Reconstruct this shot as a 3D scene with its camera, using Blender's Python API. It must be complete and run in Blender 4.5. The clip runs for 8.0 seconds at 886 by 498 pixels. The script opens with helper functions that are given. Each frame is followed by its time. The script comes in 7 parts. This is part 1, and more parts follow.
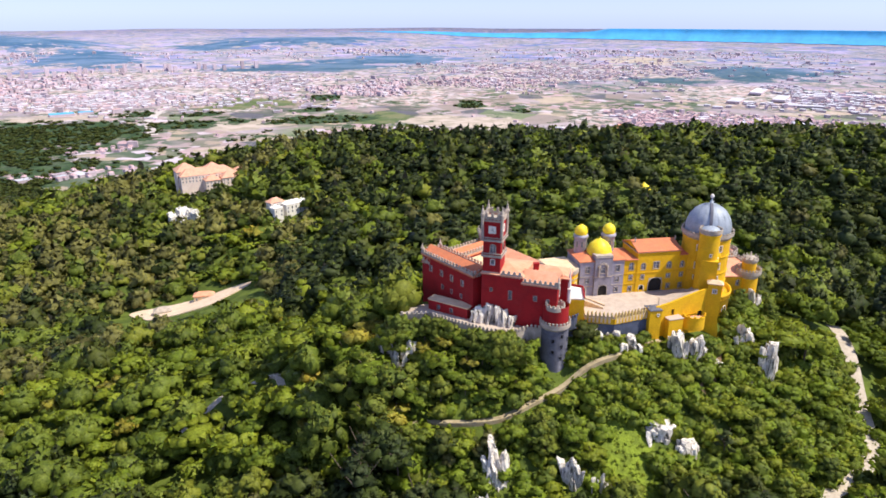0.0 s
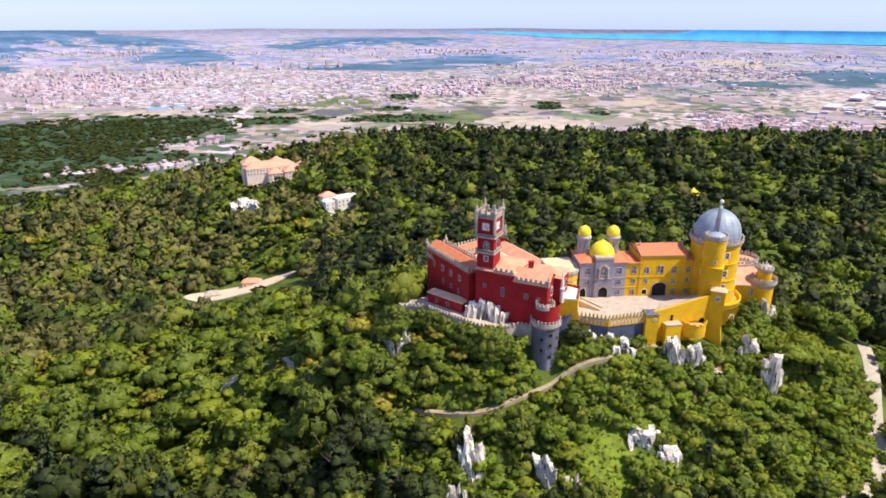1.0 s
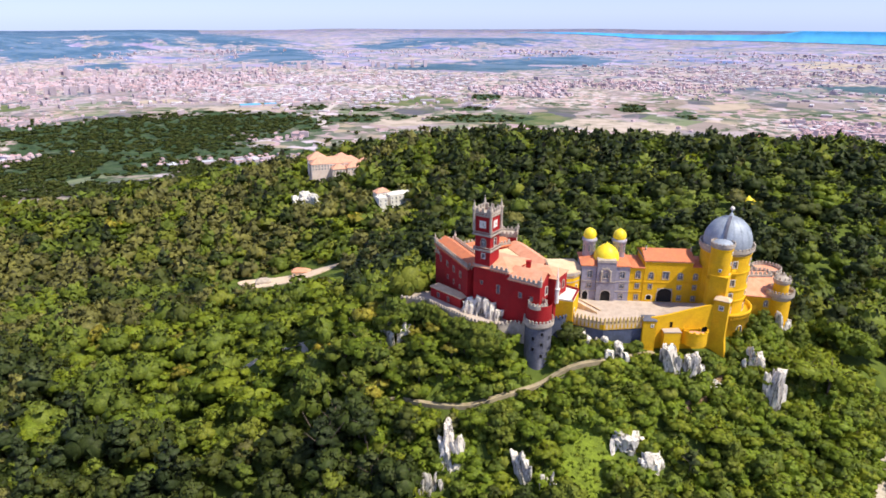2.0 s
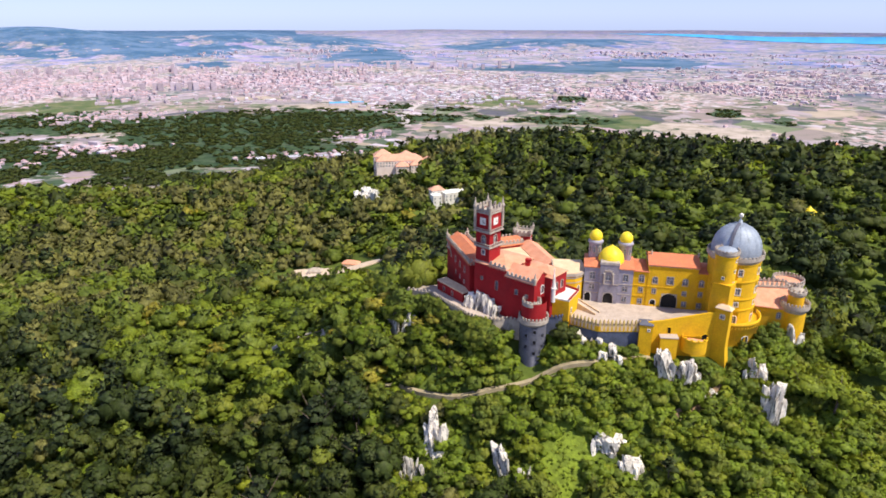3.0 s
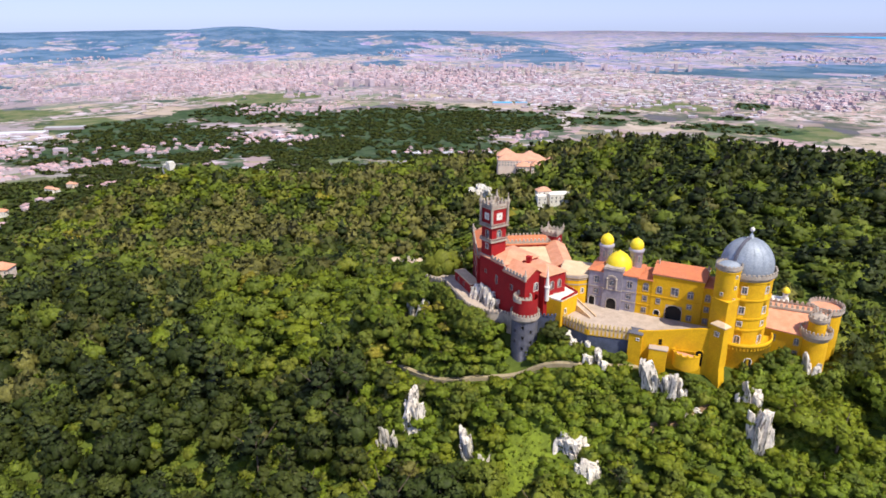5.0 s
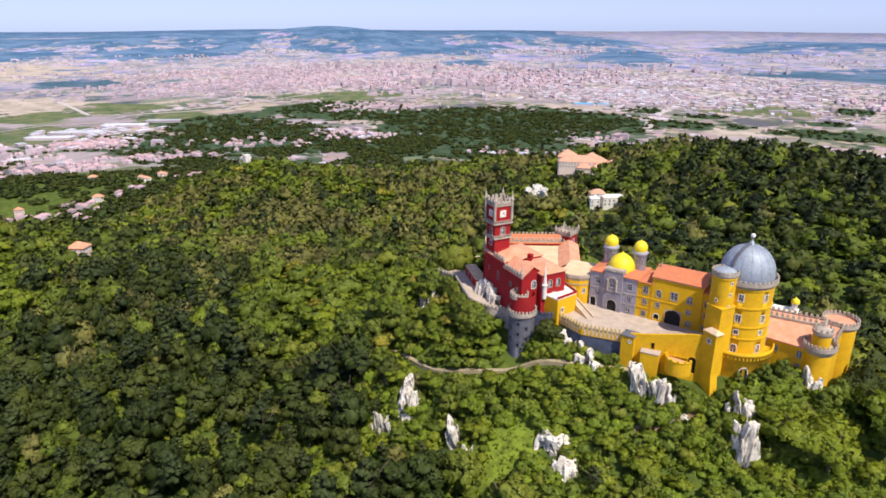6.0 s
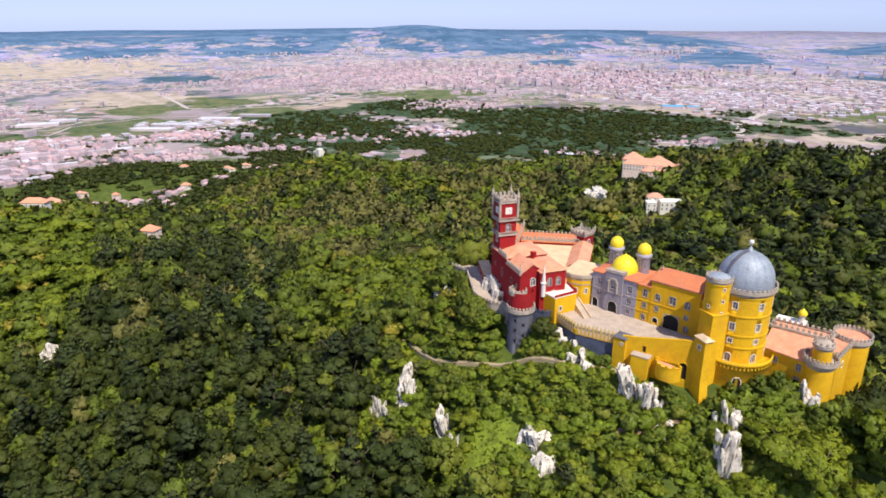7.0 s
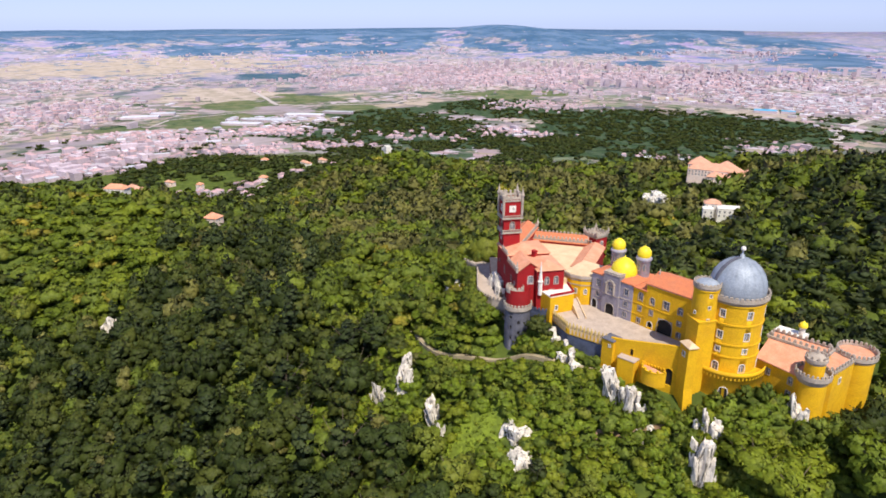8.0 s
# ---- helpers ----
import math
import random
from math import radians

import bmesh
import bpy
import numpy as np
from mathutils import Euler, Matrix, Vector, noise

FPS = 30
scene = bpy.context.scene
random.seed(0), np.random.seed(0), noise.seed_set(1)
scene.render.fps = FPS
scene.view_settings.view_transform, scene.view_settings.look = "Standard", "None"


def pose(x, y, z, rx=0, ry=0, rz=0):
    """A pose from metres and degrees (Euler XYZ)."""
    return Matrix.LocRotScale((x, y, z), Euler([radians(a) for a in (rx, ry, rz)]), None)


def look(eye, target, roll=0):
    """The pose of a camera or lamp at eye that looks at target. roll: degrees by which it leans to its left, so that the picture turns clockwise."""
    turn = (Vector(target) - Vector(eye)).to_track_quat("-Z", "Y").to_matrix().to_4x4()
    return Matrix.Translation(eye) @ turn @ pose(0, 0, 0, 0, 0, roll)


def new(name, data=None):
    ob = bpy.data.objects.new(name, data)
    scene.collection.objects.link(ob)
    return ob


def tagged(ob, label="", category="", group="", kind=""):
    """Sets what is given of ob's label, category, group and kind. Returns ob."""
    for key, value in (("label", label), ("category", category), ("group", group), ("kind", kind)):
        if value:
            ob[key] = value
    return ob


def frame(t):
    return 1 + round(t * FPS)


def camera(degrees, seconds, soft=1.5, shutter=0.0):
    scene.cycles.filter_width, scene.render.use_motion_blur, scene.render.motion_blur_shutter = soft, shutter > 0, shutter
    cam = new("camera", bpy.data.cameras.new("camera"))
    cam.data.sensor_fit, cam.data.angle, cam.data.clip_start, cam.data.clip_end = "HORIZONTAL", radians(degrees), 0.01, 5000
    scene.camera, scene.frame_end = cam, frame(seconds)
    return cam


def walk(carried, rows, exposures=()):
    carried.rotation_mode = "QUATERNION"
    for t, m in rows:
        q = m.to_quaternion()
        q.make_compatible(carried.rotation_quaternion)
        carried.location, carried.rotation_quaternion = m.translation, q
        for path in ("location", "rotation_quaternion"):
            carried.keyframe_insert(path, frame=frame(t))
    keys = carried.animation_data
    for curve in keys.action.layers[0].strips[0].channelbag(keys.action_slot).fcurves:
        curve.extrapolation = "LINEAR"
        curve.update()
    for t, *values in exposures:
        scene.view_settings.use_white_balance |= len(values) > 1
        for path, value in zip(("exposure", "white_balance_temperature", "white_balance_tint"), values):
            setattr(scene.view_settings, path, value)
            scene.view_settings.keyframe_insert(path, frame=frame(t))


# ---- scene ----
cam = camera(68.6, 8.0, soft=1.7)
METRES, EYE, TILT, LEAN, TURN = 215.0, 90.0, -20.0, 0.0, -5.0
ROWS = [
    (0.0, 0.0, 0.0, 0.0, 0.0, 0.0, -0.0),
    (0.5, 0.0602, -0.011, -0.0036, 3.47, -0.03, -1.26),
    (1.0, 0.1213, -0.0182, -0.0059, 6.74, -0.11, -2.44),
    (1.5, 0.1831, -0.022, -0.0067, 10.2, -0.28, -3.67),
    (3.0, 0.3746, -0.0105, -0.0008, 21.22, -1.26, -7.45),
    (3.5, 0.4355, 0.0014, 0.0039, 24.83, -1.75, -8.63),
    (4.0, 0.4959, 0.0177, 0.0099, 28.47, -2.31, -9.77),
    (4.5, 0.5545, 0.038, 0.0174, 32.14, -2.94, -10.86),
    (6.0, 0.7196, 0.1156, 0.0461, 43.1, -5.3, -13.81),
    (6.5, 0.7717, 0.1482, 0.0582, 46.91, -6.26, -14.73),
    (7.0, 0.8207, 0.1845, 0.0716, 50.74, -7.31, -15.59),
    (7.5, 0.8673, 0.224, 0.0861, 54.54, -8.38, -16.36),
    (8.0, 0.9109, 0.2664, 0.1019, 58.29, -9.46, -17.05),
]
walk(cam, [(t, pose(0, 0, EYE, TILT, LEAN, TURN) @ pose(METRES * x, METRES * y, METRES * z, 90 + pitch, roll, yaw)) for t, x, y, z, yaw, pitch, roll in ROWS],
     exposures=[(0.0, 0.6), (4.0, 0.42), (8.0, 0.3)])

# ---- sun, sky, exposure ----
SUN_AZ, SUN_EL = radians(-16), radians(57)          # from +x towards -y, above the horizon
sun_dir = Vector((math.cos(SUN_EL) * math.cos(SUN_AZ), math.cos(SUN_EL) * math.sin(SUN_AZ), math.sin(SUN_EL)))
sun_data = bpy.data.lights.new("sun", "SUN")
sun_data.energy, sun_data.angle, sun_data.color = 4.6, radians(0.5), (1.0, 0.92, 0.75)
sun = new("sun", sun_data)
sun.matrix_world = look((0, 0, 400), Vector((0, 0, 400)) - sun_dir * 10)
world = bpy.data.worlds.new("sky")
scene.world = world
world.use_nodes = True
wn, wl = world.node_tree.nodes, world.node_tree.links
sky = wn.new("ShaderNodeTexSky")
sky.sky_type, sky.sun_disc = "NISHITA", False
sky.sun_elevation = SUN_EL
sky.sun_rotation = radians(90) - SUN_AZ
sky.altitude, sky.air_density, sky.dust_density, sky.ozone_density = 300, 1.0, 0.15, 2.5
soft = wn.new("ShaderNodeVectorMath")            # haze evens the sky out between horizon and zenith
soft.operation = "MULTIPLY_ADD"
wl.new(sky.outputs[0], soft.inputs[0])
soft.inputs[1].default_value, soft.inputs[2].default_value = (1 / 12.0,) * 3, (1.0, 1.0, 1.0)
even = wn.new("ShaderNodeVectorMath")
even.operation = "DIVIDE"
wl.new(sky.outputs[0], even.inputs[0]), wl.new(soft.outputs[0], even.inputs[1])
hazy = wn.new("ShaderNodeHueSaturation")
hazy.inputs["Saturation"].default_value = 0.4
wl.new(even.outputs[0], hazy.inputs["Color"])
tint = wn.new("ShaderNodeMix")
tint.data_type, tint.blend_type = "RGBA", "MULTIPLY"
tint.inputs["Factor"].default_value, tint.inputs[7].default_value = 1.0, (0.74, 0.88, 1.38, 1.0)
wl.new(hazy.outputs[0], tint.inputs[6])
wl.new(tint.outputs[2], wn["Background"].inputs[0])
wn["Background"].inputs[1].default_value = 0.14


# ---- materials ----
def material(name, base, second=None, scale=1.0, rough=0.85, fine=8.0, bump=0.15, dist=0.05, metal=0.0, stain=None, amount=0.5, random_by="", spread=0.0, spec=0.3):
    """Two-scale mottled surface: base and second mixed by a broad noise, darkened by fine grain, with stains of a third colour."""
    m = bpy.data.materials.new(name)
    m.use_nodes = True
    n, l = m.node_tree.nodes, m.node_tree.links
    b = n["Principled BSDF"]
    b.inputs["Roughness"].default_value, b.inputs["Metallic"].default_value = rough, metal
    b.inputs["Specular IOR Level"].default_value = spec
    co = n.new("ShaderNodeTexCoord").outputs["Object"]

    def tex(s, detail=4.0, rough_=0.6):
        t = n.new("ShaderNodeTexNoise")
        t.inputs["Scale"].default_value, t.inputs["Detail"].default_value, t.inputs["Roughness"].default_value = s, detail, rough_
        l.new(co, t.inputs["Vector"])
        return t.outputs["Fac"]

    def ramp(fac, a, c):
        r = n.new("ShaderNodeMapRange")
        r.inputs["From Min"].default_value, r.inputs["From Max"].default_value = a, c
        l.new(fac, r.inputs["Value"])
        return r.outputs["Result"]

    def mix(fac, a, c, mode="MIX"):
        x = n.new("ShaderNodeMix")
        x.data_type, x.blend_type = "RGBA", mode
        for sock, val in ((x.inputs["Factor"], fac), (x.inputs[6], a), (x.inputs[7], c)):
            if isinstance(val, (int, float)):
                sock.default_value = val
            elif isinstance(val, tuple):
                sock.default_value = (*val, 1.0)
            else:
                l.new(val, sock)
        return x.outputs[2]

    second = second or tuple(c * 0.75 for c in base)
    col = mix(ramp(tex(scale), 0.35, 0.65), base, second)
    if stain:
        col = mix(ramp(tex(scale * 0.45, 6.0, 0.7), 0.52, 0.72), col, mix(amount, base, stain))
    grain = tex(fine, 5.0, 0.7)
    g = n.new("ShaderNodeMapRange")
    g.inputs["From Min"].default_value, g.inputs["From Max"].default_value = 0.25, 0.75
    g.inputs["To Min"].default_value, g.inputs["To Max"].default_value = 0.72, 1.18
    l.new(grain, g.inputs["Value"])
    val = g.outputs["Result"]
    if random_by:
        if random_by == "object":
            rnd = n.new("ShaderNodeObjectInfo").outputs["Random"]
        elif random_by == "island":
            rnd = n.new("ShaderNodeNewGeometry").outputs["Random Per Island"]
        else:
            at = n.new("ShaderNodeAttribute")
            at.attribute_name = random_by
            rnd = at.outputs["Fac"]
        r = n.new("ShaderNodeMapRange")
        r.inputs["To Min"].default_value, r.inputs["To Max"].default_value = 1 - spread, 1 + spread
        l.new(rnd, r.inputs["Value"])
        mul = n.new("ShaderNodeMath")
        mul.operation = "MULTIPLY"
        l.new(val, mul.inputs[0]), l.new(r.outputs["Result"], mul.inputs[1])
        val = mul.outputs[0]
    sc = n.new("ShaderNodeVectorMath")
    sc.operation = "SCALE"
    l.new(col, sc.inputs[0]), l.new(val, sc.inputs["Scale"])
    l.new(sc.outputs[0], b.inputs["Base Color"])
    if bump:
        bp = n.new("ShaderNodeBump")
        bp.inputs["Strength"].default_value, bp.inputs["Distance"].default_value = bump, dist
        l.new(grain, bp.inputs["Height"]), l.new(bp.outputs[0], b.inputs["Normal"])
    return m


def foliage(name, light, dark, yellow):
    """Leaves: the hue wanders from tree to tree and from clump to clump, and some light passes through."""
    m = material(name, light, dark, scale=0.4, rough=0.6, fine=0.9, bump=0.18, dist=0.4, random_by="tone", spread=0.36, spec=0.25)
    n, l = m.node_tree.nodes, m.node_tree.links
    b = n["Principled BSDF"]
    src = b.inputs["Base Color"].links[0].from_socket
    at = n.new("ShaderNodeAttribute")
    at.attribute_name = "tone"
    info = n.new("ShaderNodeObjectInfo").outputs["Random"]
    add = n.new("ShaderNodeMath")
    add.operation = "ADD"
    l.new(at.outputs["Fac"], add.inputs[0]), l.new(info, add.inputs[1])
    fr = n.new("ShaderNodeMath")
    fr.operation = "FRACT"
    l.new(add.outputs[0], fr.inputs[0])
    mr = n.new("ShaderNodeMapRange")
    mr.inputs["From Min"].default_value, mr.inputs["From Max"].default_value, mr.inputs["To Max"].default_value = 0.45, 1.0, 0.85
    l.new(fr.outputs[0], mr.inputs["Value"])
    x = n.new("ShaderNodeMix")
    x.data_type = "RGBA"
    l.new(mr.outputs["Result"], x.inputs["Factor"]), l.new(src, x.inputs[6])
    x.inputs[7].default_value = (*yellow, 1.0)
    leafage = n.new("ShaderNodeTexNoise")             # sprays of leaves, the shade between them painted as darker noise
    leafage.inputs["Scale"].default_value, leafage.inputs["Detail"].default_value, leafage.inputs["Roughness"].default_value = 1.3, 4.0, 0.75
    l.new(n.new("ShaderNodeTexCoord").outputs["Object"], leafage.inputs["Vector"])
    gap_shade = n.new("ShaderNodeMapRange")
    gap_shade.inputs["From Min"].default_value, gap_shade.inputs["From Max"].default_value = 0.38, 0.64
    gap_shade.inputs["To Min"].default_value, gap_shade.inputs["To Max"].default_value = 0.7, 1.3
    l.new(leafage.outputs["Fac"], gap_shade.inputs["Value"])
    broken = n.new("ShaderNodeVectorMath")
    broken.operation = "SCALE"
    l.new(x.outputs[2], broken.inputs[0]), l.new(gap_shade.outputs["Result"], broken.inputs["Scale"])
    l.new(broken.outputs[0], b.inputs["Base Color"])
    lie = n.new("ShaderNodeAttribute")                # the way a spray of leaves faces
    lie.attribute_name = "lie"
    to_world = n.new("ShaderNodeVectorTransform")
    to_world.vector_type, to_world.convert_from, to_world.convert_to = "NORMAL", "OBJECT", "WORLD"
    l.new(lie.outputs["Vector"], to_world.inputs[0])
    relief = b.inputs["Normal"].links[0].from_node
    l.new(to_world.outputs[0], relief.inputs["Normal"])
    tr = n.new("ShaderNodeBsdfTranslucent")
    l.new(to_world.outputs[0], tr.inputs["Normal"])
    l.new(broken.outputs[0], tr.inputs["Color"])
    mx = n.new("ShaderNodeMixShader")
    mx.inputs[0].default_value = 0.42
    l.new(b.outputs[0], mx.inputs[1]), l.new(tr.outputs[0], mx.inputs[2])
    l.new(mx.outputs[0], n["Material Output"].inputs["Surface"])
    return m


RED = material("red_render", (0.36, 0.012, 0.016), (0.28, 0.01, 0.014), 0.25, 0.85, 3.0, 0.1, stain=(0.22, 0.03, 0.03), amount=0.6)
YELLOW = material("ochre_render", (0.76, 0.445, 0.009), (0.66, 0.365, 0.01), 0.25, 0.85, 3.0, 0.1, stain=(0.5, 0.27, 0.04), amount=0.5)
GREYSTONE = material("grey_stone_front", (0.31, 0.28, 0.33), (0.24, 0.22, 0.26), 0.5, 0.85, 2.5, 0.2, stain=(0.2, 0.19, 0.2))
TILEGREY = material("grey_violet_tiles", (0.36, 0.33, 0.4), (0.29, 0.27, 0.33), 0.6, 0.6, 3.0, 0.1, stain=(0.24, 0.22, 0.25))
STONE = material("pale_stone", (0.49, 0.41, 0.35), (0.34, 0.29, 0.25), 0.5, 0.9, 3.0, 0.3, stain=(0.25, 0.22, 0.2))
KEEP = material("grey_keep_stone", (0.14, 0.14, 0.18), (0.1, 0.1, 0.13), 0.5, 0.9, 2.5, 0.3, stain=(0.1, 0.1, 0.1))
BLUEWALL = material("blue_grey_wall", (0.09, 0.105, 0.17), (0.06, 0.07, 0.11), 0.4, 0.85, 2.5, 0.2, stain=(0.07, 0.07, 0.09))
TILE = material("clay_roof_tiles", (0.62, 0.2, 0.09), (0.52, 0.17, 0.09), 0.5, 0.85, 3.0, 0.4, 0.08, stain=(0.4, 0.2, 0.13))
TILEPALE = material("faded_roof_tiles", (0.72, 0.35, 0.23), (0.64, 0.27, 0.16), 0.4, 0.85, 3.0, 0.4, 0.08, stain=(0.5, 0.32, 0.22))
CREAM = material("cream_terrace", (0.72, 0.55, 0.36), (0.62, 0.44, 0.28), 0.3, 0.9, 3.0, 0.15, stain=(0.5, 0.36, 0.25))
PAVING = material("terrace_paving", (0.52, 0.42, 0.36), (0.42, 0.34, 0.29), 0.4, 0.9, 3.0, 0.2, stain=(0.33, 0.27, 0.22))
GOLD = material("yellow_dome_tiles", (0.86, 0.7, 0.03), (0.8, 0.6, 0.03), 0.8, 0.45, 4.0, 0.15, stain=(0.6, 0.48, 0.1))
LEAD = material("lead_dome", (0.36, 0.4, 0.48), (0.28, 0.32, 0.39), 0.4, 0.6, 2.0, 0.1, metal=0.2, stain=(0.16, 0.17, 0.2))
WHITE = material("white_paint", (0.8, 0.76, 0.72), (0.72, 0.67, 0.62), 0.6, 0.8, 4.0, 0.1)
GLASS = material("dark_glass", (0.14, 0.15, 0.19), (0.2, 0.21, 0.25), 1.0, 0.15, 4.0, 0.0, spec=0.6)
# near-black: painted inner shade of archways and keep holes; also clock hands
DARK = material("dark_opening", (0.02, 0.018, 0.016), (0.03, 0.026, 0.022), 0.6, 0.95)
ROCK = material("granite", (0.84, 0.77, 0.69), (0.56, 0.5, 0.44), 0.3, 0.9, 1.6, 0.7, 0.3)
CRAG = material("white_crag", (0.86, 0.82, 0.78), (0.6, 0.56, 0.52), 0.3, 0.9, 1.6, 0.7, 0.35)
for m in (ROCK, CRAG):                                # rain streaks and lichen that run down the stone, dark in its clefts
    n, l = m.node_tree.nodes, m.node_tree.links
    b = n["Principled BSDF"]
    src = b.inputs["Base Color"].links[0].from_socket
    stretch = n.new("ShaderNodeMapping")
    stretch.inputs["Scale"].default_value = (1.0, 1.0, 0.2)
    l.new(n.new("ShaderNodeTexCoord").outputs["Object"], stretch.inputs["Vector"])
    streak = n.new("ShaderNodeTexNoise")
    streak.inputs["Scale"].default_value, streak.inputs["Detail"].default_value, streak.inputs["Roughness"].default_value = 1.0, 6.0, 0.65
    l.new(stretch.outputs[0], streak.inputs["Vector"])
    where = n.new("ShaderNodeMapRange")
    where.inputs["From Min"].default_value, where.inputs["From Max"].default_value = 0.52, 0.62
    l.new(streak.outputs["Fac"], where.inputs["Value"])
    x = n.new("ShaderNodeMix")
    x.data_type = "RGBA"
    l.new(where.outputs["Result"], x.inputs["Factor"]), l.new(src, x.inputs[6])
    x.inputs[7].default_value = (0.085, 0.08, 0.07, 1.0)
    l.new(x.outputs[2], b.inputs["Base Color"])
PATH = material("sandy_path", (0.43, 0.35, 0.23), (0.33, 0.26, 0.16), 0.3, 0.95, 2.0, 0.2)
MOSSY = material("mossy_stone", (0.24, 0.21, 0.14), (0.13, 0.13, 0.06), 0.5, 0.95, 2.5, 0.4, stain=(0.08, 0.09, 0.03))
MERLON = material("tan_merlons", (0.62, 0.44, 0.14), (0.48, 0.36, 0.18), 0.6, 0.9, 3.0, 0.2, stain=(0.3, 0.25, 0.18))
PATHPALE = material("pale_track", (0.52, 0.45, 0.38), (0.42, 0.35, 0.28), 0.3, 0.95, 2.0, 0.2)
SOIL = material("bare_soil", (0.3, 0.19, 0.11), (0.22, 0.14, 0.08), 0.4, 0.95, 2.0, 0.3, stain=(0.14, 0.14, 0.05))
BARK = material("bark", (0.16, 0.12, 0.09), (0.1, 0.075, 0.055), 1.0, 0.95, 6.0, 0.4)
LEAF_OAK = foliage("oak_leaves", (0.198, 0.250, 0.033), (0.119, 0.167, 0.025), (0.270, 0.291, 0.037))
LEAF_DARK = foliage("dark_leaves", (0.077, 0.105, 0.021), (0.046, 0.069, 0.016), (0.112, 0.126, 0.023))
LEAF_LIME = foliage("bright_leaves", (0.227, 0.293, 0.025), (0.145, 0.210, 0.020), (0.286, 0.317, 0.026))
LEAF_PINE = foliage("pine_needles", (0.073, 0.100, 0.032), (0.044, 0.066, 0.022), (0.103, 0.121, 0.033))
LEAF_BROWN = foliage("dry_leaves", (0.241, 0.233, 0.068), (0.155, 0.155, 0.052), (0.296, 0.278, 0.068))
LEAF_YELLOW = foliage("flowering_leaves", (0.441, 0.370, 0.049), (0.293, 0.291, 0.046), (0.544, 0.410, 0.049))


# ---- shaping helpers ----
ORIGIN = {}


def thing(name, label, category, at=(0, 0, 0), group="", kind=""):
    ob = tagged(new(name), label, category, group, kind)
    ob.location = at
    ob.empty_display_size = 0.5
    ORIGIN[ob.name] = Vector(at)
    return ob


def part(name, bm, mat, parent, label="", smooth=False, category="", kind=""):
    """Links bm, which is in world metres, as one mesh object under parent (or at top level)."""
    o = ORIGIN[parent.name] if parent else Vector((0, 0, 0))
    bmesh.ops.translate(bm, verts=bm.verts, vec=-o)
    me = bpy.data.meshes.new(name)
    bm.to_mesh(me)
    bm.free()
    if smooth:
        me.shade_smooth()
    for m in (mat if isinstance(mat, (list, tuple)) else [mat]):
        me.materials.append(m)
    ob = new(name, me)
    if parent:
        ob.parent = parent
    ORIGIN[ob.name] = o
    return tagged(ob, label, category, "", kind)


def box(bm, x0, x1, y0, y1, z0, z1, m=None):
    vs = [bm.verts.new((x, y, z)) for z in (z0, z1) for x, y in ((x0, y0), (x1, y0), (x1, y1), (x0, y1))]
    if m is not None:
        for v in vs:
            v.co = m @ v.co
    for f in ((3, 2, 1, 0), (4, 5, 6, 7), (0, 1, 5, 4), (1, 2, 6, 5), (2, 3, 7, 6), (3, 0, 4, 7)):
        bm.faces.new([vs[i] for i in f])
    return vs


def prism(bm, pts, z0, z1):
    lo, hi = [bm.verts.new((*p, z0)) for p in pts], [bm.verts.new((*p, z1)) for p in pts]
    k = len(pts)
    for i in range(k):
        bm.faces.new((lo[i], lo[(i + 1) % k], hi[(i + 1) % k], hi[i]))
    bm.faces.new(hi)
    bm.faces.new(lo[::-1])


def lathe(bm, cx, cy, profile, n=32, a0=0.0, a1=2 * math.pi):
    """Turns a profile of (radius, height) round an upright axis."""
    whole = abs(a1 - a0 - 2 * math.pi) < 1e-6
    k = n if whole else n + 1
    rings = []
    for r, z in profile:
        if r < 1e-6:
            rings.append([bm.verts.new((cx, cy, z))] * k)
        else:
            rings.append([bm.verts.new((cx + r * math.cos(a0 + (a1 - a0) * i / n), cy + r * math.sin(a0 + (a1 - a0) * i / n), z)) for i in range(k)])
    for a, b in zip(rings, rings[1:]):
        for i in range(n):
            j = (i + 1) % k
            vs = []
            for v in (a[i], a[j], b[j], b[i]):
                if v not in vs:
                    vs.append(v)
            if len(vs) > 2:
                bm.faces.new(vs)


def merlons(bm, pts, z, w=0.8, gap=0.7, h=0.9, thick=0.45, closed=False, cap=True):
    """Battlements along a line: upright blocks with pointed caps."""
    pts = [Vector((*p, 0)) for p in pts]
    if closed:
        pts = pts + pts[:1]
    for a, b in zip(pts, pts[1:]):
        d = b - a
        k = max(1, int(d.length / (w + gap)))
        t = d.normalized()
        for i in range(k):
            c = a + d * ((i + 0.5) / k)
            m = Matrix.Translation((c.x, c.y, z)) @ Matrix.Rotation(math.atan2(t.y, t.x), 4, "Z")
            vs = box(bm, -w / 2, w / 2, -thick / 2, thick / 2, 0, h, m)
            if cap:
                top = bm.verts.new(m @ Vector((0, 0, h * 1.35)))
                for f in list(vs[4].link_faces):
                    if all(v in vs[4:] for v in f.verts):
                        bm.faces.remove(f)
                for i4 in range(4):
                    bm.faces.new((vs[4 + i4], vs[4 + (i4 + 1) % 4], top))


def ring_points(cx, cy, r, n, a0=0.0, a1=2 * math.pi):
    return [(cx + r * math.cos(a0 + (a1 - a0) * i / n), cy + r * math.sin(a0 + (a1 - a0) * i / n)) for i in range(n + (0 if abs(a1 - a0 - 2 * math.pi) < 1e-6 else 1))]


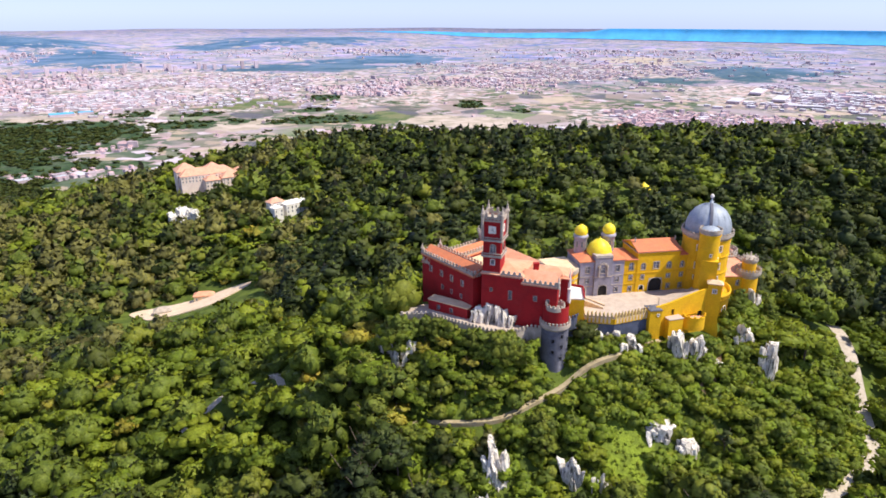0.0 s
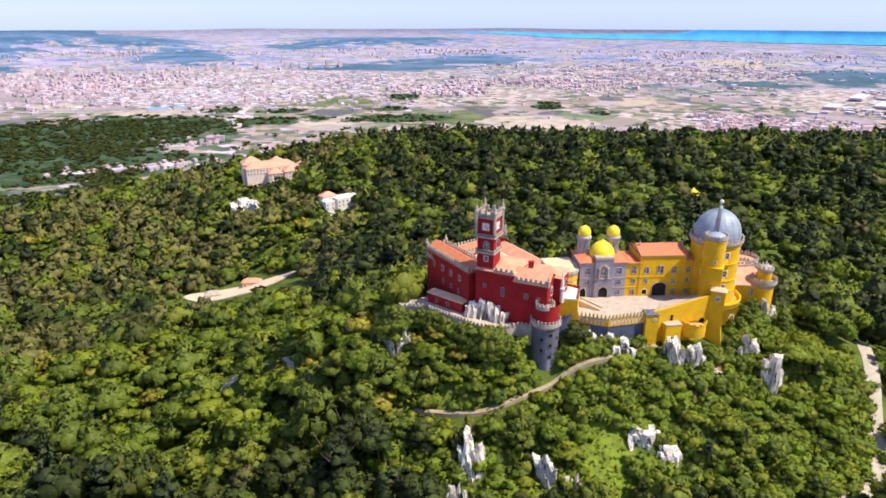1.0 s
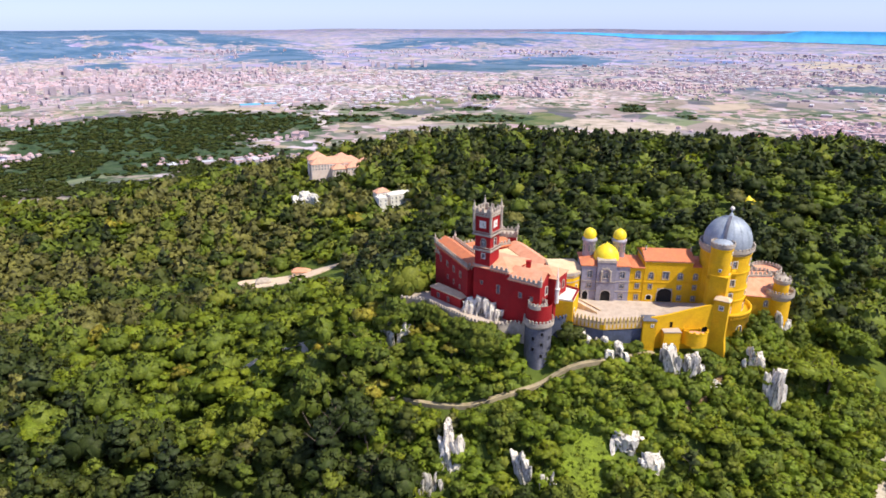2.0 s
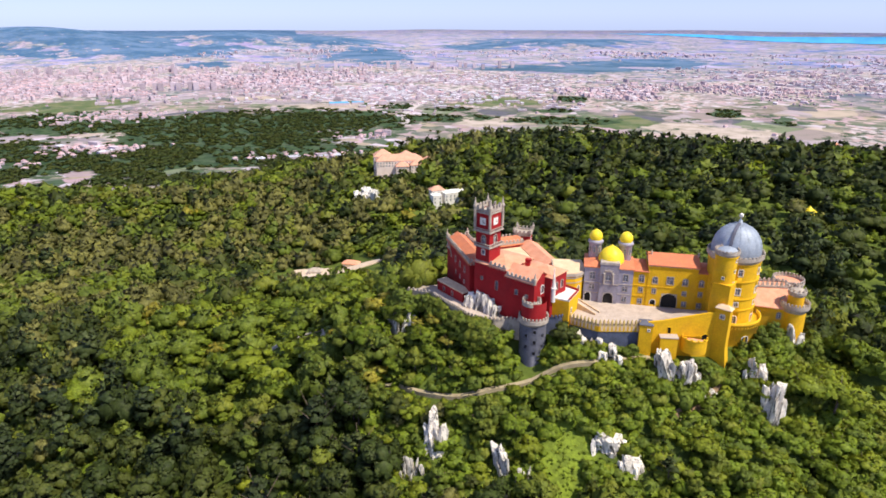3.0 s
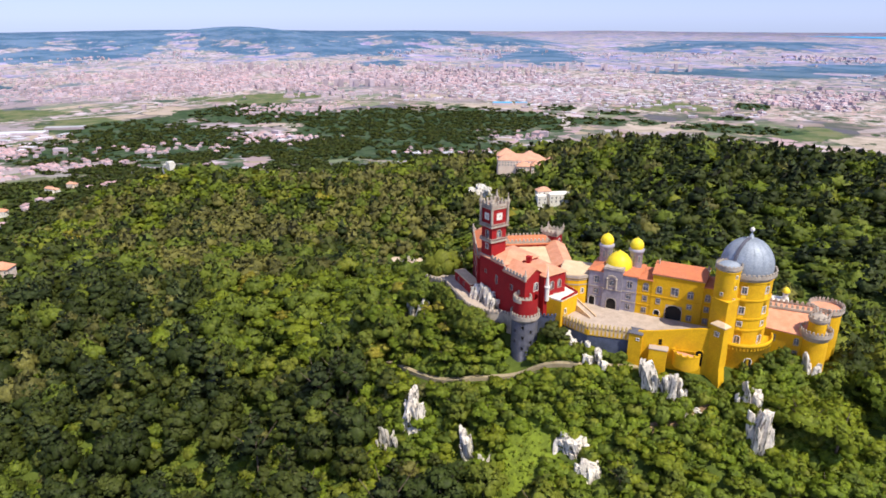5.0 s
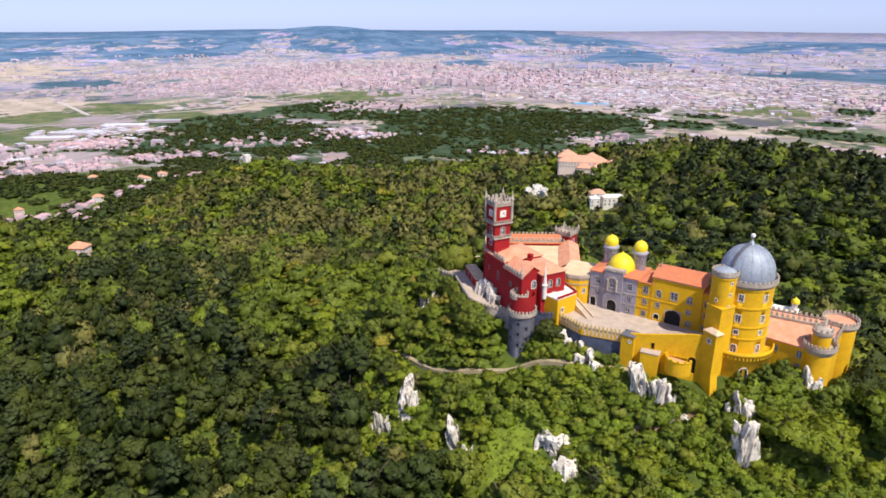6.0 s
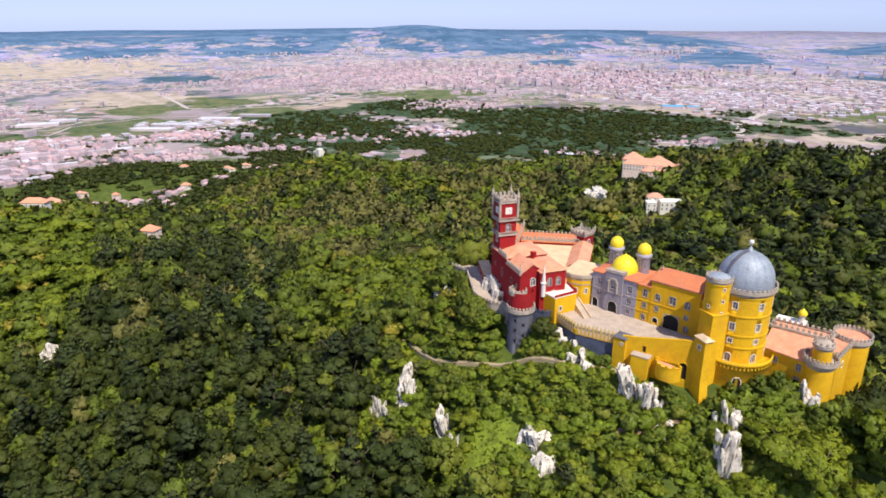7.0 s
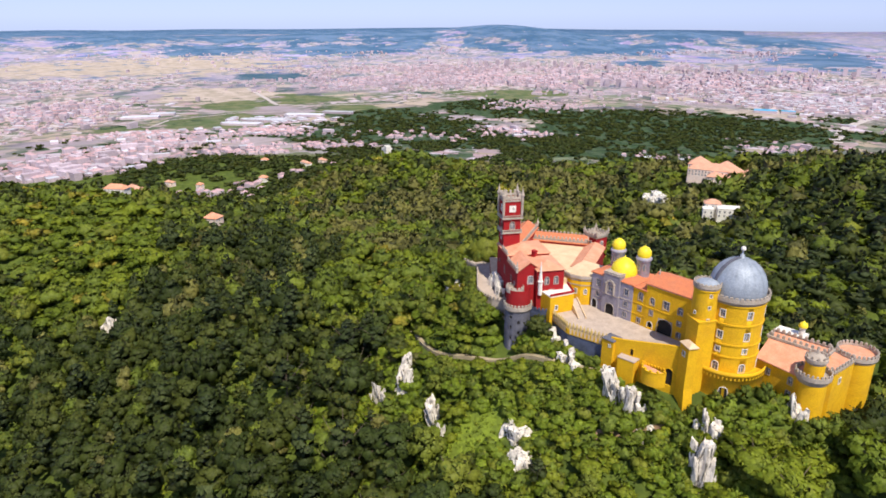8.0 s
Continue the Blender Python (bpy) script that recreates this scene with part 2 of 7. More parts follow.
def flat_map(p, q):
    """Maps (u, z, depth) onto the upright plane from p to q, whose outside lies to the right of that way."""
    p, q = Vector((*p, 0)), Vector((*q, 0))
    d = (q - p).normalized()
    nrm = Vector((d.y, -d.x, 0))
    return (lambda u, z, dep=0.0: p + d * u - nrm * dep + Vector((0, 0, z))), (q - p).length


def round_map(cx, cy, r):
    """Maps (u, z, depth) onto a drum; u runs anticlockwise in metres from +x."""
    def f(u, z, dep=0.0):
        a, s = u / r, r - dep
        return Vector((cx + s * math.cos(a), cy + s * math.sin(a), z))
    return f


def panel(bm, f, u0, u1, z0, z1, holes=(), step=0.0, reveal=0.35):
    """A wall face in the map f with openings (u, z, width, height) cut through it, and their reveals."""
    us, zs = {u0, u1}, {z0, z1}
    for u, z, w, h in holes:
        us |= {u - w / 2, u + w / 2}
        zs |= {z, z + h}
    us = sorted(us)
    if step:
        more = []
        for a, b in zip(us, us[1:]):
            k = max(1, math.ceil((b - a) / step))
            more += [a + (b - a) * i / k for i in range(k)]
        us = more + [us[-1]]
    zs = sorted(zs)
    grid = {}

    def v(i, j, dep=0.0):
        key = (i, j, dep)
        if key not in grid:
            grid[key] = bm.verts.new(f(us[i], zs[j], dep))
        return grid[key]

    def open_at(i, j):
        if not (0 <= i < len(us) - 1 and 0 <= j < len(zs) - 1):
            return False
        uc, zc = (us[i] + us[i + 1]) / 2, (zs[j] + zs[j + 1]) / 2
        return any(abs(uc - u) < w / 2 and z < zc < z + h for u, z, w, h in holes)

    for i in range(len(us) - 1):
        for j in range(len(zs) - 1):
            if not open_at(i, j):
                bm.faces.new((v(i, j), v(i + 1, j), v(i + 1, j + 1), v(i, j + 1)))
            else:
                for di, dj, a, b in ((-1, 0, (i, j), (i, j + 1)), (1, 0, (i + 1, j + 1), (i + 1, j)), (0, -1, (i + 1, j), (i, j)), (0, 1, (i, j + 1), (i + 1, j + 1))):
                    if not open_at(i + di, j + dj):
                        bm.faces.new((v(*b), v(*a), v(*a, reveal), v(*b, reveal)))


def window(parent, f, u, z, w, h, frame_mat=None, arched=False, bars=True, door=False, reveal=0.35, border=0.2, pane=None):
    """A window or door set into an opening of the map f: stone surround, glass or a near-black sheet for the shade
    inside, sill and glazing bars.
    """
    frame_mat = frame_mat or WHITE
    name = "door" if door else "window"
    bm = bmesh.new()
    e, o, dep = border, -0.12, 0.1
    n = 8 if arched else 1
    rise = min(w / 2, h * 0.4) if arched else 0.0

    def outline(grow):
        a = [(u - w / 2 - grow, z - (0 if door else grow)), (u + w / 2 + grow, z - (0 if door else grow))]
        if arched:
            for i in range(n + 1):
                t = math.pi * i / n
                a.append((u + (w / 2 + grow) * math.cos(t), z + h - rise + (rise + grow) * math.sin(t)))
        else:
            a += [(u + w / 2 + grow, z + h + grow), (u - w / 2 - grow, z + h + grow)]
        return a

    inner, outer = outline(0.0), outline(e)
    k = len(inner)
    rows = [[bm.verts.new(f(a, b, d)) for a, b in line] for line, d in ((inner, dep), (inner, o), (outer, o), (outer, dep * 0.5))]
    for lo, hi in zip(rows, rows[1:]):
        for i in range(k):
            if door and i == 0:
                continue
            bm.faces.new((lo[i], hi[i], hi[(i + 1) % k], lo[(i + 1) % k]))
    if arched:
        for side in (-1, 1):
            corner = bm.verts.new(f(u + side * w / 2, z + h, dep * 0.5))
            pts = [bm.verts.new(f(u + side * w / 2 * math.cos(math.pi / 2 * i / 4), z + h - rise + rise * math.sin(math.pi / 2 * i / 4), dep * 0.5)) for i in range(5)]
            for a, b in zip(pts, pts[1:]):
                bm.faces.new((corner, a, b) if side > 0 else (corner, b, a))
    body = part(name, bm, frame_mat, parent)
    bm = bmesh.new()
    bm.faces.new([bm.verts.new(f(a, b, reveal - 0.02)) for a, b in ((u - w / 2, z), (u + w / 2, z), (u + w / 2, z + h), (u - w / 2, z + h))])
    part("leaf" if door else "pane", bm, DARK if door else pane or GLASS, body)
    if bars and not door:
        bm = bmesh.new()
        for a0, a1, b0, b1 in ((u - 0.07, u + 0.07, z, z + h), (u - w / 2, u + w / 2, z + h * 0.55, z + h * 0.55 + 0.13)):
            bm.faces.new([bm.verts.new(f(a, b, reveal - 0.1)) for a, b in ((a0, b0), (a1, b0), (a1, b1), (a0, b1))])
        part("glazing_bar", bm, WHITE, body)
    return body


def band(bm, f, u0, u1, z, h=0.3, out=0.15, step=0.0):
    """A moulding that runs along a wall face."""
    k = max(1, math.ceil((u1 - u0) / step)) if step else 1
    rows = []
    for i in range(k + 1):
        u = u0 + (u1 - u0) * i / k
        rows.append([bm.verts.new(f(u, zz, d)) for zz, d in ((z - h / 2, 0.02), (z - h / 2, -out), (z + h / 2, -out), (z + h / 2, 0.02))])
    for a, b in zip(rows, rows[1:]):
        for i in range(3):
            bm.faces.new((a[i], b[i], b[i + 1], a[i + 1]))
    for end in (rows[0], rows[-1][::-1]):
        bm.faces.new(end)


def house_walls(parent, pts, z0, z1, mat, holes=None, wins=(), bands=(), band_mat=None, name="wall", label=""):
    """Upright walls round a plan (anticlockwise); holes: side -> openings (u, z, w, h, style)."""
    holes = holes or {}
    bm, trim = bmesh.new(), bmesh.new()
    k = len(pts)
    for i in range(k):
        f, length = flat_map(pts[i], pts[(i + 1) % k])
        panel(bm, f, 0, length, z0, z1, [h[:4] for h in holes.get(i, ())])
        for z in bands:
            band(trim, f, 0, length, z)
    body = part(name, bm, mat, parent, label)
    if bands:
        part("moulding", trim, band_mat or mat, body)
    else:
        trim.free()
    for i, hs in holes.items():
        f, _ = flat_map(pts[i], pts[(i + 1) % k])
        for u, z, w, h, style in hs:
            window(parent, f, u, z, w, h, arched="a" in style, door="d" in style, frame_mat=STONE if "s" in style or "q" in style else WHITE, bars="n" not in style and "q" not in style, border=0.1 if "q" in style else 0.2)
    return body


def hip_roof(parent, pts, z, rise, mat, over=0.4, inset=None, name="roof", label=""):
    """A tiled roof over a four-cornered plan (anticlockwise), with eaves; its ridge runs along the first side's way."""
    a, b, c, d = [Vector((*p, 0)) for p in pts]
    mid = (a + b + c + d) / 4
    grow = [p + (p - mid).normalized() * over * 1.4 for p in (a, b, c, d)]
    cut = inset if inset is not None else min((d - a).length, (b - a).length) / 2
    along = (b - a).normalized()
    r0, r1 = (a + d) / 2 + along * cut, (b + c) / 2 - along * cut
    bm = bmesh.new()
    lo = [bm.verts.new((p.x, p.y, z - 0.25)) for p in grow]
    hi = [bm.verts.new((p.x, p.y, z)) for p in grow]
    t0, t1 = bm.verts.new((r0.x, r0.y, z + rise)), bm.verts.new((r1.x, r1.y, z + rise))
    for i in range(4):
        bm.faces.new((lo[i], lo[(i + 1) % 4], hi[(i + 1) % 4], hi[i]))
    bm.faces.new(lo[::-1])
    for f in ((hi[0], hi[1], t1, t0), (hi[1], hi[2], t1), (hi[2], hi[3], t0, t1), (hi[3], hi[0], t0)):
        bm.faces.new(f)
    return part(name, bm, mat, parent, label)


def plain_material():
    """Fields, scrub and bare ground of the plain in patches of true size, with haze painted in by range; undergrowth
    where the hill rises.
    """
    m = bpy.data.materials.new("open_country")
    m.use_nodes = True
    n, l = m.node_tree.nodes, m.node_tree.links
    b = n["Principled BSDF"]
    b.inputs["Roughness"].default_value = 0.95
    b.inputs["Specular IOR Level"].default_value = 0.1

    def attr(name):
        a = n.new("ShaderNodeAttribute")
        a.attribute_name = name
        return a

    plan = attr("plan").outputs["Vector"]

    def noise_at(vec, s, detail=4.0, rough=0.6):
        t = n.new("ShaderNodeTexNoise")
        t.inputs["Scale"].default_value, t.inputs["Detail"].default_value, t.inputs["Roughness"].default_value = s, detail, rough
        l.new(vec, t.inputs["Vector"])
        return t.outputs["Fac"]

    def step(v, a, c):
        r = n.new("ShaderNodeMapRange")
        r.interpolation_type = "SMOOTHSTEP"
        r.inputs["From Min"].default_value, r.inputs["From Max"].default_value = a, c
        l.new(v, r.inputs["Value"])
        return r.outputs["Result"]

    def mix(fac, a, c):
        x = n.new("ShaderNodeMix")
        x.data_type = "RGBA"
        for sock, val in ((x.inputs["Factor"], fac), (x.inputs[6], a), (x.inputs[7], c)):
            if isinstance(val, tuple):
                sock.default_value = (*val, 1.0)
            elif isinstance(val, float):
                sock.default_value = val
            else:
                l.new(val, sock)
        return x.outputs[2]

    vo = n.new("ShaderNodeTexVoronoi")
    vo.inputs["Scale"].default_value = 1 / 170
    warp = n.new("ShaderNodeVectorMath")
    warp.operation = "MULTIPLY_ADD"
    wn_ = n.new("ShaderNodeTexNoise")
    wn_.inputs["Scale"].default_value = 1 / 300
    l.new(plan, wn_.inputs["Vector"])
    l.new(wn_.outputs["Color"], warp.inputs[0])
    warp.inputs[1].default_value = (120, 120, 0)
    l.new(plan, warp.inputs[2])
    l.new(warp.outputs[0], vo.inputs["Vector"])
    ramp = n.new("ShaderNodeValToRGB")
    ramp.color_ramp.interpolation = "CONSTANT"
    cells = [(0.0, (0.25, 0.2, 0.18)), (0.16, (0.103, 0.1, 0.13)), (0.3, (0.42, 0.34, 0.28)), (0.44, (0.093, 0.1, 0.091)), (0.56, (0.27, 0.22, 0.21)), (0.7, (0.17, 0.2, 0.12)), (0.84, (0.36, 0.3, 0.32))]
    el = ramp.color_ramp.elements
    while len(el) < len(cells):
        el.new(0.5)
    for e, (p, c) in zip(el, cells):
        e.position, e.color = p, (*c, 1)
    sep = n.new("ShaderNodeSeparateColor")
    l.new(vo.outputs["Color"], sep.inputs[0])
    l.new(sep.outputs[0], ramp.inputs[0])
    # second palette for the far plain: paler and bluer, haze painted into the colour
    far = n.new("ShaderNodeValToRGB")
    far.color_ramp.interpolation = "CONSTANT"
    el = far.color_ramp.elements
    haze_tones = [(0.283, 0.235, 0.423), (0.15, 0.21, 0.24), (0.4, 0.35, 0.35), (0.106, 0.159, 0.374), (0.313, 0.269, 0.472), (0.213, 0.229, 0.413), (0.389, 0.345, 0.571)]
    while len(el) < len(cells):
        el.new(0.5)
    for e, (p, _), c in zip(el, cells, haze_tones):
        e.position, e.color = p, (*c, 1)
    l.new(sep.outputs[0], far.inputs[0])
    haze_mix = attr("haze_mix").outputs["Fac"]
    col = mix(haze_mix, ramp.outputs[0], far.outputs[0])
    col = mix(step(noise_at(plan, 1 / 900, 5.0), 0.5, 0.62), col, mix(haze_mix, (0.31, 0.26, 0.3), (0.36, 0.32, 0.43)))
    # plots and roofs, hedges and groves too small to build one by one at this distance
    lots = n.new("ShaderNodeTexVoronoi")
    lots.inputs["Scale"].default_value = 1 / 48
    l.new(plan, lots.inputs["Vector"])
    pick = n.new("ShaderNodeSeparateColor")
    l.new(lots.outputs["Color"], pick.inputs[0])
    lot = n.new("ShaderNodeValToRGB")
    lot.color_ramp.interpolation = "CONSTANT"
    kinds = [(0.0, (0.055, 0.095, 0.05)), (0.3, (0.36, 0.29, 0.22)), (0.45, (0.44, 0.3, 0.34)), (0.6, (0.12, 0.14, 0.1)), (0.76, (0.55, 0.47, 0.55)), (0.86, (0.36, 0.27, 0.29))]
    el = lot.color_ramp.elements
    while len(el) < len(kinds):
        el.new(0.5)
    for e, (p, c) in zip(el, kinds):
        e.position, e.color = p, (*c, 1)
    l.new(pick.outputs[0], lot.inputs[0])
    def edge(name, fray, wander, lo=0.46, hi=0.54):
        """Where a zone of that name lies, its rim frayed by a noise of that scale."""
        k = n.new("ShaderNodeMath")
        k.operation = "MULTIPLY_ADD"
        l.new(noise_at(plan, fray, 6.0, 0.65), k.inputs[0])
        k.inputs[1].default_value = wander
        k2 = n.new("ShaderNodeMath")
        k2.operation = "ADD"
        k2.inputs[1].default_value = -0.5 * wander
        l.new(attr(name).outputs["Fac"], k.inputs[2])
        l.new(k.outputs[0], k2.inputs[0])
        return step(k2.outputs[0], lo, hi)

    built = step(noise_at(plan, 1 / 700, 4.0, 0.6), 0.42, 0.56)
    # distant plots and woods likewise carry painted haze
    hazed_lot = mix(0.45, lot.outputs[0], (0.3, 0.3, 0.42))
    col = mix(built, col, mix(0.88, col, mix(haze_mix, lot.outputs[0], hazed_lot)))
    # streets and courts of the towns
    yards = n.new("ShaderNodeTexVoronoi")
    yards.inputs["Scale"].default_value = 1 / 26
    l.new(plan, yards.inputs["Vector"])
    pick2 = n.new("ShaderNodeSeparateColor")
    l.new(yards.outputs["Color"], pick2.inputs[0])
    street = n.new("ShaderNodeValToRGB")
    street.color_ramp.interpolation = "CONSTANT"
    el = street.color_ramp.elements
    grounds = [(0.0, (0.52, 0.36, 0.36)), (0.2, (0.1, 0.12, 0.09)), (0.34, (0.5, 0.42, 0.43)), (0.5, (0.36, 0.29, 0.27)), (0.66, (0.16, 0.16, 0.15)), (0.82, (0.58, 0.52, 0.55))]
    while len(el) < len(grounds):
        el.new(0.5)
    for e, (p, c) in zip(el, grounds):
        e.position, e.color = p, (*c, 1)
    l.new(pick2.outputs[0], street.inputs[0])
    col = mix(edge("urban", 1 / 350, 1.4, 0.38, 0.56), col, mix(0.75, col, street.outputs[0]))
    fields = mix(step(noise_at(plan, 1 / 120, 4.0), 0.4, 0.6), (0.46, 0.38, 0.34), (0.37, 0.31, 0.26))
    col = mix(edge("bare", 1 / 200, 1.5), col, fields)
    grass = mix(step(noise_at(plan, 1 / 90, 5.0), 0.42, 0.6), (0.085, 0.12, 0.05), (0.16, 0.165, 0.085))
    col = mix(edge("meadow", 1 / 200, 1.4), col, grass)
    dark_wood = mix(step(noise_at(plan, 1 / 24, 5.0, 0.7), 0.36, 0.64), (0.016, 0.037, 0.02), (0.062, 0.1, 0.042))
    hazed_wood = mix(step(noise_at(plan, 1 / 420, 5.0, 0.7), 0.42, 0.6), (0.05, 0.115, 0.22), (0.11, 0.18, 0.31))
    trees = mix(haze_mix, dark_wood, hazed_wood)
    col = mix(edge("wooded", 1 / 300, 1.7, 0.44, 0.5), col, trees)
    # hedges, groves and lone trees all over the plain
    col = mix(step(noise_at(plan, 1 / 210, 7.0, 0.72), 0.57, 0.61), col, trees)
    col = mix(step(noise_at(plan, 1 / 60, 3.0), 0.45, 0.75), col, mix(0.4, col, (0.16, 0.17, 0.13)))
    pos = n.new("ShaderNodeTexCoord").outputs["Object"]
    scrub = mix(step(noise_at(pos, 0.11), 0.35, 0.65), (0.11, 0.145, 0.026), (0.06, 0.085, 0.018))
    scrub = mix(step(noise_at(pos, 0.09, 6.0, 0.7), 0.62, 0.74), scrub, (0.13, 0.12, 0.05))
    turf = mix(step(noise_at(pos, 0.3, 6.0), 0.4, 0.6), (0.2, 0.26, 0.03), (0.13, 0.17, 0.025))
    scrub = mix(step(attr("glade").outputs["Fac"], 0.3, 0.6), scrub, turf)
    col = mix(attr("wild").outputs["Fac"], col, scrub)
    l.new(col, b.inputs["Base Color"])
    bp = n.new("ShaderNodeBump")
    bp.inputs["Strength"].default_value, bp.inputs["Distance"].default_value = 0.8, 0.6
    l.new(noise_at(pos, 0.8, 6.0, 0.7), bp.inputs["Height"])
    l.new(bp.outputs[0], b.inputs["Normal"])
    return m


PLAINMAT = plain_material()


# ---- the lie of the land ----
BROAD = np.array([
    43, 40, 43, -39, 25, 9, 14, 13,
    -18, 33, 69, 38, 50, 73, 27, 21,
    -29, -15, -1, 26, 36, 48, 0, 106,
    7, 44, 33, 2, 37, 60, 71, 96,
    17, -23, 33, 53, 71, 44, 57, 7,
    -12, 15, -22, 29, 34, 10, 32, 34], float).reshape(6, 8)
LOCAL = np.array([9, -4, 5, -8, 7, 1, 1, -9, 14, 9, 4, -7, -3, 9, 18, 19, 12, 12], float).reshape(3, 6)
PLAIN, BOWL_X, BOWL_Y = -330.0, 100.0, 10.0


# low wooded hills on the plain: bearing, range, half-width, half-depth, height
FAR_HILLS = [(-49, 4780, 330, 60, 86), (-44, 4740, 380, 60, 77), (-35, 4770, 250, 55, 84), (-57, 4770, 380, 60, 77), (-66, 4780, 420, 60, 70),
             (-79, 4780, 380, 60, 84), (-23, 4500, 190, 90, 19), (28, 4150, 160, 90, 26), (-8, 4770, 520, 50, 49), (-27, 4760, 320, 50, 58),
             (-92, 4780, 420, 60, 93), (-40, 4640, 420, 60, 21), (-62, 4640, 460, 60, 19), (-73, 4660, 300, 60, 22)]


def hill(x, y):
    """Height of the wooded hill, from broad swells and the local spur that carries the palace."""
    x, y = np.asarray(x, float), np.asarray(y, float)
    z = 148 * np.exp(-0.5 * (((x + 300) / 1100) ** 2 + ((y - 350) / 700) ** 2))
    for j in range(6):
        for i in range(8):
            z = z + BROAD[j, i] * np.exp(-0.5 * (((x + 900 - 220 * i) / 170) ** 2 + ((y + 100 - 210 * j) / 150) ** 2))
    for j in range(3):
        for i in range(6):
            z = z + LOCAL[j, i] * np.exp(-0.5 * (((x + 90 - 50 * i) / 38) ** 2 + ((y - 130 - 42 * j) / 28) ** 2))
    for cx, cy, s, high in ((-185, 664, 45, -16), (-141, 413, 40, -12), (-658, 543, 70, 22), (52, 171, 9, -3.5), (120, 199, 11, 3.5), (131, 206, 10, 3.0), (60, 180, 9, 1.5), (61, 200, 7, -5), (51, 178.5, 4.5, -3.2)):
        z = z + high * np.exp(-0.5 * (((x - cx) / s) ** 2 + ((y - cy) / s) ** 2))
    return z


def true_far(r):
    """How far off the plain at range r stands for: the distance is drawn together towards the horizon."""
    r = np.asarray(r, float)
    return np.where(r < 2500, r, 2500 - 2400 * np.log(np.maximum(1e-3, 1 - (np.maximum(r, 2500) - 2500) / 2400)))


def land(x, y):
    x, y = np.asarray(x, float), np.asarray(y, float)
    r = np.hypot(x - BOWL_X, y - BOWL_Y)
    flat = 90 - (90 - PLAIN) * np.maximum(r, 1.0) / np.maximum(true_far(r), 1.0)
    far = np.zeros_like(r)
    for az, rng_, wide, deep, high in FAR_HILLS:
        hx, hy = BOWL_X + rng_ * math.sin(radians(az)), BOWL_Y + rng_ * math.cos(radians(az))
        s, c = math.sin(radians(az)), math.cos(radians(az))
        u, v = (x - hx) * c - (y - hy) * s, (x - hx) * s + (y - hy) * c
        far = far + high * np.exp(-0.5 * ((u / wide) ** 2 + (v / deep) ** 2))
    return flat + hill(x, y) + far


def ground_z(x, y):
    return float(land(x, y))


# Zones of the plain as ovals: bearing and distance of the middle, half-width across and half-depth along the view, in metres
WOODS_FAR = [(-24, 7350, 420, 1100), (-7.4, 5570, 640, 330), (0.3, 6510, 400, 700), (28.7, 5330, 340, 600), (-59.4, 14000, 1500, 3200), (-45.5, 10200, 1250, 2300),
             (-32, 12600, 1350, 3300), (-84.2, 15000, 1300, 3600), (-37.3, 6400, 220, 380), (-68, 4950, 260, 330), (-2.1, 6200, 600, 420), (-76, 14100, 1300, 2400),
             (-71.3, 10100, 800, 1000), (22.4, 4550, 240, 180), (-92, 12000, 1400, 2400), (-15, 9000, 420, 500)]
WOODS_NEAR = [(-27.9, 2770, 240, 260), (-22.2, 3190, 90, 90), (-17.4, 3080, 110, 60), (-18.7, 2820, 120, 90), (-14.2, 2840, 50, 50), (-7.9, 2770, 190, 100), (-6.9, 3520, 80, 110),
              (-8.4, 3070, 90, 50), (5.5, 3190, 80, 130), (10.1, 2970, 50, 50), (-32.8, 2760, 560, 400), (-47.5, 3100, 290, 330), (-57.2, 2600, 230, 400), (-35.6, 2650, 360, 480), (-56, 2250, 420, 420), (-40, 2150, 500, 330)]
MEADOWS = [(-71.7, 2700, 230, 300), (-47.4, 3700, 330, 220), (-13.3, 3380, 210, 200), (-2.7, 2710, 80, 100), (-2, 2830, 110, 140), (-61.1, 2990, 150, 300), (-80.5, 2650, 110, 80), (-70.9, 3300, 150, 200), (-66, 3500, 200, 200)]
BARE = [(-79, 6400, 1340, 1100), (-72.5, 3860, 320, 400), (-13.7, 2720, 140, 150), (6.2, 2620, 160, 190), (-12.4, 2760, 150, 110), (2.9, 2690, 190, 120), (20.4, 6530, 400, 500), (-28.3, 3260, 320, 100), (17.6, 16500, 260, 3300)]
VILLAGES = [(-45.2, 2450, 150, 180), (-44.6, 3200, 230, 150), (-67.6, 2330, 110, 140), (-78.7, 2390, 200, 120), (-71, 1250, 150, 130), (-63, 1330, 110, 70), (-66, 1620, 150, 80), (-63.4, 1850, 150, 90), (-70, 1750, 150, 120), (-54, 2100, 220, 90), (-84, 1500, 110, 200)]
URBAN = [(-47.4, 5400, 1700, 1500), (-44.7, 5000, 900, 1000), (-28.6, 4620, 260, 700), (-1.6, 3820, 420, 600), (7.5, 4420, 320, 560), (-84.6, 3440, 330, 700), (-18.2, 4400, 960, 1100), (-24.6, 4530, 560, 1150),
         (31.5, 3890, 570, 560), (14.8, 5180, 900, 700), (-82.6, 4790, 630, 400), (18.9, 2760, 280, 220), (27.8, 2900, 620, 170), (-45.2, 2450, 150, 180), (-67.6, 2330, 100, 130)]


def plain_at(px, py):
    """Model place and scale of a point of the plain given by its true plan in metres."""
    D = math.hypot(px, py)
    r = D if D < 2500 else 2500 + 2400 * (1 - math.exp(-(D - 2500) / 2400))
    k = r / D
    return BOWL_X + px * k, BOWL_Y + py * k, k


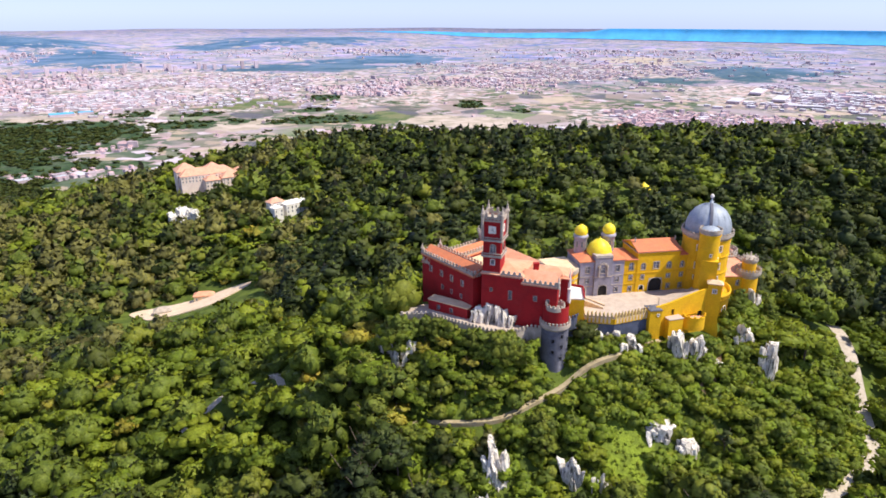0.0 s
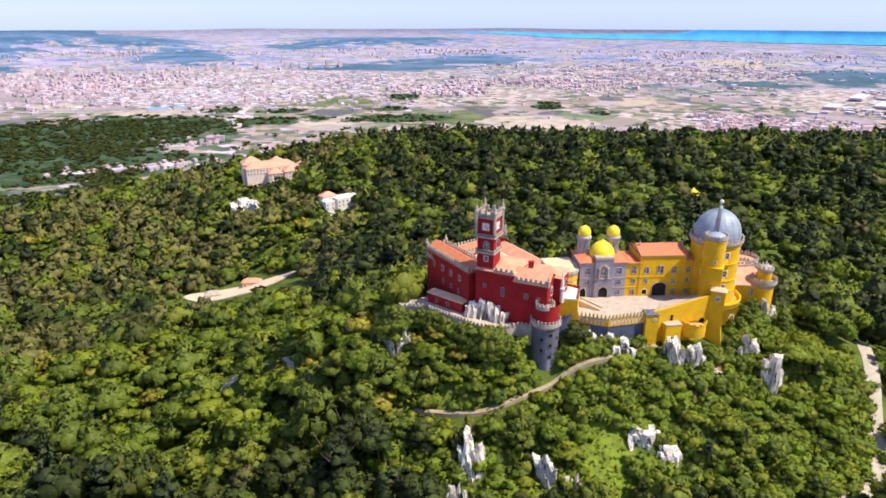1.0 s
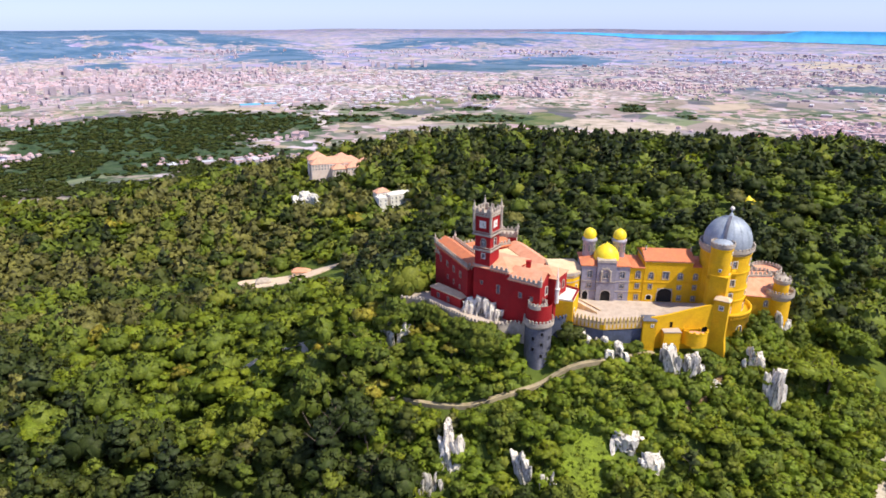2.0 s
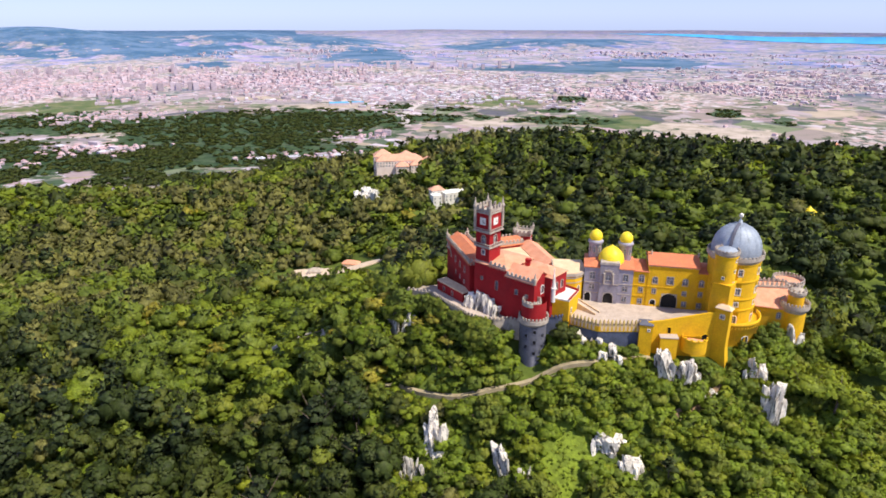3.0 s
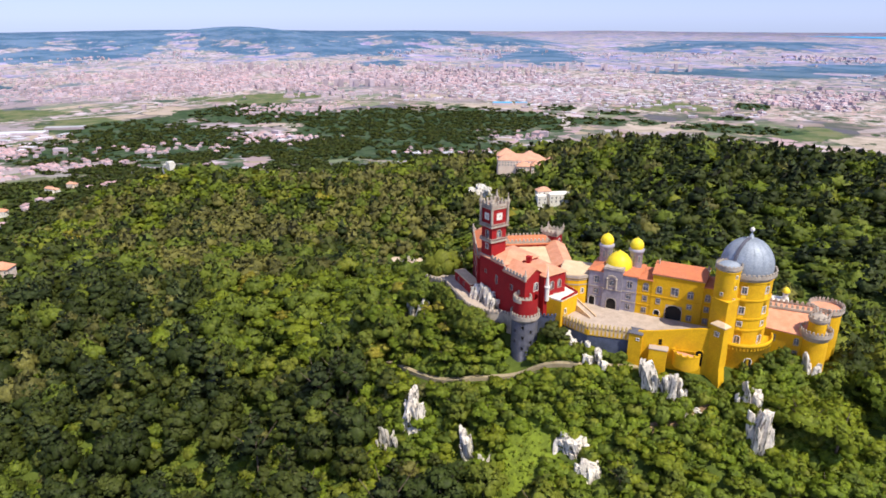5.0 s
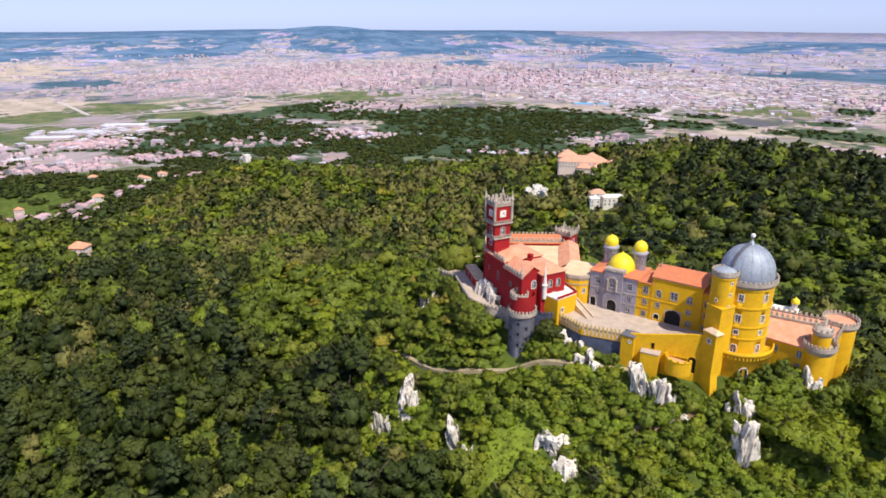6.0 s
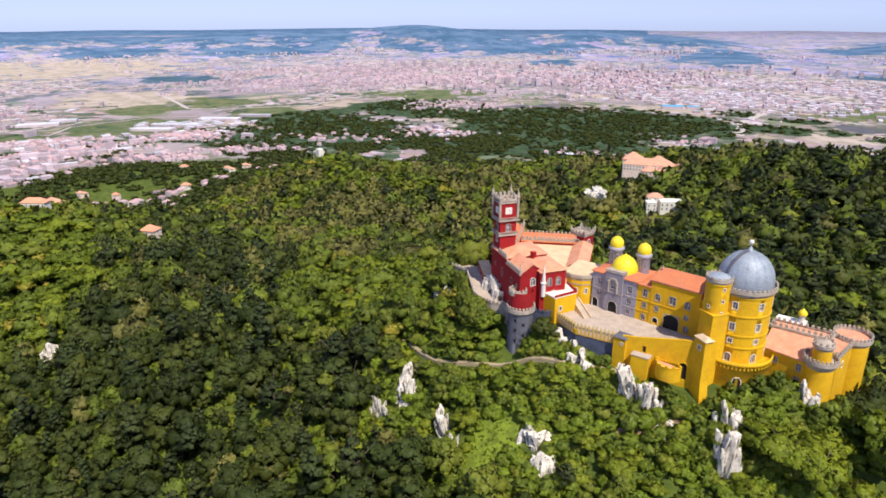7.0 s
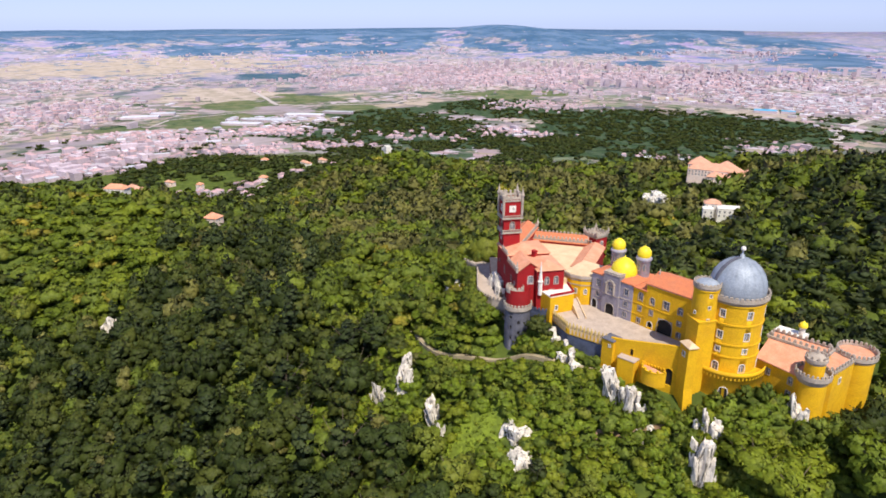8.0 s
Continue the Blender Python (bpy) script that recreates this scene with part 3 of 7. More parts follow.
def zone(ovals, px, py):
    """1 in the middle of the nearest oval, 0.5 on its edge, 0 well outside."""
    px, py = np.asarray(px, float), np.asarray(py, float)
    best = np.full(px.shape, -1.0)
    for az, D, wide, deep in ovals:
        s, c = math.sin(radians(az)), math.cos(radians(az))
        u, v = (px - D * s) * c - (py - D * c) * s, (px - D * s) * s + (py - D * c) * c
        best = np.maximum(best, 1 - np.sqrt((u / wide) ** 2 + (v / deep) ** 2))
    return 0.5 + 0.5 * best


rings = [0.0]
while rings[-1] < 4896.5:
    r = rings[-1]
    rings.append(r + (4.5 if r < 330 else min(4.5 + (r - 330) * 0.035, 45, max(2.0, (4906 - r) * 0.16))))
turns = np.concatenate([np.arange(40, 196, 0.3), np.arange(196, 400, 1.7)])       # finer where the plain is seen
SEGS = len(turns)
rr, aa = np.meshgrid(np.array(rings[1:]), np.radians(turns), indexing="ij")
gx, gy = BOWL_X + rr * np.cos(aa), BOWL_Y + rr * np.sin(aa)
gz = land(gx, gy)


def sheet(name, verts, faces, mats, smooth=True):
    me = bpy.data.meshes.new(name)
    me.from_pydata(verts, [], faces)
    for m in mats:
        me.materials.append(m)
    if smooth:
        me.shade_smooth()
    return new(name, me)


verts = np.stack([gx, gy, gz], -1).reshape(-1, 3).tolist()
K = len(rings) - 1
faces = [(i * SEGS + j, (i + 1) * SEGS + j, (i + 1) * SEGS + (j + 1) % SEGS, i * SEGS + (j + 1) % SEGS) for i in range(K - 1) for j in range(SEGS)]
verts.append((BOWL_X, BOWL_Y, ground_z(BOWL_X, BOWL_Y)))
faces += [(len(verts) - 1, j, (j + 1) % SEGS) for j in range(SEGS)]
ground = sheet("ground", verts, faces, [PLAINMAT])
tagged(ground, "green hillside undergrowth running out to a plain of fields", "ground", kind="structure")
gv = np.array(verts)
dx, dy = gv[:, 0] - BOWL_X, gv[:, 1] - BOWL_Y
gr = np.maximum(np.hypot(dx, dy), 1.0)
ratio = true_far(gr) / gr
bearing = np.degrees(np.arctan2(dx, dy))
wooded = zone(WOODS_FAR + WOODS_NEAR, dx * ratio, dy * ratio)
for az, rng_, wide, deep, high in FAR_HILLS:
    hx, hy, s, c = BOWL_X + rng_ * math.sin(radians(az)), BOWL_Y + rng_ * math.cos(radians(az)), math.sin(radians(az)), math.cos(radians(az))
    u, v = (gv[:, 0] - hx) * c - (gv[:, 1] - hy) * s, (gv[:, 0] - hx) * s + (gv[:, 1] - hy) * c
    wooded = np.maximum(wooded, 0.85 * np.exp(-0.5 * ((u / wide) ** 2 + (v / deep) ** 2)))
wooded = np.maximum(wooded, 0.9 * np.clip((gr - 4868) / 12, 0, 1) * (bearing < -30))    # the last wooded rise before the horizon, in the same haze blue
for name_, ovals in (("meadow", MEADOWS), ("bare", BARE), ("urban", URBAN)):
    a = ground.data.attributes.new(name_, "FLOAT", "POINT")
    a.data.foreach_set("value", zone(ovals, dx * ratio, dy * ratio).astype(np.float32))
a = ground.data.attributes.new("glade", "FLOAT", "POINT")
a.data.foreach_set("value", np.exp(-0.5 * (((gv[:, 0] - 67) / 7) ** 2 + ((gv[:, 1] - 151) / 10) ** 2)).astype(np.float32))
a = ground.data.attributes.new("plan", "FLOAT_VECTOR", "POINT")
a.data.foreach_set("vector", np.stack([dx * ratio, dy * ratio, 0 * dx], -1).astype(np.float32).ravel())
wild = np.clip((gv[:, 2] + 262) / 18, 0, 1) * np.clip((2300 - gr) / 300, 0, 1)
a = ground.data.attributes.new("wild", "FLOAT", "POINT")
a.data.foreach_set("value", wild.astype(np.float32))
a = ground.data.attributes.new("wooded", "FLOAT", "POINT")
a.data.foreach_set("value", wooded.astype(np.float32))
# share of painted haze, growing with range
a = ground.data.attributes.new("haze_mix", "FLOAT", "POINT")
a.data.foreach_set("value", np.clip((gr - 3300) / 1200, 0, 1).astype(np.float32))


# ---- the palace: red quarter ----
def R(u, v):
    """Plan of the red quarter: u along its front, v back from it."""
    return (51.0 + 0.914 * u + 0.407 * v, 179.3 - 0.407 * u + 0.914 * v)


def RR(u0, u1, v0, v1):
    return [R(u0, v0), R(u1, v0), R(u1, v1), R(u0, v1)]


def centre(pts):
    return sum(p[0] for p in pts) / len(pts), sum(p[1] for p in pts) / len(pts)


def grown(pts, d):
    cx, cy = centre(pts)
    return [(x + math.copysign(1, 1) * (x - cx) / math.hypot(x - cx, y - cy) * d * 1.414, y + (y - cy) / math.hypot(x - cx, y - cy) * d * 1.414) for x, y in pts]


def battlement(parent, pts, z, mat, out=0.25, closed=True, h=0.9, w=0.8, gap=0.7, base=0.7, label=""):
    """A parapet on small corbels with pointed merlons along a plan line."""
    bm = bmesh.new()
    ring = grown(pts, out) if closed else pts
    k = len(ring)
    for i in range(k if closed else k - 1):
        f, length = flat_map(ring[i], ring[(i + 1) % k])
        lo = [bm.verts.new(f(a, zz, d)) for d in (0.0, 0.5) for a, zz in ((0, z - base), (length, z - base), (length, z), (0, z))]
        for q in ((0, 1, 2, 3), (5, 4, 7, 6), (3, 2, 6, 7), (1, 0, 4, 5), (0, 3, 7, 4), (2, 1, 5, 6)):
            bm.faces.new([lo[j] for j in q])
        for c in np.arange(0.5, length - 0.3, 1.1):
            m = Matrix.Translation(f(c, z - base - 0.28, 0.14)) @ Matrix.Rotation(math.atan2(ring[(i + 1) % k][1] - ring[i][1], ring[(i + 1) % k][0] - ring[i][0]), 4, "Z")
            box(bm, -0.2, 0.2, -0.14, 0.14, -0.27, 0.275, m)
    inner = [((p[0]), (p[1])) for p in ring]
    cx, cy = centre(ring)
    if closed:
        inner = [(x - (x - cx) / math.hypot(x - cx, y - cy) * 0.3, y - (y - cy) / math.hypot(x - cx, y - cy) * 0.3) for x, y in ring]
    merlons(bm, inner, z - 0.02, w, gap, h, 0.4, closed)
    return part("battlement", bm, mat, parent, label)


def pinnacle(parent, x, y, z, h=3.0, r=0.45, mat=None):
    bm = bmesh.new()
    lathe(bm, x, y, [(r, z), (r, z + h * 0.42), (r * 1.35, z + h * 0.45), (r * 1.35, z + h * 0.52), (r * 0.8, z + h * 0.55), (r * 0.5, z + h * 0.8), (r * 0.22, z + h * 0.88), (r * 0.3, z + h * 0.93), (0, z + h)], 8)
    return part("pinnacle", bm, mat or STONE, parent)


def slab(parent, pts, z0, z1, mat, name="roof", label=""):
    bm = bmesh.new()
    prism(bm, pts, z0, z1)
    return part(name, bm, mat, parent, label)


def gable_roof(parent, pts, z, rise, mat, over=0.4, wall_mat=None):
    """A roof with its ridge along the first side's way, and the two gable walls under it."""
    a, b, c, d = [Vector((*p, 0)) for p in pts]
    al, ac = (b - a).normalized(), (d - a).normalized()
    e = over
    bm = bmesh.new()
    up, th = Vector((0, 0, 1)), 0.3
    lo = [a - al * e - ac * e, b + al * e - ac * e, c + al * e + ac * e, d - al * e + ac * e]
    r0, r1 = (a + d) / 2 - al * e, (b + c) / 2 + al * e
    drop = rise * e / ((d - a).length / 2)
    outer = [bm.verts.new(p + up * (z - drop)) for p in lo] + [bm.verts.new(p + up * (z + rise)) for p in (r0, r1)]
    inner = [bm.verts.new(p + up * (z - drop - th)) for p in lo] + [bm.verts.new(p + up * (z + rise - th)) for p in (r0, r1)]
    for q in ((0, 1, 5, 4), (2, 3, 4, 5)):
        bm.faces.new([outer[i] for i in q])
        bm.faces.new([inner[i] for i in q[::-1]])
    for i, j in ((0, 1), (1, 5), (5, 2), (2, 3), (3, 4), (4, 0)):
        bm.faces.new((outer[j], outer[i], inner[i], inner[j]))
    ob = part("roof", bm, mat, parent)
    for p, q in ((b, c), (d, a)):
        bm = bmesh.new()
        m = (p + q) / 2
        t = (m - (a + b + c + d) / 4).normalized() * -0.4
        f = [bm.verts.new(v) for v in (p + up * z, q + up * z, m + up * (z + rise - th * 0.5))]
        g = [bm.verts.new(v.co + t) for v in f]
        bm.faces.new(f)
        bm.faces.new(g[::-1])
        part("gable", bm, wall_mat or RED, parent)
    return ob


# gabled front wing
pts = RR(-11, 0, 0, 8.6)
wing = thing("red_wing", "crimson rendered gabled wing with stone battlements", "castle wing", (*centre(pts), -3))
house_walls(wing, pts, -8, 11, RED, {0: [(4.2, 5.2, 1.1, 1.7, "q"), (8.2, 5.0, 0.9, 1.3, "q")], 1: [(4.6, 6.2, 1.6, 2.7, "a")]})
gable_roof(wing, pts, 11, 3.0, TILEPALE)
battlement(wing, [R(-11, -0.2), R(0.2, -0.2)], 11.4, STONE, closed=False)
pinnacle(wing, *R(0.3, -0.3), 10.5, 4)

# main block under the clock tower
pts = RR(-24.2, -11, 0.0, 15)
block = thing("red_block", "tall crimson rendered block with clay tile roof", "castle block", (*centre(pts), -3))
house_walls(block, pts, -8, 12.6, RED, {0: [(3.2, 6.6, 0.8, 1.2, "q"), (9.4, 4.6, 1.0, 3.0, "q")]})
hip_roof(block, pts, 12.6, 2.0, TILEPALE)
battlement(block, [R(-18, -0.2), R(-11, -0.2)], 13.2, STONE, closed=False)
pts = RR(-11, 2.2, 6.2, 15.5)
house_walls(block, pts, -8, 11.4, RED, {1: [(3.4, 6.4, 1.4, 2.6, "as"), (6.6, 6.4, 1.4, 2.6, "as"), (5.0, 2.6, 1.2, 1.8, "s")]}, name="east_wall")
hip_roof(block, pts, 11.5, 2.0, TILEPALE, name="east_roof")
x, y = R(-8.5, 8.6)
bm = bmesh.new()
box(bm, x - 0.8, x + 0.8, y - 0.6, y + 0.6, 11.5, 14.4)
box(bm, x - 0.95, x + 0.95, y - 0.75, y + 0.75, 14.4, 14.7)
part("chimney", bm, RED, block)
bm = bmesh.new()
sx0, sy0 = R(2.6, 7.2)
lathe(bm, sx0, sy0, [(0.75, 3.0), (0.75, 7.4), (1.0, 7.6), (1.0, 8.0), (0.7, 8.1), (0.1, 14.2), (0.18, 14.4), (0, 14.8)], 12)
part("white_spire", bm, WHITE, block, "slim white conical spire")

# clock tower
tp = RR(-24.0, -18.4, 0.3, 6.4)
tower = thing("clock_tower", "tall crimson clock tower with stone trim and turreted crown", "tower", (*centre(tp), 12))
house_walls(tower, tp, 12.5, 30.6, RED, {0: [(3.15, 19.6, 1.7, 2.6, "as"), (3.15, 15.6, 1.2, 1.6, "n")], 1: [(3.15, 19.6, 1.7, 2.6, "as")]}, bands=(13.0,), band_mat=STONE)
for z, o in ((18.4, 0.55), (23.7, 0.75), (30.0, 0.35)):
    bm = bmesh.new()
    prism(bm, grown(tp, o), z - 0.35, z + 0.15)
    merl = bmesh.new()
    part("gallery", bm, STONE, tower)
    if z == 23.7 or z == 18.4:
        f = grown(tp, o - 0.12)
        for i in range(4):
            g, length = flat_map(f[i], f[(i + 1) % 4])
            for c in np.arange(0.3, length, 0.6):
                p = g(c, z + 0.15, 0.06)
                box(merl, p.x - 0.09, p.x + 0.09, p.y - 0.09, p.y + 0.09, p.z, p.z + 0.7)
            a, b = g(0, z + 0.85, 0.06), g(length, z + 0.85, 0.06)
            box(merl, 0, length, -0.12, 0.12, 0, 0.15, Matrix.Translation(a) @ Matrix.Rotation(math.atan2(b.y - a.y, b.x - a.x), 4, "Z"))
        part("balustrade", merl, STONE, tower)
    else:
        merl.free()
battlement(tower, tp, 31.2, STONE, out=0.35, h=1.1)
for p in grown(tp, 0.3):
    bm = bmesh.new()
    lathe(bm, *p, [(0.2, 24.2), (0.48, 24.9), (0.48, 31.3), (0.7, 31.5), (0.7, 32.2), (0.5, 32.3), (0.4, 33.0), (0.1, 34.3), (0.17, 34.6), (0, 34.9)], 10)
    part("corner_turret", bm, STONE, tower)
for side in range(4):
    f, length = flat_map(tp[side], tp[(side + 1) % 4])
    bm = bmesh.new()
    box(bm, -1.2, 1.2, -0.06, 0.06, -1.2, 1.2, Matrix.Translation(f(length / 2, 27.0, -0.07)) @ Matrix.Rotation(math.atan2(tp[(side + 1) % 4][1] - tp[side][1], tp[(side + 1) % 4][0] - tp[side][0]), 4, "Z"))
    dial = part("clock_dial", bm, WHITE, tower, "white clock dial")
    bm = bmesh.new()
    for ang, ln in ((0.6, 0.65), (2.2, 0.95)):
        m = Matrix.Translation(f(length / 2, 27.0, -0.17)) @ Matrix.Rotation(math.atan2(tp[(side + 1) % 4][1] - tp[side][1], tp[(side + 1) % 4][0] - tp[side][0]), 4, "Z") @ Matrix.Rotation(ang, 4, "Y")
        box(bm, -0.07, 0.07, -0.02, 0.02, -0.1, ln, m)
    part("clock_hand", bm, DARK, dial)

# convent wing along the north-west
def strip(a, b, w):
    """Plan of a wing from a to b whose outer face is the line a-b (outside to its right), w deep."""
    d = (Vector(b) - Vector(a)).normalized()
    n = Vector((-d.y, d.x)) * w
    return [a, b, (b[0] + n.x, b[1] + n.y), (a[0] + n.x, a[1] + n.y)]


pts = strip((11.5, 214.5), (26.5, 191.5), 8)
convent = thing("convent_wing", "crimson rendered convent wing with battlemented tile roof", "castle wing", (*centre(pts), -4))
house_walls(convent, pts, -8, 10.4, RED, {0: [(u, 5.2, 1.2, 1.9, "s") for u in (5.0, 11.0, 16.5, 22.0)] + [(u, 0.6, 0.9, 1.5, "q") for u in (11.5, 16.5, 21.5)]})
gable_roof(convent, pts, 10.4, 2.4, TILE)
battlement(convent, pts, 11.0, STONE)
for p in (pts[0], pts[3]):
    pinnacle(convent, *p, 10.8, 3.4)
pts = strip((34, 232), (11.5, 214.5), 7)
rear = thing("rear_wing", "crimson rendered rear wing with clay tile roof", "castle wing", (*centre(pts), -4))
house_walls(rear, pts, -12, 7.4, RED)
gable_roof(rear, pts, 7.4, 2.2, TILE)
battlement(rear, pts, 8.2, STONE)
pts = strip((55.5, 210), (43, 231), 7)
side = thing("side_wing", "crimson rendered side wing with clay tile roof", "castle wing", (*centre(pts), -4))
house_walls(side, pts, -12, 6.4, RED)
gable_roof(side, pts, 6.4, 1.8, TILEPALE)
pts = [(34.5, 229), (40.5, 229), (40.5, 235), (34.5, 235)]
ct = thing("square_turret", "square crimson turret with pale battlements and pinnacles", "tower", (37.5, 232, -4))
house_walls(ct, pts, -10, 9.4, RED, {0: [(3, 5.5, 1.5, 2.4, "a")], 1: [(3, 5.5, 1.5, 2.4, "a")]})
slab(ct, grown(pts, 0.3), 9.4, 10.0, STONE, "cornice")
battlement(ct, pts, 10.8, STONE, out=0.3, h=0.7)
for p in grown(pts, 0.2):
    pinnacle(ct, *p, 10.6, 2.7)
court = [R(-10, 15), R(0, 15.2), (55, 206), (43, 226), (33, 226), (20, 212), R(-24, 15)]
cl = thing("cloister_terrace", "cream flat roof terrace inside the red convent", "terrace", (38, 205, -4))
slab(cl, court, -8, 6.0, CREAM, "terrace_roof")

# round keep, red above, grey stone below
kx, ky = R(-0.2, 0.6)
keep = thing("corner_keep", "round corner keep, crimson above grey stone, with battlements", "tower", (kx, ky, -22))
holes = [(a * 4.3, z, 0.9, 1.3) for a, z in ((-1.27, -5.0), (-1.92, -6.6), (-0.62, -6.6), (-1.27, -8.6), (-1.92, -10.4), (-0.62, -10.4), (-1.27, -12.6))]
bm = bmesh.new()
panel(bm, round_map(kx, ky, 4.3), -4.3 * math.pi, 4.3 * math.pi, -22, -1.6, holes, 0.75)
body = part("lower_wall", bm, KEEP, keep, "grey stone lower wall", True)
for h in holes:
    window(keep, round_map(kx, ky, 4.3), *h, frame_mat=KEEP, bars=False, border=0.15, pane=DARK)
bm = bmesh.new()
lathe(bm, kx, ky, [(4.0, -3), (4.0, 5.2)], 36)
part("upper_wall", bm, RED, keep, "crimson upper wall", True)
bm = bmesh.new()
lathe(bm, kx, ky, [(4.3, -2.6), (4.9, -1.8), (4.9, -0.6), (4.4, -0.6), (4.4, -1.6), (3.9, -1.6)], 36)
merlons(bm, ring_points(kx, ky, 4.65, 24), -0.62, 0.7, 0.4, 0.8, 0.4, True)
part("parapet", bm, STONE, keep)
bx, by = R(-0.3, -0.6)
bm = bmesh.new()
lathe(bm, bx, by, [(0.6, 2.2), (2.6, 3.6), (3.1, 4.0), (3.1, 5.2), (2.7, 5.2), (2.7, 4.1), (0, 4.1)], 28)
merlons(bm, ring_points(bx, by, 2.9, 14), 5.18, 0.7, 0.4, 0.7, 0.35, True)
part("bartizan", bm, STONE, keep, "round stone balcony")

bm = bmesh.new()
lk = [(kx + 3.6, ky + 2.4), (58.4, 183.6), (61.0, 186.2)]
for a, b in zip(lk, lk[1:]):
    f, length = flat_map(a, b)
    vs = [bm.verts.new(f(u, z, d)) for d in (0, 0.6) for u, z in ((0, -16), (length, -16), (length, -1.8), (0, -1.8))]
    for q in ((0, 1, 2, 3), (5, 4, 7, 6), (3, 2, 6, 7), (0, 3, 7, 4), (2, 1, 5, 6)):
        bm.faces.new([vs[j] for j in q])
merlons(bm, lk, -1.82, 0.7, 0.45, 0.8, 0.45)
part("link_wall", bm, BLUEWALL, keep, "blue-grey battlemented link wall")

# curtain wall below the red quarter
line = [(48, 179.5), (43, 180.5), (39, 178.6), (34, 178.2), (29, 180), (20, 187), (12, 193.2), (6, 193.6), (2.5, 193.6)]
cw = thing("curtain_wall", "pale battlemented stone wall walk below the red convent", "wall", (25, 184, -12))
bm = bmesh.new()
for a, b in zip(line, line[1:]):
    f, length = flat_map(b, a)
    vs = [bm.verts.new(f(u, z, d)) for d in (0, 0.6) for u, z in ((0, -10), (length, -10), (length, -3.2), (0, -3.2))]
    for q in ((0, 1, 2, 3), (5, 4, 7, 6), (3, 2, 6, 7), (0, 3, 7, 4), (2, 1, 5, 6)):
        bm.faces.new([vs[j] for j in q])
part("wall", bm, STONE, cw)
bm = bmesh.new()
merlons(bm, line, -3.22, 0.75, 0.5, 0.9, 0.5)
part("battlement", bm, STONE, cw)
walkpts = line + [(4, 200), (12, 203), (26, 190), R(-11, 0.2), R(-4, 0.2)]
bm = bmesh.new()
bm.faces.new([bm.verts.new((x, y, -4.0)) for x, y in walkpts])
part("wall_walk", bm, PAVING, cw)

pts = strip((12.5, 199.0), (24.5, 190.0), 4)
an = thing("red_annex", "low crimson annex with pale flat roof above the wall walk", "castle annex", (*centre(pts), -4))
house_walls(an, pts, -8, -0.6, RED, {0: [(4, -3.2, 1.0, 1.5, "q"), (9, -3.2, 1.0, 1.5, "q")]})
slab(an, grown(pts, 0.2), -0.6, -0.2, CREAM, "flat_roof", "pale pinkish flat roof")

# ---- the palace: yellow quarter ----
# terrace with its zigzag parapet
terrace = thing("terrace", "paved palace forecourt terrace with ochre parapet", "terrace", (75, 194, -10))
slab(terrace, [(60.5, 186.5), (71.4, 183.4), (84.5, 187.2), (98, 190.5), (104, 195.5), (105, 204), (62, 203), (56, 196)], -12, -2.2, PAVING, "paving")
bm = bmesh.new()
blue = bmesh.new()
tan = bmesh.new()
for a, b in (((60.5, 186.5), (71.4, 183.4)), ((71.4, 183.4), (84.5, 187.2))):
    f, length = flat_map(a, b)
    for src, z0, z1, d0, d1 in ((blue, -14, -4.6, -0.25, 0.6), (bm, -4.6, -2.9, -0.45, 0.2)):
        vs = [src.verts.new(f(u, z, d)) for d in (d0, d1) for u, z in ((0, z0), (length, z0), (length, z1), (0, z1))]
        for q in ((0, 1, 2, 3), (5, 4, 7, 6), (3, 2, 6, 7), (0, 3, 7, 4), (2, 1, 5, 6), (0, 4, 5, 1)):
            src.faces.new([vs[j] for j in q])
    for c in np.arange(0.5, length, 1.25):
        m = Matrix.Translation(f(c, -2.9, -0.12)) @ Matrix.Rotation(math.atan2(b[1] - a[1], b[0] - a[0]), 4, "Z")
        box(tan, -0.32, 0.32, -0.3, 0.3, -0.01, 1.5, m)
        lathe(tan, m.translation.x, m.translation.y, [(0.42, -1.4), (0.3, -1.0), (0.05, -0.4), (0, -0.4)], 4)
pale = bmesh.new()
for a, b in (((60.5, 186.5), (71.4, 183.4)), ((71.4, 183.4), (84.5, 187.2))):
    f, length = flat_map(a, b)
    for c in np.arange(1.12, length - 0.4, 1.25):
        m = Matrix.Translation(f(c, -4.3, -0.47)) @ Matrix.Rotation(math.atan2(b[1] - a[1], b[0] - a[0]), 4, "Z")
        box(pale, -0.36, 0.36, -0.04, 0.04, 0, 1.75, m)
tagged(part("inset_panel", pale, CREAM, terrace, "pale pink parapet panels"), kind="stuff")
part("retaining_wall", blue, BLUEWALL, terrace, "blue-grey retaining wall")
part("parapet", bm, YELLOW, terrace, "ochre parapet")
tagged(part("battlement", tan, MERLON, terrace, "weathered tan merlons"), kind="stuff")

ramp = thing("forecourt_ramp", "pale stone ramp with low walls from the chapel to the forecourt", "ramp", (66, 195, -2.2))
f, length = flat_map((61.4, 197.4), (71.0, 191.8))
bm, low_wall = bmesh.new(), bmesh.new()
for src, d0, d1, up_ in ((bm, -2.2, -0.2, 0.0), (low_wall, -0.2, 0.15, 0.55), (low_wall, -2.55, -2.2, 0.55)):
    vs = [src.verts.new(f(u, z, d)) for d in (d0, d1) for u, z in ((0, -2.3), (length, -2.3), (length, -2.1 + up_), (0, 0.3 + up_))]
    for q in ((3, 2, 1, 0), (4, 5, 6, 7), (7, 6, 2, 3), (4, 7, 3, 0), (1, 2, 6, 5), (0, 1, 5, 4)):
        src.faces.new([vs[j] for j in q])
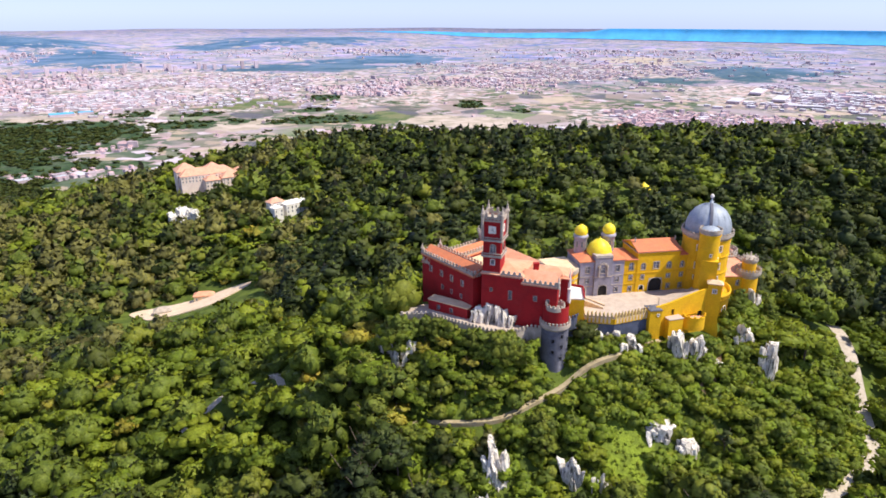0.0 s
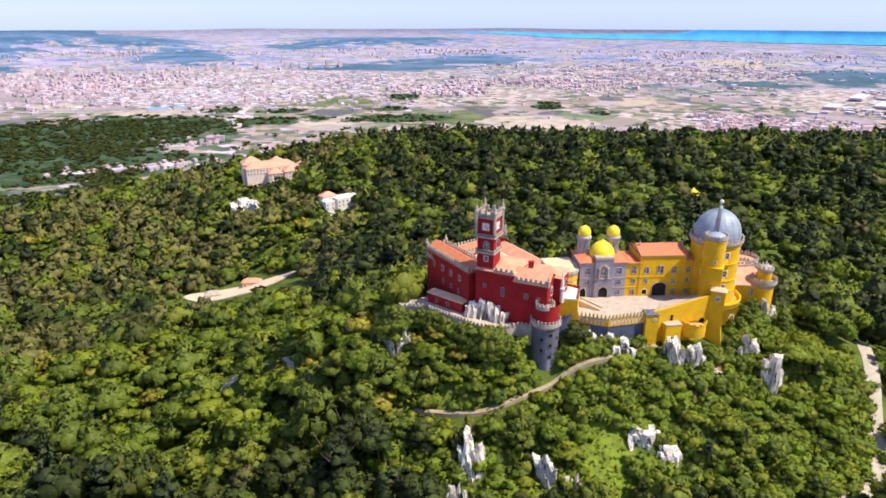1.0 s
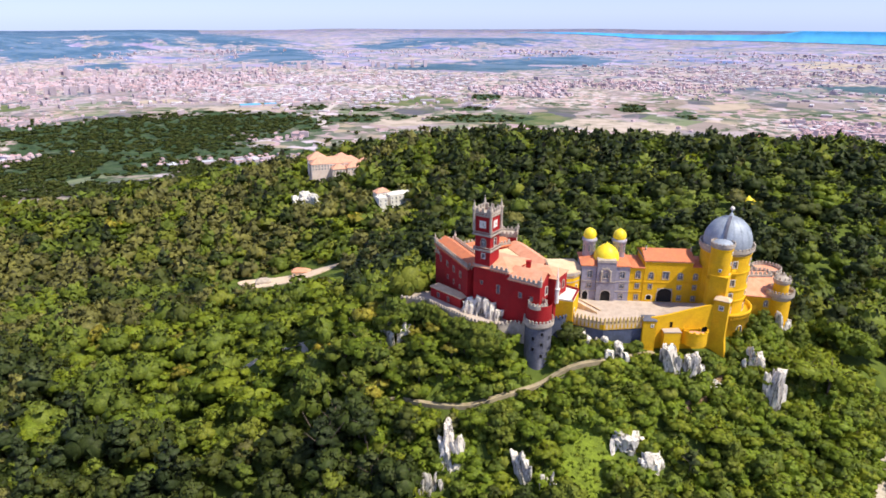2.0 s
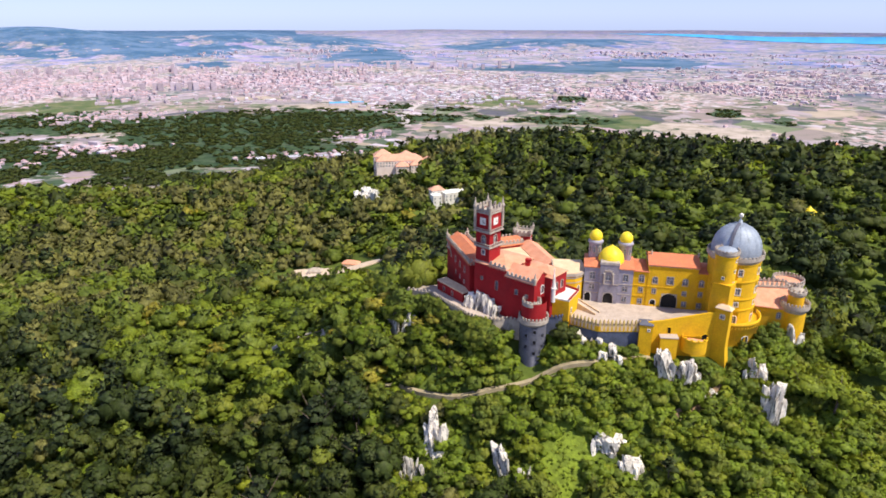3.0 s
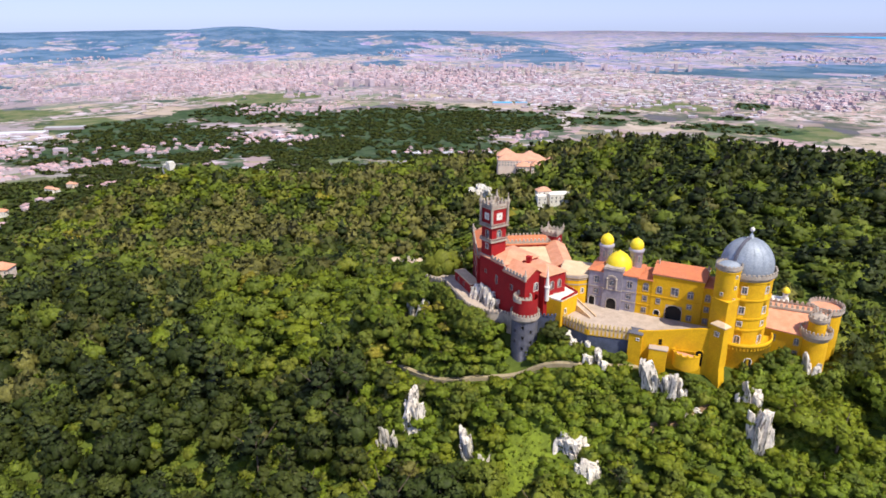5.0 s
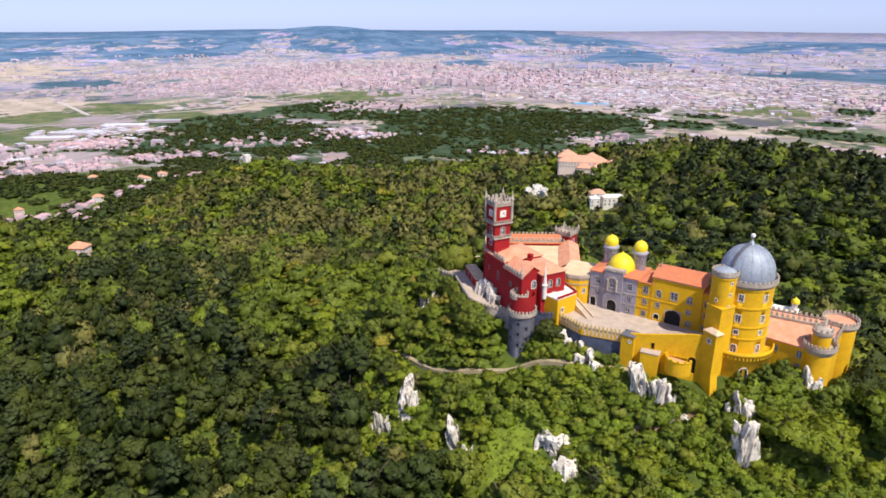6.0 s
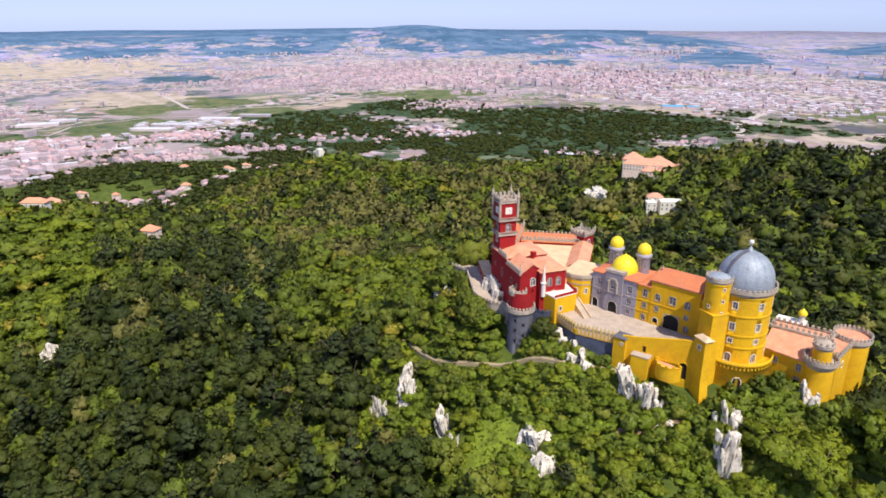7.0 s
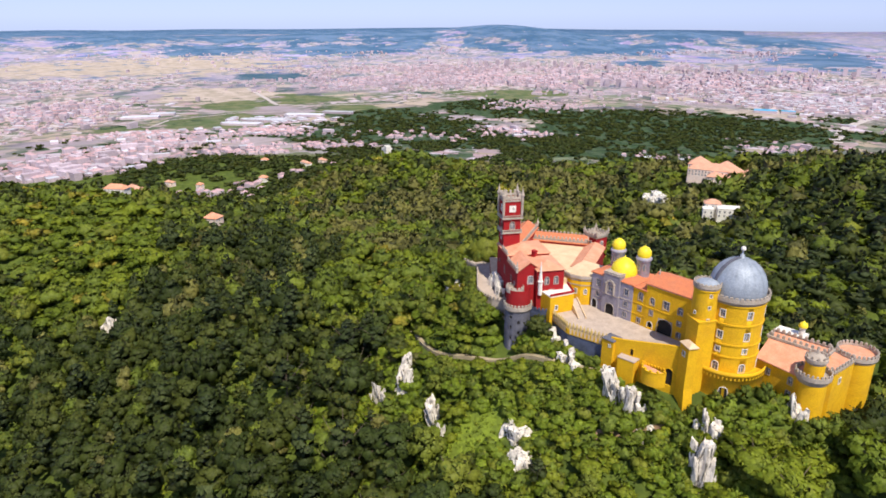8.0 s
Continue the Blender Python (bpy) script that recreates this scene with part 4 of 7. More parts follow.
part("ramp_bed", bm, PAVING, ramp)
part("low_wall", low_wall, CREAM, ramp, "pale cream low walls")

# grey-violet palace front with two minarets and a gold dome
def fy(x):
    """The palace front runs slightly back towards the east."""
    return 200.7 + 0.085 * (x - 64.6)


def front(x0, x1, depth, out=0.0):
    return [(x0, fy(x0) - out), (x1, fy(x1) - out), (x1 - 0.085 * depth, fy(x1) + depth), (x0 - 0.085 * depth, fy(x0) + depth)]


pts = front(64.5, 80.4, 12.5)
grey = thing("grey_gatehouse", "grey-violet tiled palace front with arched gateway", "palace wing", (72, 207, -2))
house_walls(grey, pts, -6, 10.5, TILEGREY, {0: [(2.7, 6.1, 1.5, 2.3, "s"), (2.7, 2.4, 1.4, 1.6, "s"), (1.5, -2.2, 2.0, 3.2, "ad"), (13.6, 6.1, 1.5, 2.3, "s"), (13.6, 2.4, 1.4, 1.6, "s"), (13.6, -1.4, 1.3, 1.7, "s")]}, bands=(10.2, 4.8, 1.2), band_mat=STONE)
hip_roof(grey, pts, 10.5, 1.6, TILE)
mid = front(69.6, 75.8, 4, 0.8)
house_walls(grey, mid, -6, 12.2, GREYSTONE, {0: [(3.2, -2.4, 3.2, 4.1, "ads"), (2.9, 6.2, 1.6, 1.9, "as")]}, bands=(11.9, 4.8), band_mat=STONE, name="gate_bay")
slab(grey, mid, 12.2, 12.5, STONE, "bay_roof")
f, length = flat_map(mid[0], mid[1])
bm = bmesh.new()
for i in range(11):
    a = math.pi * i / 10
    r_ = 2.0 if i % 2 else 1.7
    p_ = f(2.9 + r_ * math.cos(a) * 0.8, 8.2 + r_ * math.sin(a) * 0.8, -0.12)
    box(bm, p_.x - 0.28, p_.x + 0.28, p_.y - 0.2, p_.y + 0.1, p_.z - 0.28, p_.z + 0.28)
for dx_ in (-1.5, 1.5):
    p_ = f(2.9 + dx_, 4.9, -0.15)
    lathe(bm, p_.x, p_.y, [(0.35, p_.z), (0.3, p_.z + 3.4), (0.45, p_.z + 3.7), (0, p_.z + 4.4)], 8)
part("carved_surround", bm, STONE, grey, "carved pale stone surround over the gateway")
bm = bmesh.new()
lathe(bm, 72.6, 206.5, [(4.3, 11.0), (4.3, 12.0), (4.15, 13.0), (3.7, 14.1), (2.8, 15.2), (1.6, 16.1), (0.6, 16.6), (0.15, 17.0), (0, 17.5)], 28)
part("dome", bm, GOLD, grey, "golden-yellow dome", True)
for x, y in ((66.8, 210), (76.9, 210.5)):
    bm = bmesh.new()
    lathe(bm, x, y, [(2.15, 8), (2.15, 15.8), (2.6, 16.4), (2.6, 17.1), (2.2, 17.2), (2.0, 17.5)], 20)
    mn = part("minaret", bm, TILEGREY, grey, "round grey-violet minaret", True)
    bm = bmesh.new()
    lathe(bm, x, y, [(2.05, 17.3), (2.25, 18.2), (2.1, 19.3), (1.5, 20.2), (0.7, 20.7), (0.1, 20.9), (0, 21.4)], 20)
    part("cupola", bm, GOLD, mn, "golden-yellow cupola", True)
    for a in (-2.4, -1.6, -0.8):
        window(mn, round_map(x, y, 2.15), a * 2.15, 13.0, 0.7, 2.1, frame_mat=STONE, arched=True, bars=False, border=0.14, reveal=-0.02)

# yellow range
pts = front(80.4, 85.2, 11.5, -0.2)
link = thing("yellow_link", "narrow ochre rendered bay with arched window", "palace wing", (82, 207, -2))
house_walls(link, pts, -6, 10.2, YELLOW, {0: [(2.8, 6.2, 1.5, 2.6, "as"), (2.8, 2.6, 1.2, 1.6, "s"), (2.8, -1.6, 1.2, 1.7, "s")]}, bands=(5.0, 1.2))
hip_roof(link, pts, 10.2, 0.8, TILE)
pts = front(85.2, 100.8, 12.5)
main = thing("yellow_palace", "ochre rendered palace block with clay tile roof", "palace", (92, 207, -2))
house_walls(main, pts, -6, 12.6, YELLOW, {0: [(2.3, 6.2, 1.5, 2.3, "as"), (7.1, 6.2, 2.0, 2.6, "s"), (11.9, 6.2, 1.5, 2.3, "as"), (2.3, 2.6, 1.1, 1.6, "s"), (11.9, 2.6, 1.2, 1.4, "s"), (7.3, -2.2, 5.0, 5.0, "ads"), (2.2, -1.6, 1.7, 1.9, "ad"), (12.2, -1.4, 1.2, 1.7, "s")]}, bands=(5.0,))
gable_roof(main, pts, 12.9, 2.2, TILE, over=0.35, wall_mat=YELLOW)
slab(main, grown(pts, 0.25), 12.3, 12.56, STONE, "cornice")
for x_ in (100.5, 85.6):
    bm = bmesh.new()
    lathe(bm, x_, fy(x_) + 5.0, [(0.25, 13.6), (0.22, 15.4), (0.36, 15.6), (0.15, 15.8), (0.26, 16.1), (0, 16.4)], 8)
    part("finial", bm, STONE, main)
pts = front(100.8, 105.0, 10, -0.3)
bay = thing("yellow_bay", "low ochre rendered bay beside the drum tower", "palace wing", (102, 207, -2))
house_walls(bay, pts, -6, 11.0, YELLOW, {0: [(1.3, 6.2, 1.3, 2.1, "as"), (1.3, 2.6, 1.1, 1.5, "s"), (1.3, -1.6, 1.2, 1.7, "s")]}, bands=(5.0,))
hip_roof(bay, pts, 11.0, 0.8, TILE)

# drum tower with lead dome
dx0, dy0, dr = 111.2, 207.2, 7.9
sx_, sy_ = 107.6, 198.2
drum = thing("drum_tower", "great ochre drum tower with ribbed lead dome", "tower", (dx0, dy0, -12))
f = round_map(dx0, dy0, dr)
cols = [radians(a) for a in (-132, -80, -28, 24, 76)]
holes = [(a * dr, z, w, h) for a in cols for z, w, h in ((13.0, 1.3, 2.1), (6.5, 1.4, 2.2), (2.5, 1.2, 1.4), (-3.4, 1.6, 2.6))]
bm = bmesh.new()
panel(bm, f, -math.pi * dr, math.pi * dr, -16, 17.6, holes, 0.8)
part("wall", bm, YELLOW, drum, "", True)
for h in holes:
    window(drum, f, *h, arched=h[1] < 0)
for z in (10.9, 4.9, 1.2, 16.6):
    bm = bmesh.new()
    band(bm, f, -math.pi * dr, math.pi * dr, z, 0.45, 0.22, 0.8)
    part("moulding", bm, YELLOW, drum)
bm = bmesh.new()
lathe(bm, dx0, dy0, [(7.9, 16.6), (8.7, 17.8), (8.7, 18.8), (8.3, 18.8), (8.3, 18.0), (7.0, 18.0)], 56)
merlons(bm, ring_points(dx0, dy0, 8.5, 40), 18.78, 0.8, 0.5, 0.55, 0.4, True, False)
part("gallery", bm, STONE, drum, "stone gallery with battlements")
bm = bmesh.new()
prof = [(7.55, 17.9), (7.6, 19.2)] + [(7.6 * math.cos(t), 19.6 + 8.5 * math.sin(t)) for t in np.linspace(0.05, 1.48, 12)] + [(0.6, 28.1), (0.6, 29.0), (0.25, 29.1), (0.2, 30.2), (0.45, 30.5), (0, 31.0)]
lathe(bm, dx0, dy0, prof, 48)
dome = part("dome", bm, LEAD, drum, "blue-grey lead dome", True)
for i in range(16):
    a = 2 * math.pi * i / 16
    bm = bmesh.new()
    prev = None
    for t in np.linspace(0.08, 1.46, 10):
        r, z = 7.68 * math.cos(t), 19.6 + 8.6 * math.sin(t)
        s = (-math.sin(a) * 0.12, math.cos(a) * 0.12)
        cur = [bm.verts.new((dx0 + r * math.cos(a) + k * s[0], dy0 + r * math.sin(a) + k * s[1], z)) for k in (-1, 1)]
        if prev:
            bm.faces.new((prev[0], prev[1], cur[1], cur[0]))
        prev = cur
    part("rib", bm, LEAD, dome)
a, bm, prev = math.atan2(sy_ - dy0, sx_ - dx0), bmesh.new(), None
for t in np.linspace(0.05, 1.5, 12):
    r, z = 7.74 * math.cos(t), 19.6 + 8.66 * math.sin(t)
    s = (-math.sin(a) * 0.45, math.cos(a) * 0.45)
    cur = [bm.verts.new((dx0 + (r + o) * math.cos(a) + k * s[0], dy0 + (r + o) * math.sin(a) + k * s[1], z + o)) for k, o in ((-1, -0.1), (-1, 0.18), (1, 0.18), (1, -0.1))]
    if prev:
        for j in range(3):
            bm.faces.new((prev[j], prev[j + 1], cur[j + 1], cur[j]))
    prev = cur
part("dome_ladder", bm, KEEP, dome, "dark ladder up the dome")
bm = bmesh.new()
lathe(bm, dx0, dy0, [(0.2, 30.0), (0.6, 30.3), (0.7, 30.8), (0.45, 31.3), (0, 31.5)], 12)
part("finial", bm, WHITE, dome, "white ball finial", True)
# lower ring terrace round its foot
bm = bmesh.new()
lathe(bm, dx0, dy0, [(10.3, -12), (10.3, -3.7), (10.6, -3.6), (10.6, -2.3), (10.2, -2.3), (10.2, -3.5), (7.6, -3.5)], 36, radians(-100), radians(20))
part("ring_terrace", bm, YELLOW, drum, "curved ochre terrace at the tower's foot", True)

window(drum, round_map(dx0, dy0, 10.3), radians(-58) * 10.3, -11.2, 2.2, 4.2, frame_mat=WHITE, arched=True, door=True, reveal=-0.03)
bm = bmesh.new()
for i in range(20):
    a = radians(-96 + 5.8 * i)
    m = Matrix.Translation((dx0 + 10.42 * math.cos(a), dy0 + 10.42 * math.sin(a), -4.15)) @ Matrix.Rotation(a, 4, "Z")
    box(bm, -0.2, 0.16, -0.22, 0.22, -0.35, 0.35, m)
part("corbel_row", bm, YELLOW, drum, kind="stuff")

# stair turret
sx, sy = 107.6, 198.2
stair = thing("stair_turret", "slim round ochre stair turret with low stone cap", "tower", (sx, sy, -14))
f = round_map(sx, sy, 3.35)
holes = [(radians(a) * 3.35, z, 0.6, 0.9) for a, z in ((-35, 18.5), (-35, 15), (-35, 11.2), (-35, 6.4), (-35, 3.6), (-35, 0.8), (-35, -2), (-100, 13))]
bm = bmesh.new()
panel(bm, f, -math.pi * 3.35, math.pi * 3.35, -14, 21.2, holes, 0.7)
part("wall", bm, YELLOW, stair, "", True)
for h in holes:
    window(stair, f, *h, bars=False, border=0.12)
bm = bmesh.new()
lathe(bm, sx, sy, [(3.35, 20.2), (3.75, 21.0), (3.75, 22.0), (3.4, 22.0), (3.4, 21.4), (3.0, 21.4)], 32)
merlons(bm, ring_points(sx, sy, 3.58, 20), 21.98, 0.6, 0.45, 0.35, 0.3, True, False)
cap = part("gallery", bm, STONE, stair, "weathered stone gallery")
bm = bmesh.new()
lathe(bm, sx, sy, [(3.3, 21.5), (2.6, 22.1), (1.4, 22.6), (0, 22.8)], 32)
part("cap", bm, LEAD, cap, "low grey lead cap", True)
for z in (9.8, 20.2):
    bm = bmesh.new()
    band(bm, f, -math.pi * 3.7, math.pi * 3.7, z, 0.4, 0.2, 0.7)
    part("moulding", bm, YELLOW, stair)
pts = [(104.5, 195.7), (109.4, 193.6), (111.6, 198.6), (106.7, 200.7)]
house_walls(stair, pts, -14, 11.4, YELLOW, name="square_base", bands=(11.2,))
slab(stair, grown(pts, 0.2), 11.4, 11.6, YELLOW, "base_coping")

# gate pier with little roof, and the great retaining wall whose top climbs to it
pts = [(106.0, 191.7), (110.0, 189.9), (111.1, 192.4), (107.1, 194.2)]
pier = thing("gate_pier", "square ochre gate pier with little hipped roof", "gate", (109, 193, -16))
house_walls(pier, pts, -18, 4.8, YELLOW, {0: [(2.2, 1.6, 1.2, 1.3, "")]})
hip_roof(pier, pts, 4.9, 1.1, CREAM, over=0.3, inset=1.2)
bm = bmesh.new()
f, length = flat_map((110.0, 189.9), (111.1, 192.4))
vs = [bm.verts.new(v) for v in (f(-0.3, -18, -1.4), f(length, -18, -1.4), f(length, -8, 0.02), f(0, -8, 0.02), f(-0.3, -18, 1.5), f(0, -8, 1.5))]
bm.faces.new(vs[:4])
bm.faces.new((vs[0], vs[3], vs[5], vs[4]))
part("batter", bm, YELLOW, pier)
rw = thing("retaining_wall", "great ochre retaining wall below the forecourt", "wall", (94, 188, -12))
f, length = flat_map((86.5, 186.0), (106.0, 191.7))
bm = bmesh.new()
holes = [(6.7, -4.4, 1.0, 2.2), (18.2, -10.0, 2.2, 5.4)]
panel(bm, f, 0, length, -16, -0.8, holes)
lo = [bm.verts.new(f(u, z, d)) for d in (0.0, 0.7) for u, z in ((0, -0.8), (length, -0.8), (length, 3.0), (length - 3, 2.6), (4, 0.0), (0, -0.4))]
bm.faces.new(lo[:6])
bm.faces.new(lo[6:][::-1])
for k in range(2, 6):
    bm.faces.new((lo[k], lo[k + 6], lo[(k + 1) % 6 + 6], lo[(k + 1) % 6]))
part("wall", bm, YELLOW, rw)
window(rw, f, *holes[0], frame_mat=YELLOW, bars=False, border=0.12, pane=DARK)
window(rw, f, *holes[1], frame_mat=YELLOW, arched=True, door=True)
bm = bmesh.new()
for c in np.arange(10.4, 17.0, 0.9):
    p_ = f(c, -5.4, -0.15)
    box(bm, p_.x - 0.25, p_.x + 0.25, p_.y - 0.15, p_.y + 0.2, p_.z - 0.3, p_.z + 0.3)
part("corbel_row", bm, YELLOW, rw, kind="stuff")
bm = bmesh.new()
rp = [(88, 188.5), (104, 193.4), (106.5, 199.5), (92, 197)]
bm.faces.new([bm.verts.new((x, y, z)) for (x, y), z in zip(rp, (-1.9, 1.6, 0.6, -1.9))])
part("ramp", bm, PAVING, rw, "paved ramp up to the drum tower")
pts = [(84.0, 185.0), (88.0, 185.2), (87.6, 189.4), (83.6, 189)]
house_walls(rw, pts, -12, -1.2, YELLOW, {0: [(2.8, -3.2, 0.6, 0.6, "n")]}, name="end_pier")
hip_roof(rw, pts, -1.1, 0.8, KEEP, over=0.2, name="pier_roof")
# half-round belvedere and low buttress block at the wall's foot
bel = thing("belvedere", "half-round ochre belvedere with salmon paving", "terrace", (100.8, 187.9, -10))
bm = bmesh.new()
lathe(bm, 100.8, 189.2, [(3.9, -9.5), (3.9, -5.2), (4.05, -5.1), (4.05, -4.8), (3.55, -4.8), (3.55, -5.6)], 24, radians(-175), radians(-5))
part("parapet", bm, YELLOW, bel)
bm = bmesh.new()
lathe(bm, 100.8, 189.2, [(3.55, -5.6), (0, -5.6)], 24, radians(-175), radians(-5))
part("paving", bm, TILEPALE, bel, "salmon paving")
for i in range(6):
    bm = bmesh.new()
    a = radians(-165 + 30 * i)
    x_, y_ = 100.8 + 3.8 * math.cos(a), 189.2 + 3.8 * math.sin(a)
    box(bm, x_ - 0.3, x_ + 0.3, y_ - 0.3, y_ + 0.3, -4.82, -4.3)
    part("merlon", bm, YELLOW, bel)
pts = [(90.6, 184.6), (95.8, 185.6), (95.2, 189), (90, 188)]
bb = thing("buttress", "low ochre buttress block with paved top", "wall", (93, 186.5, -12))
house_walls(bb, pts, -14, -4.8, YELLOW)
slab(bb, grown(pts, 0.15), -4.8, -4.5, PAVING, "coping")
# round chapel end between the red and grey quarters
ch = thing("chapel", "round-ended ochre chapel with cream flat roof", "chapel", (59, 203, -4))
pts = [(55.0, 197.5), (58.5, 197.0), (61.8, 198.4), (63.8, 200.8), (64.4, 204), (62, 212), (52, 210)]
house_walls(ch, pts, -8, 7.2, YELLOW, {1: [(1.8, 1.8, 0.9, 1.8, "a")], 2: [(1.6, 1.8, 0.9, 1.8, "a")]}, bands=(6.6, 4.9), band_mat=STONE)
slab(ch, grown(pts, 0.3), 7.2, 8.2, STONE, "cornice")
slab(ch, pts, 8.2, 8.4, CREAM, "flat_roof")
low = thing("terrace_house", "low ochre house with white flat roof terrace", "house", (58, 191, -4))
pts = [(54.6, 185.8), (61.6, 184.6), (63.6, 193.4), (56.5, 197.5)]
house_walls(low, pts, -9, 3.8, YELLOW, {1: [(2.4, -1.0, 0.9, 1.6, "n")]})
slab(low, pts, 3.8, 4.2, WHITE, "roof_terrace", "white flat roof")
bm = bmesh.new()
for a, b in zip(pts[1:], pts[2:]):
    f, length = flat_map(a, b)
    box(bm, 0, length, -0.05, 0.3, 0, 0.7, Matrix.Translation(f(0, 4.2, 0)) @ Matrix.Rotation(math.atan2(b[1] - a[1], b[0] - a[0]), 4, "Z"))
part("parapet", bm, RED, low, "red tiled parapet")

# east range
pts = [(117.5, 212.0), (130.0, 211.4), (131.5, 222.0), (116.5, 219.5)]
east = thing("east_wing", "ochre rendered east wing with salmon tile roof", "palace wing", (123, 217, -8))
house_walls(east, pts, -16, -1.4, YELLOW, {0: [(10.5, -5.0, 1.1, 2.2, "as"), (10.5, -9.0, 1.1, 1.9, "s"), (4.0, -5.0, 1.0, 1.8, "s")]}, bands=(-2.0,))
bm = bmesh.new()
a, b, c, d = pts
lo = [bm.verts.new(v) for v in ((a[0], a[1] - 0.5, -1.5), (b[0] + 0.3, b[1] - 0.5, -1.5), (c[0], c[1], 2.0), (d[0], d[1], 2.0))]
hi = [bm.verts.new(v.co + Vector((0, 0, 0.3))) for v in lo]
bm.faces.new(hi)
bm.faces.new(lo[::-1])
for i in range(4):
    bm.faces.new((lo[i], lo[(i + 1) % 4], hi[(i + 1) % 4], hi[i]))
part("roof", bm, TILEPALE, east)
back = [(131.5, 222.0), (116.5, 219.5), (116.0, 223.5), (131.0, 226.0)]
house_walls(east, back, -16, 2.4, YELLOW, name="rear_wall")
slab(east, back, 2.4, 2.6, TILEPALE, "rear_roof")
battlement(east, back, 3.0, STONE)
wt = thing("white_terrace", "small white roof terrace with yellow-domed cupola", "terrace", (119.5, 226, -6))
slab(wt, [(115.5, 223.6), (123.5, 225.0), (123.0, 229.0), (115.0, 227.6)], -14, 3.2, WHITE, "terrace_block")
bm = bmesh.new()
lathe(bm, 122, 226.6, [(0.8, 3.2), (0.8, 5.2), (1.1, 5.4), (1.1, 5.7), (0.5, 5.7)], 12)
part("cupola_shaft", bm, WHITE, wt)
bm = bmesh.new()
lathe(bm, 122, 226.6, [(1.25, 5.7), (1.3, 6.3), (0.9, 7.0), (0.3, 7.4), (0, 7.8)], 14)
part("cupola", bm, GOLD, wt, "small yellow dome", True)
ex, ey = 132.6, 213.5
et = thing("east_turret", "round ochre turret with stone gallery and lantern", "turret", (ex, ey, -18))
bm = bmesh.new()
lathe(bm, ex, ey, [(3.9, -18), (3.7, -1.6)], 32)
part("wall", bm, YELLOW, et, "", True)
bm = bmesh.new()
lathe(bm, ex, ey, [(3.7, -2.2), (4.6, -0.6), (4.6, 0.6), (4.2, 0.6), (4.2, -0.4), (2.4, -0.4)], 32)
merlons(bm, ring_points(ex, ey, 4.4, 24), 0.58, 0.6, 0.45, 0.7, 0.35, True)
part("gallery", bm, STONE, et, "stone gallery with battlements")
bm = bmesh.new()
lathe(bm, ex, ey, [(2.5, -0.6), (2.5, 4.2)], 24)
part("lantern", bm, YELLOW, et, "", True)
bm = bmesh.new()
lathe(bm, ex, ey, [(2.5, 3.4), (2.9, 4.2), (2.9, 5.0), (2.4, 5.0), (1.6, 5.6), (0.5, 6.2), (0.15, 7.4), (0, 7.6)], 24)
merlons(bm, ring_points(ex, ey, 2.65, 10), 4.98, 0.5, 0.5, 0.8, 0.3, True)
part("crown", bm, STONE, et, "stone crown")
gx0, gy0 = 134.0, 235.2
eb = thing("east_tower", "broad round ochre tower with battlements", "tower", (gx0, gy0, -20))
bm = bmesh.new()
lathe(bm, gx0, gy0, [(4.8, -24), (4.8, -1.2)], 36)
part("wall", bm, YELLOW, eb, "", True)
bm = bmesh.new()
lathe(bm, gx0, gy0, [(4.8, -1.6), (5.4, -0.6), (5.4, 0.4), (4.9, 0.4), (4.9, -0.2)], 36)
merlons(bm, ring_points(gx0, gy0, 5.15, 26), 0.38, 0.75, 0.5, 0.9, 0.4, True)
part("parapet", bm, STONE, eb)
bm = bmesh.new()
lathe(bm, gx0, gy0, [(4.9, -0.2), (0, 0.1)], 36)
part("flat_roof", bm, TILEPALE, eb, "salmon tiled flat roof")
pts = [(131.5, 217.0), (135.6, 219.0), (135.6, 230.5), (128, 231)]
er = thing("east_range", "ochre battlemented range beside the round tower", "palace wing", (132, 222, -10))
house_walls(er, pts, -20, -0.4, YELLOW, {1: [(4, -5, 1.0, 1.7, "")]})
slab(er, pts, -0.4, -0.2, TILEPALE, "flat_roof")
battlement(er, pts, 0.2, STONE)


# ---- trees ----


def ico(sub):
    bm = bmesh.new()
    bmesh.ops.create_icosphere(bm, subdivisions=sub, radius=1.0)
    v = np.array([p.co[:] for p in bm.verts])
    t = np.array([[q.index for q in f.verts] for f in bm.faces])
    bm.free()
    return v, t


ICO = {1: ico(1)}


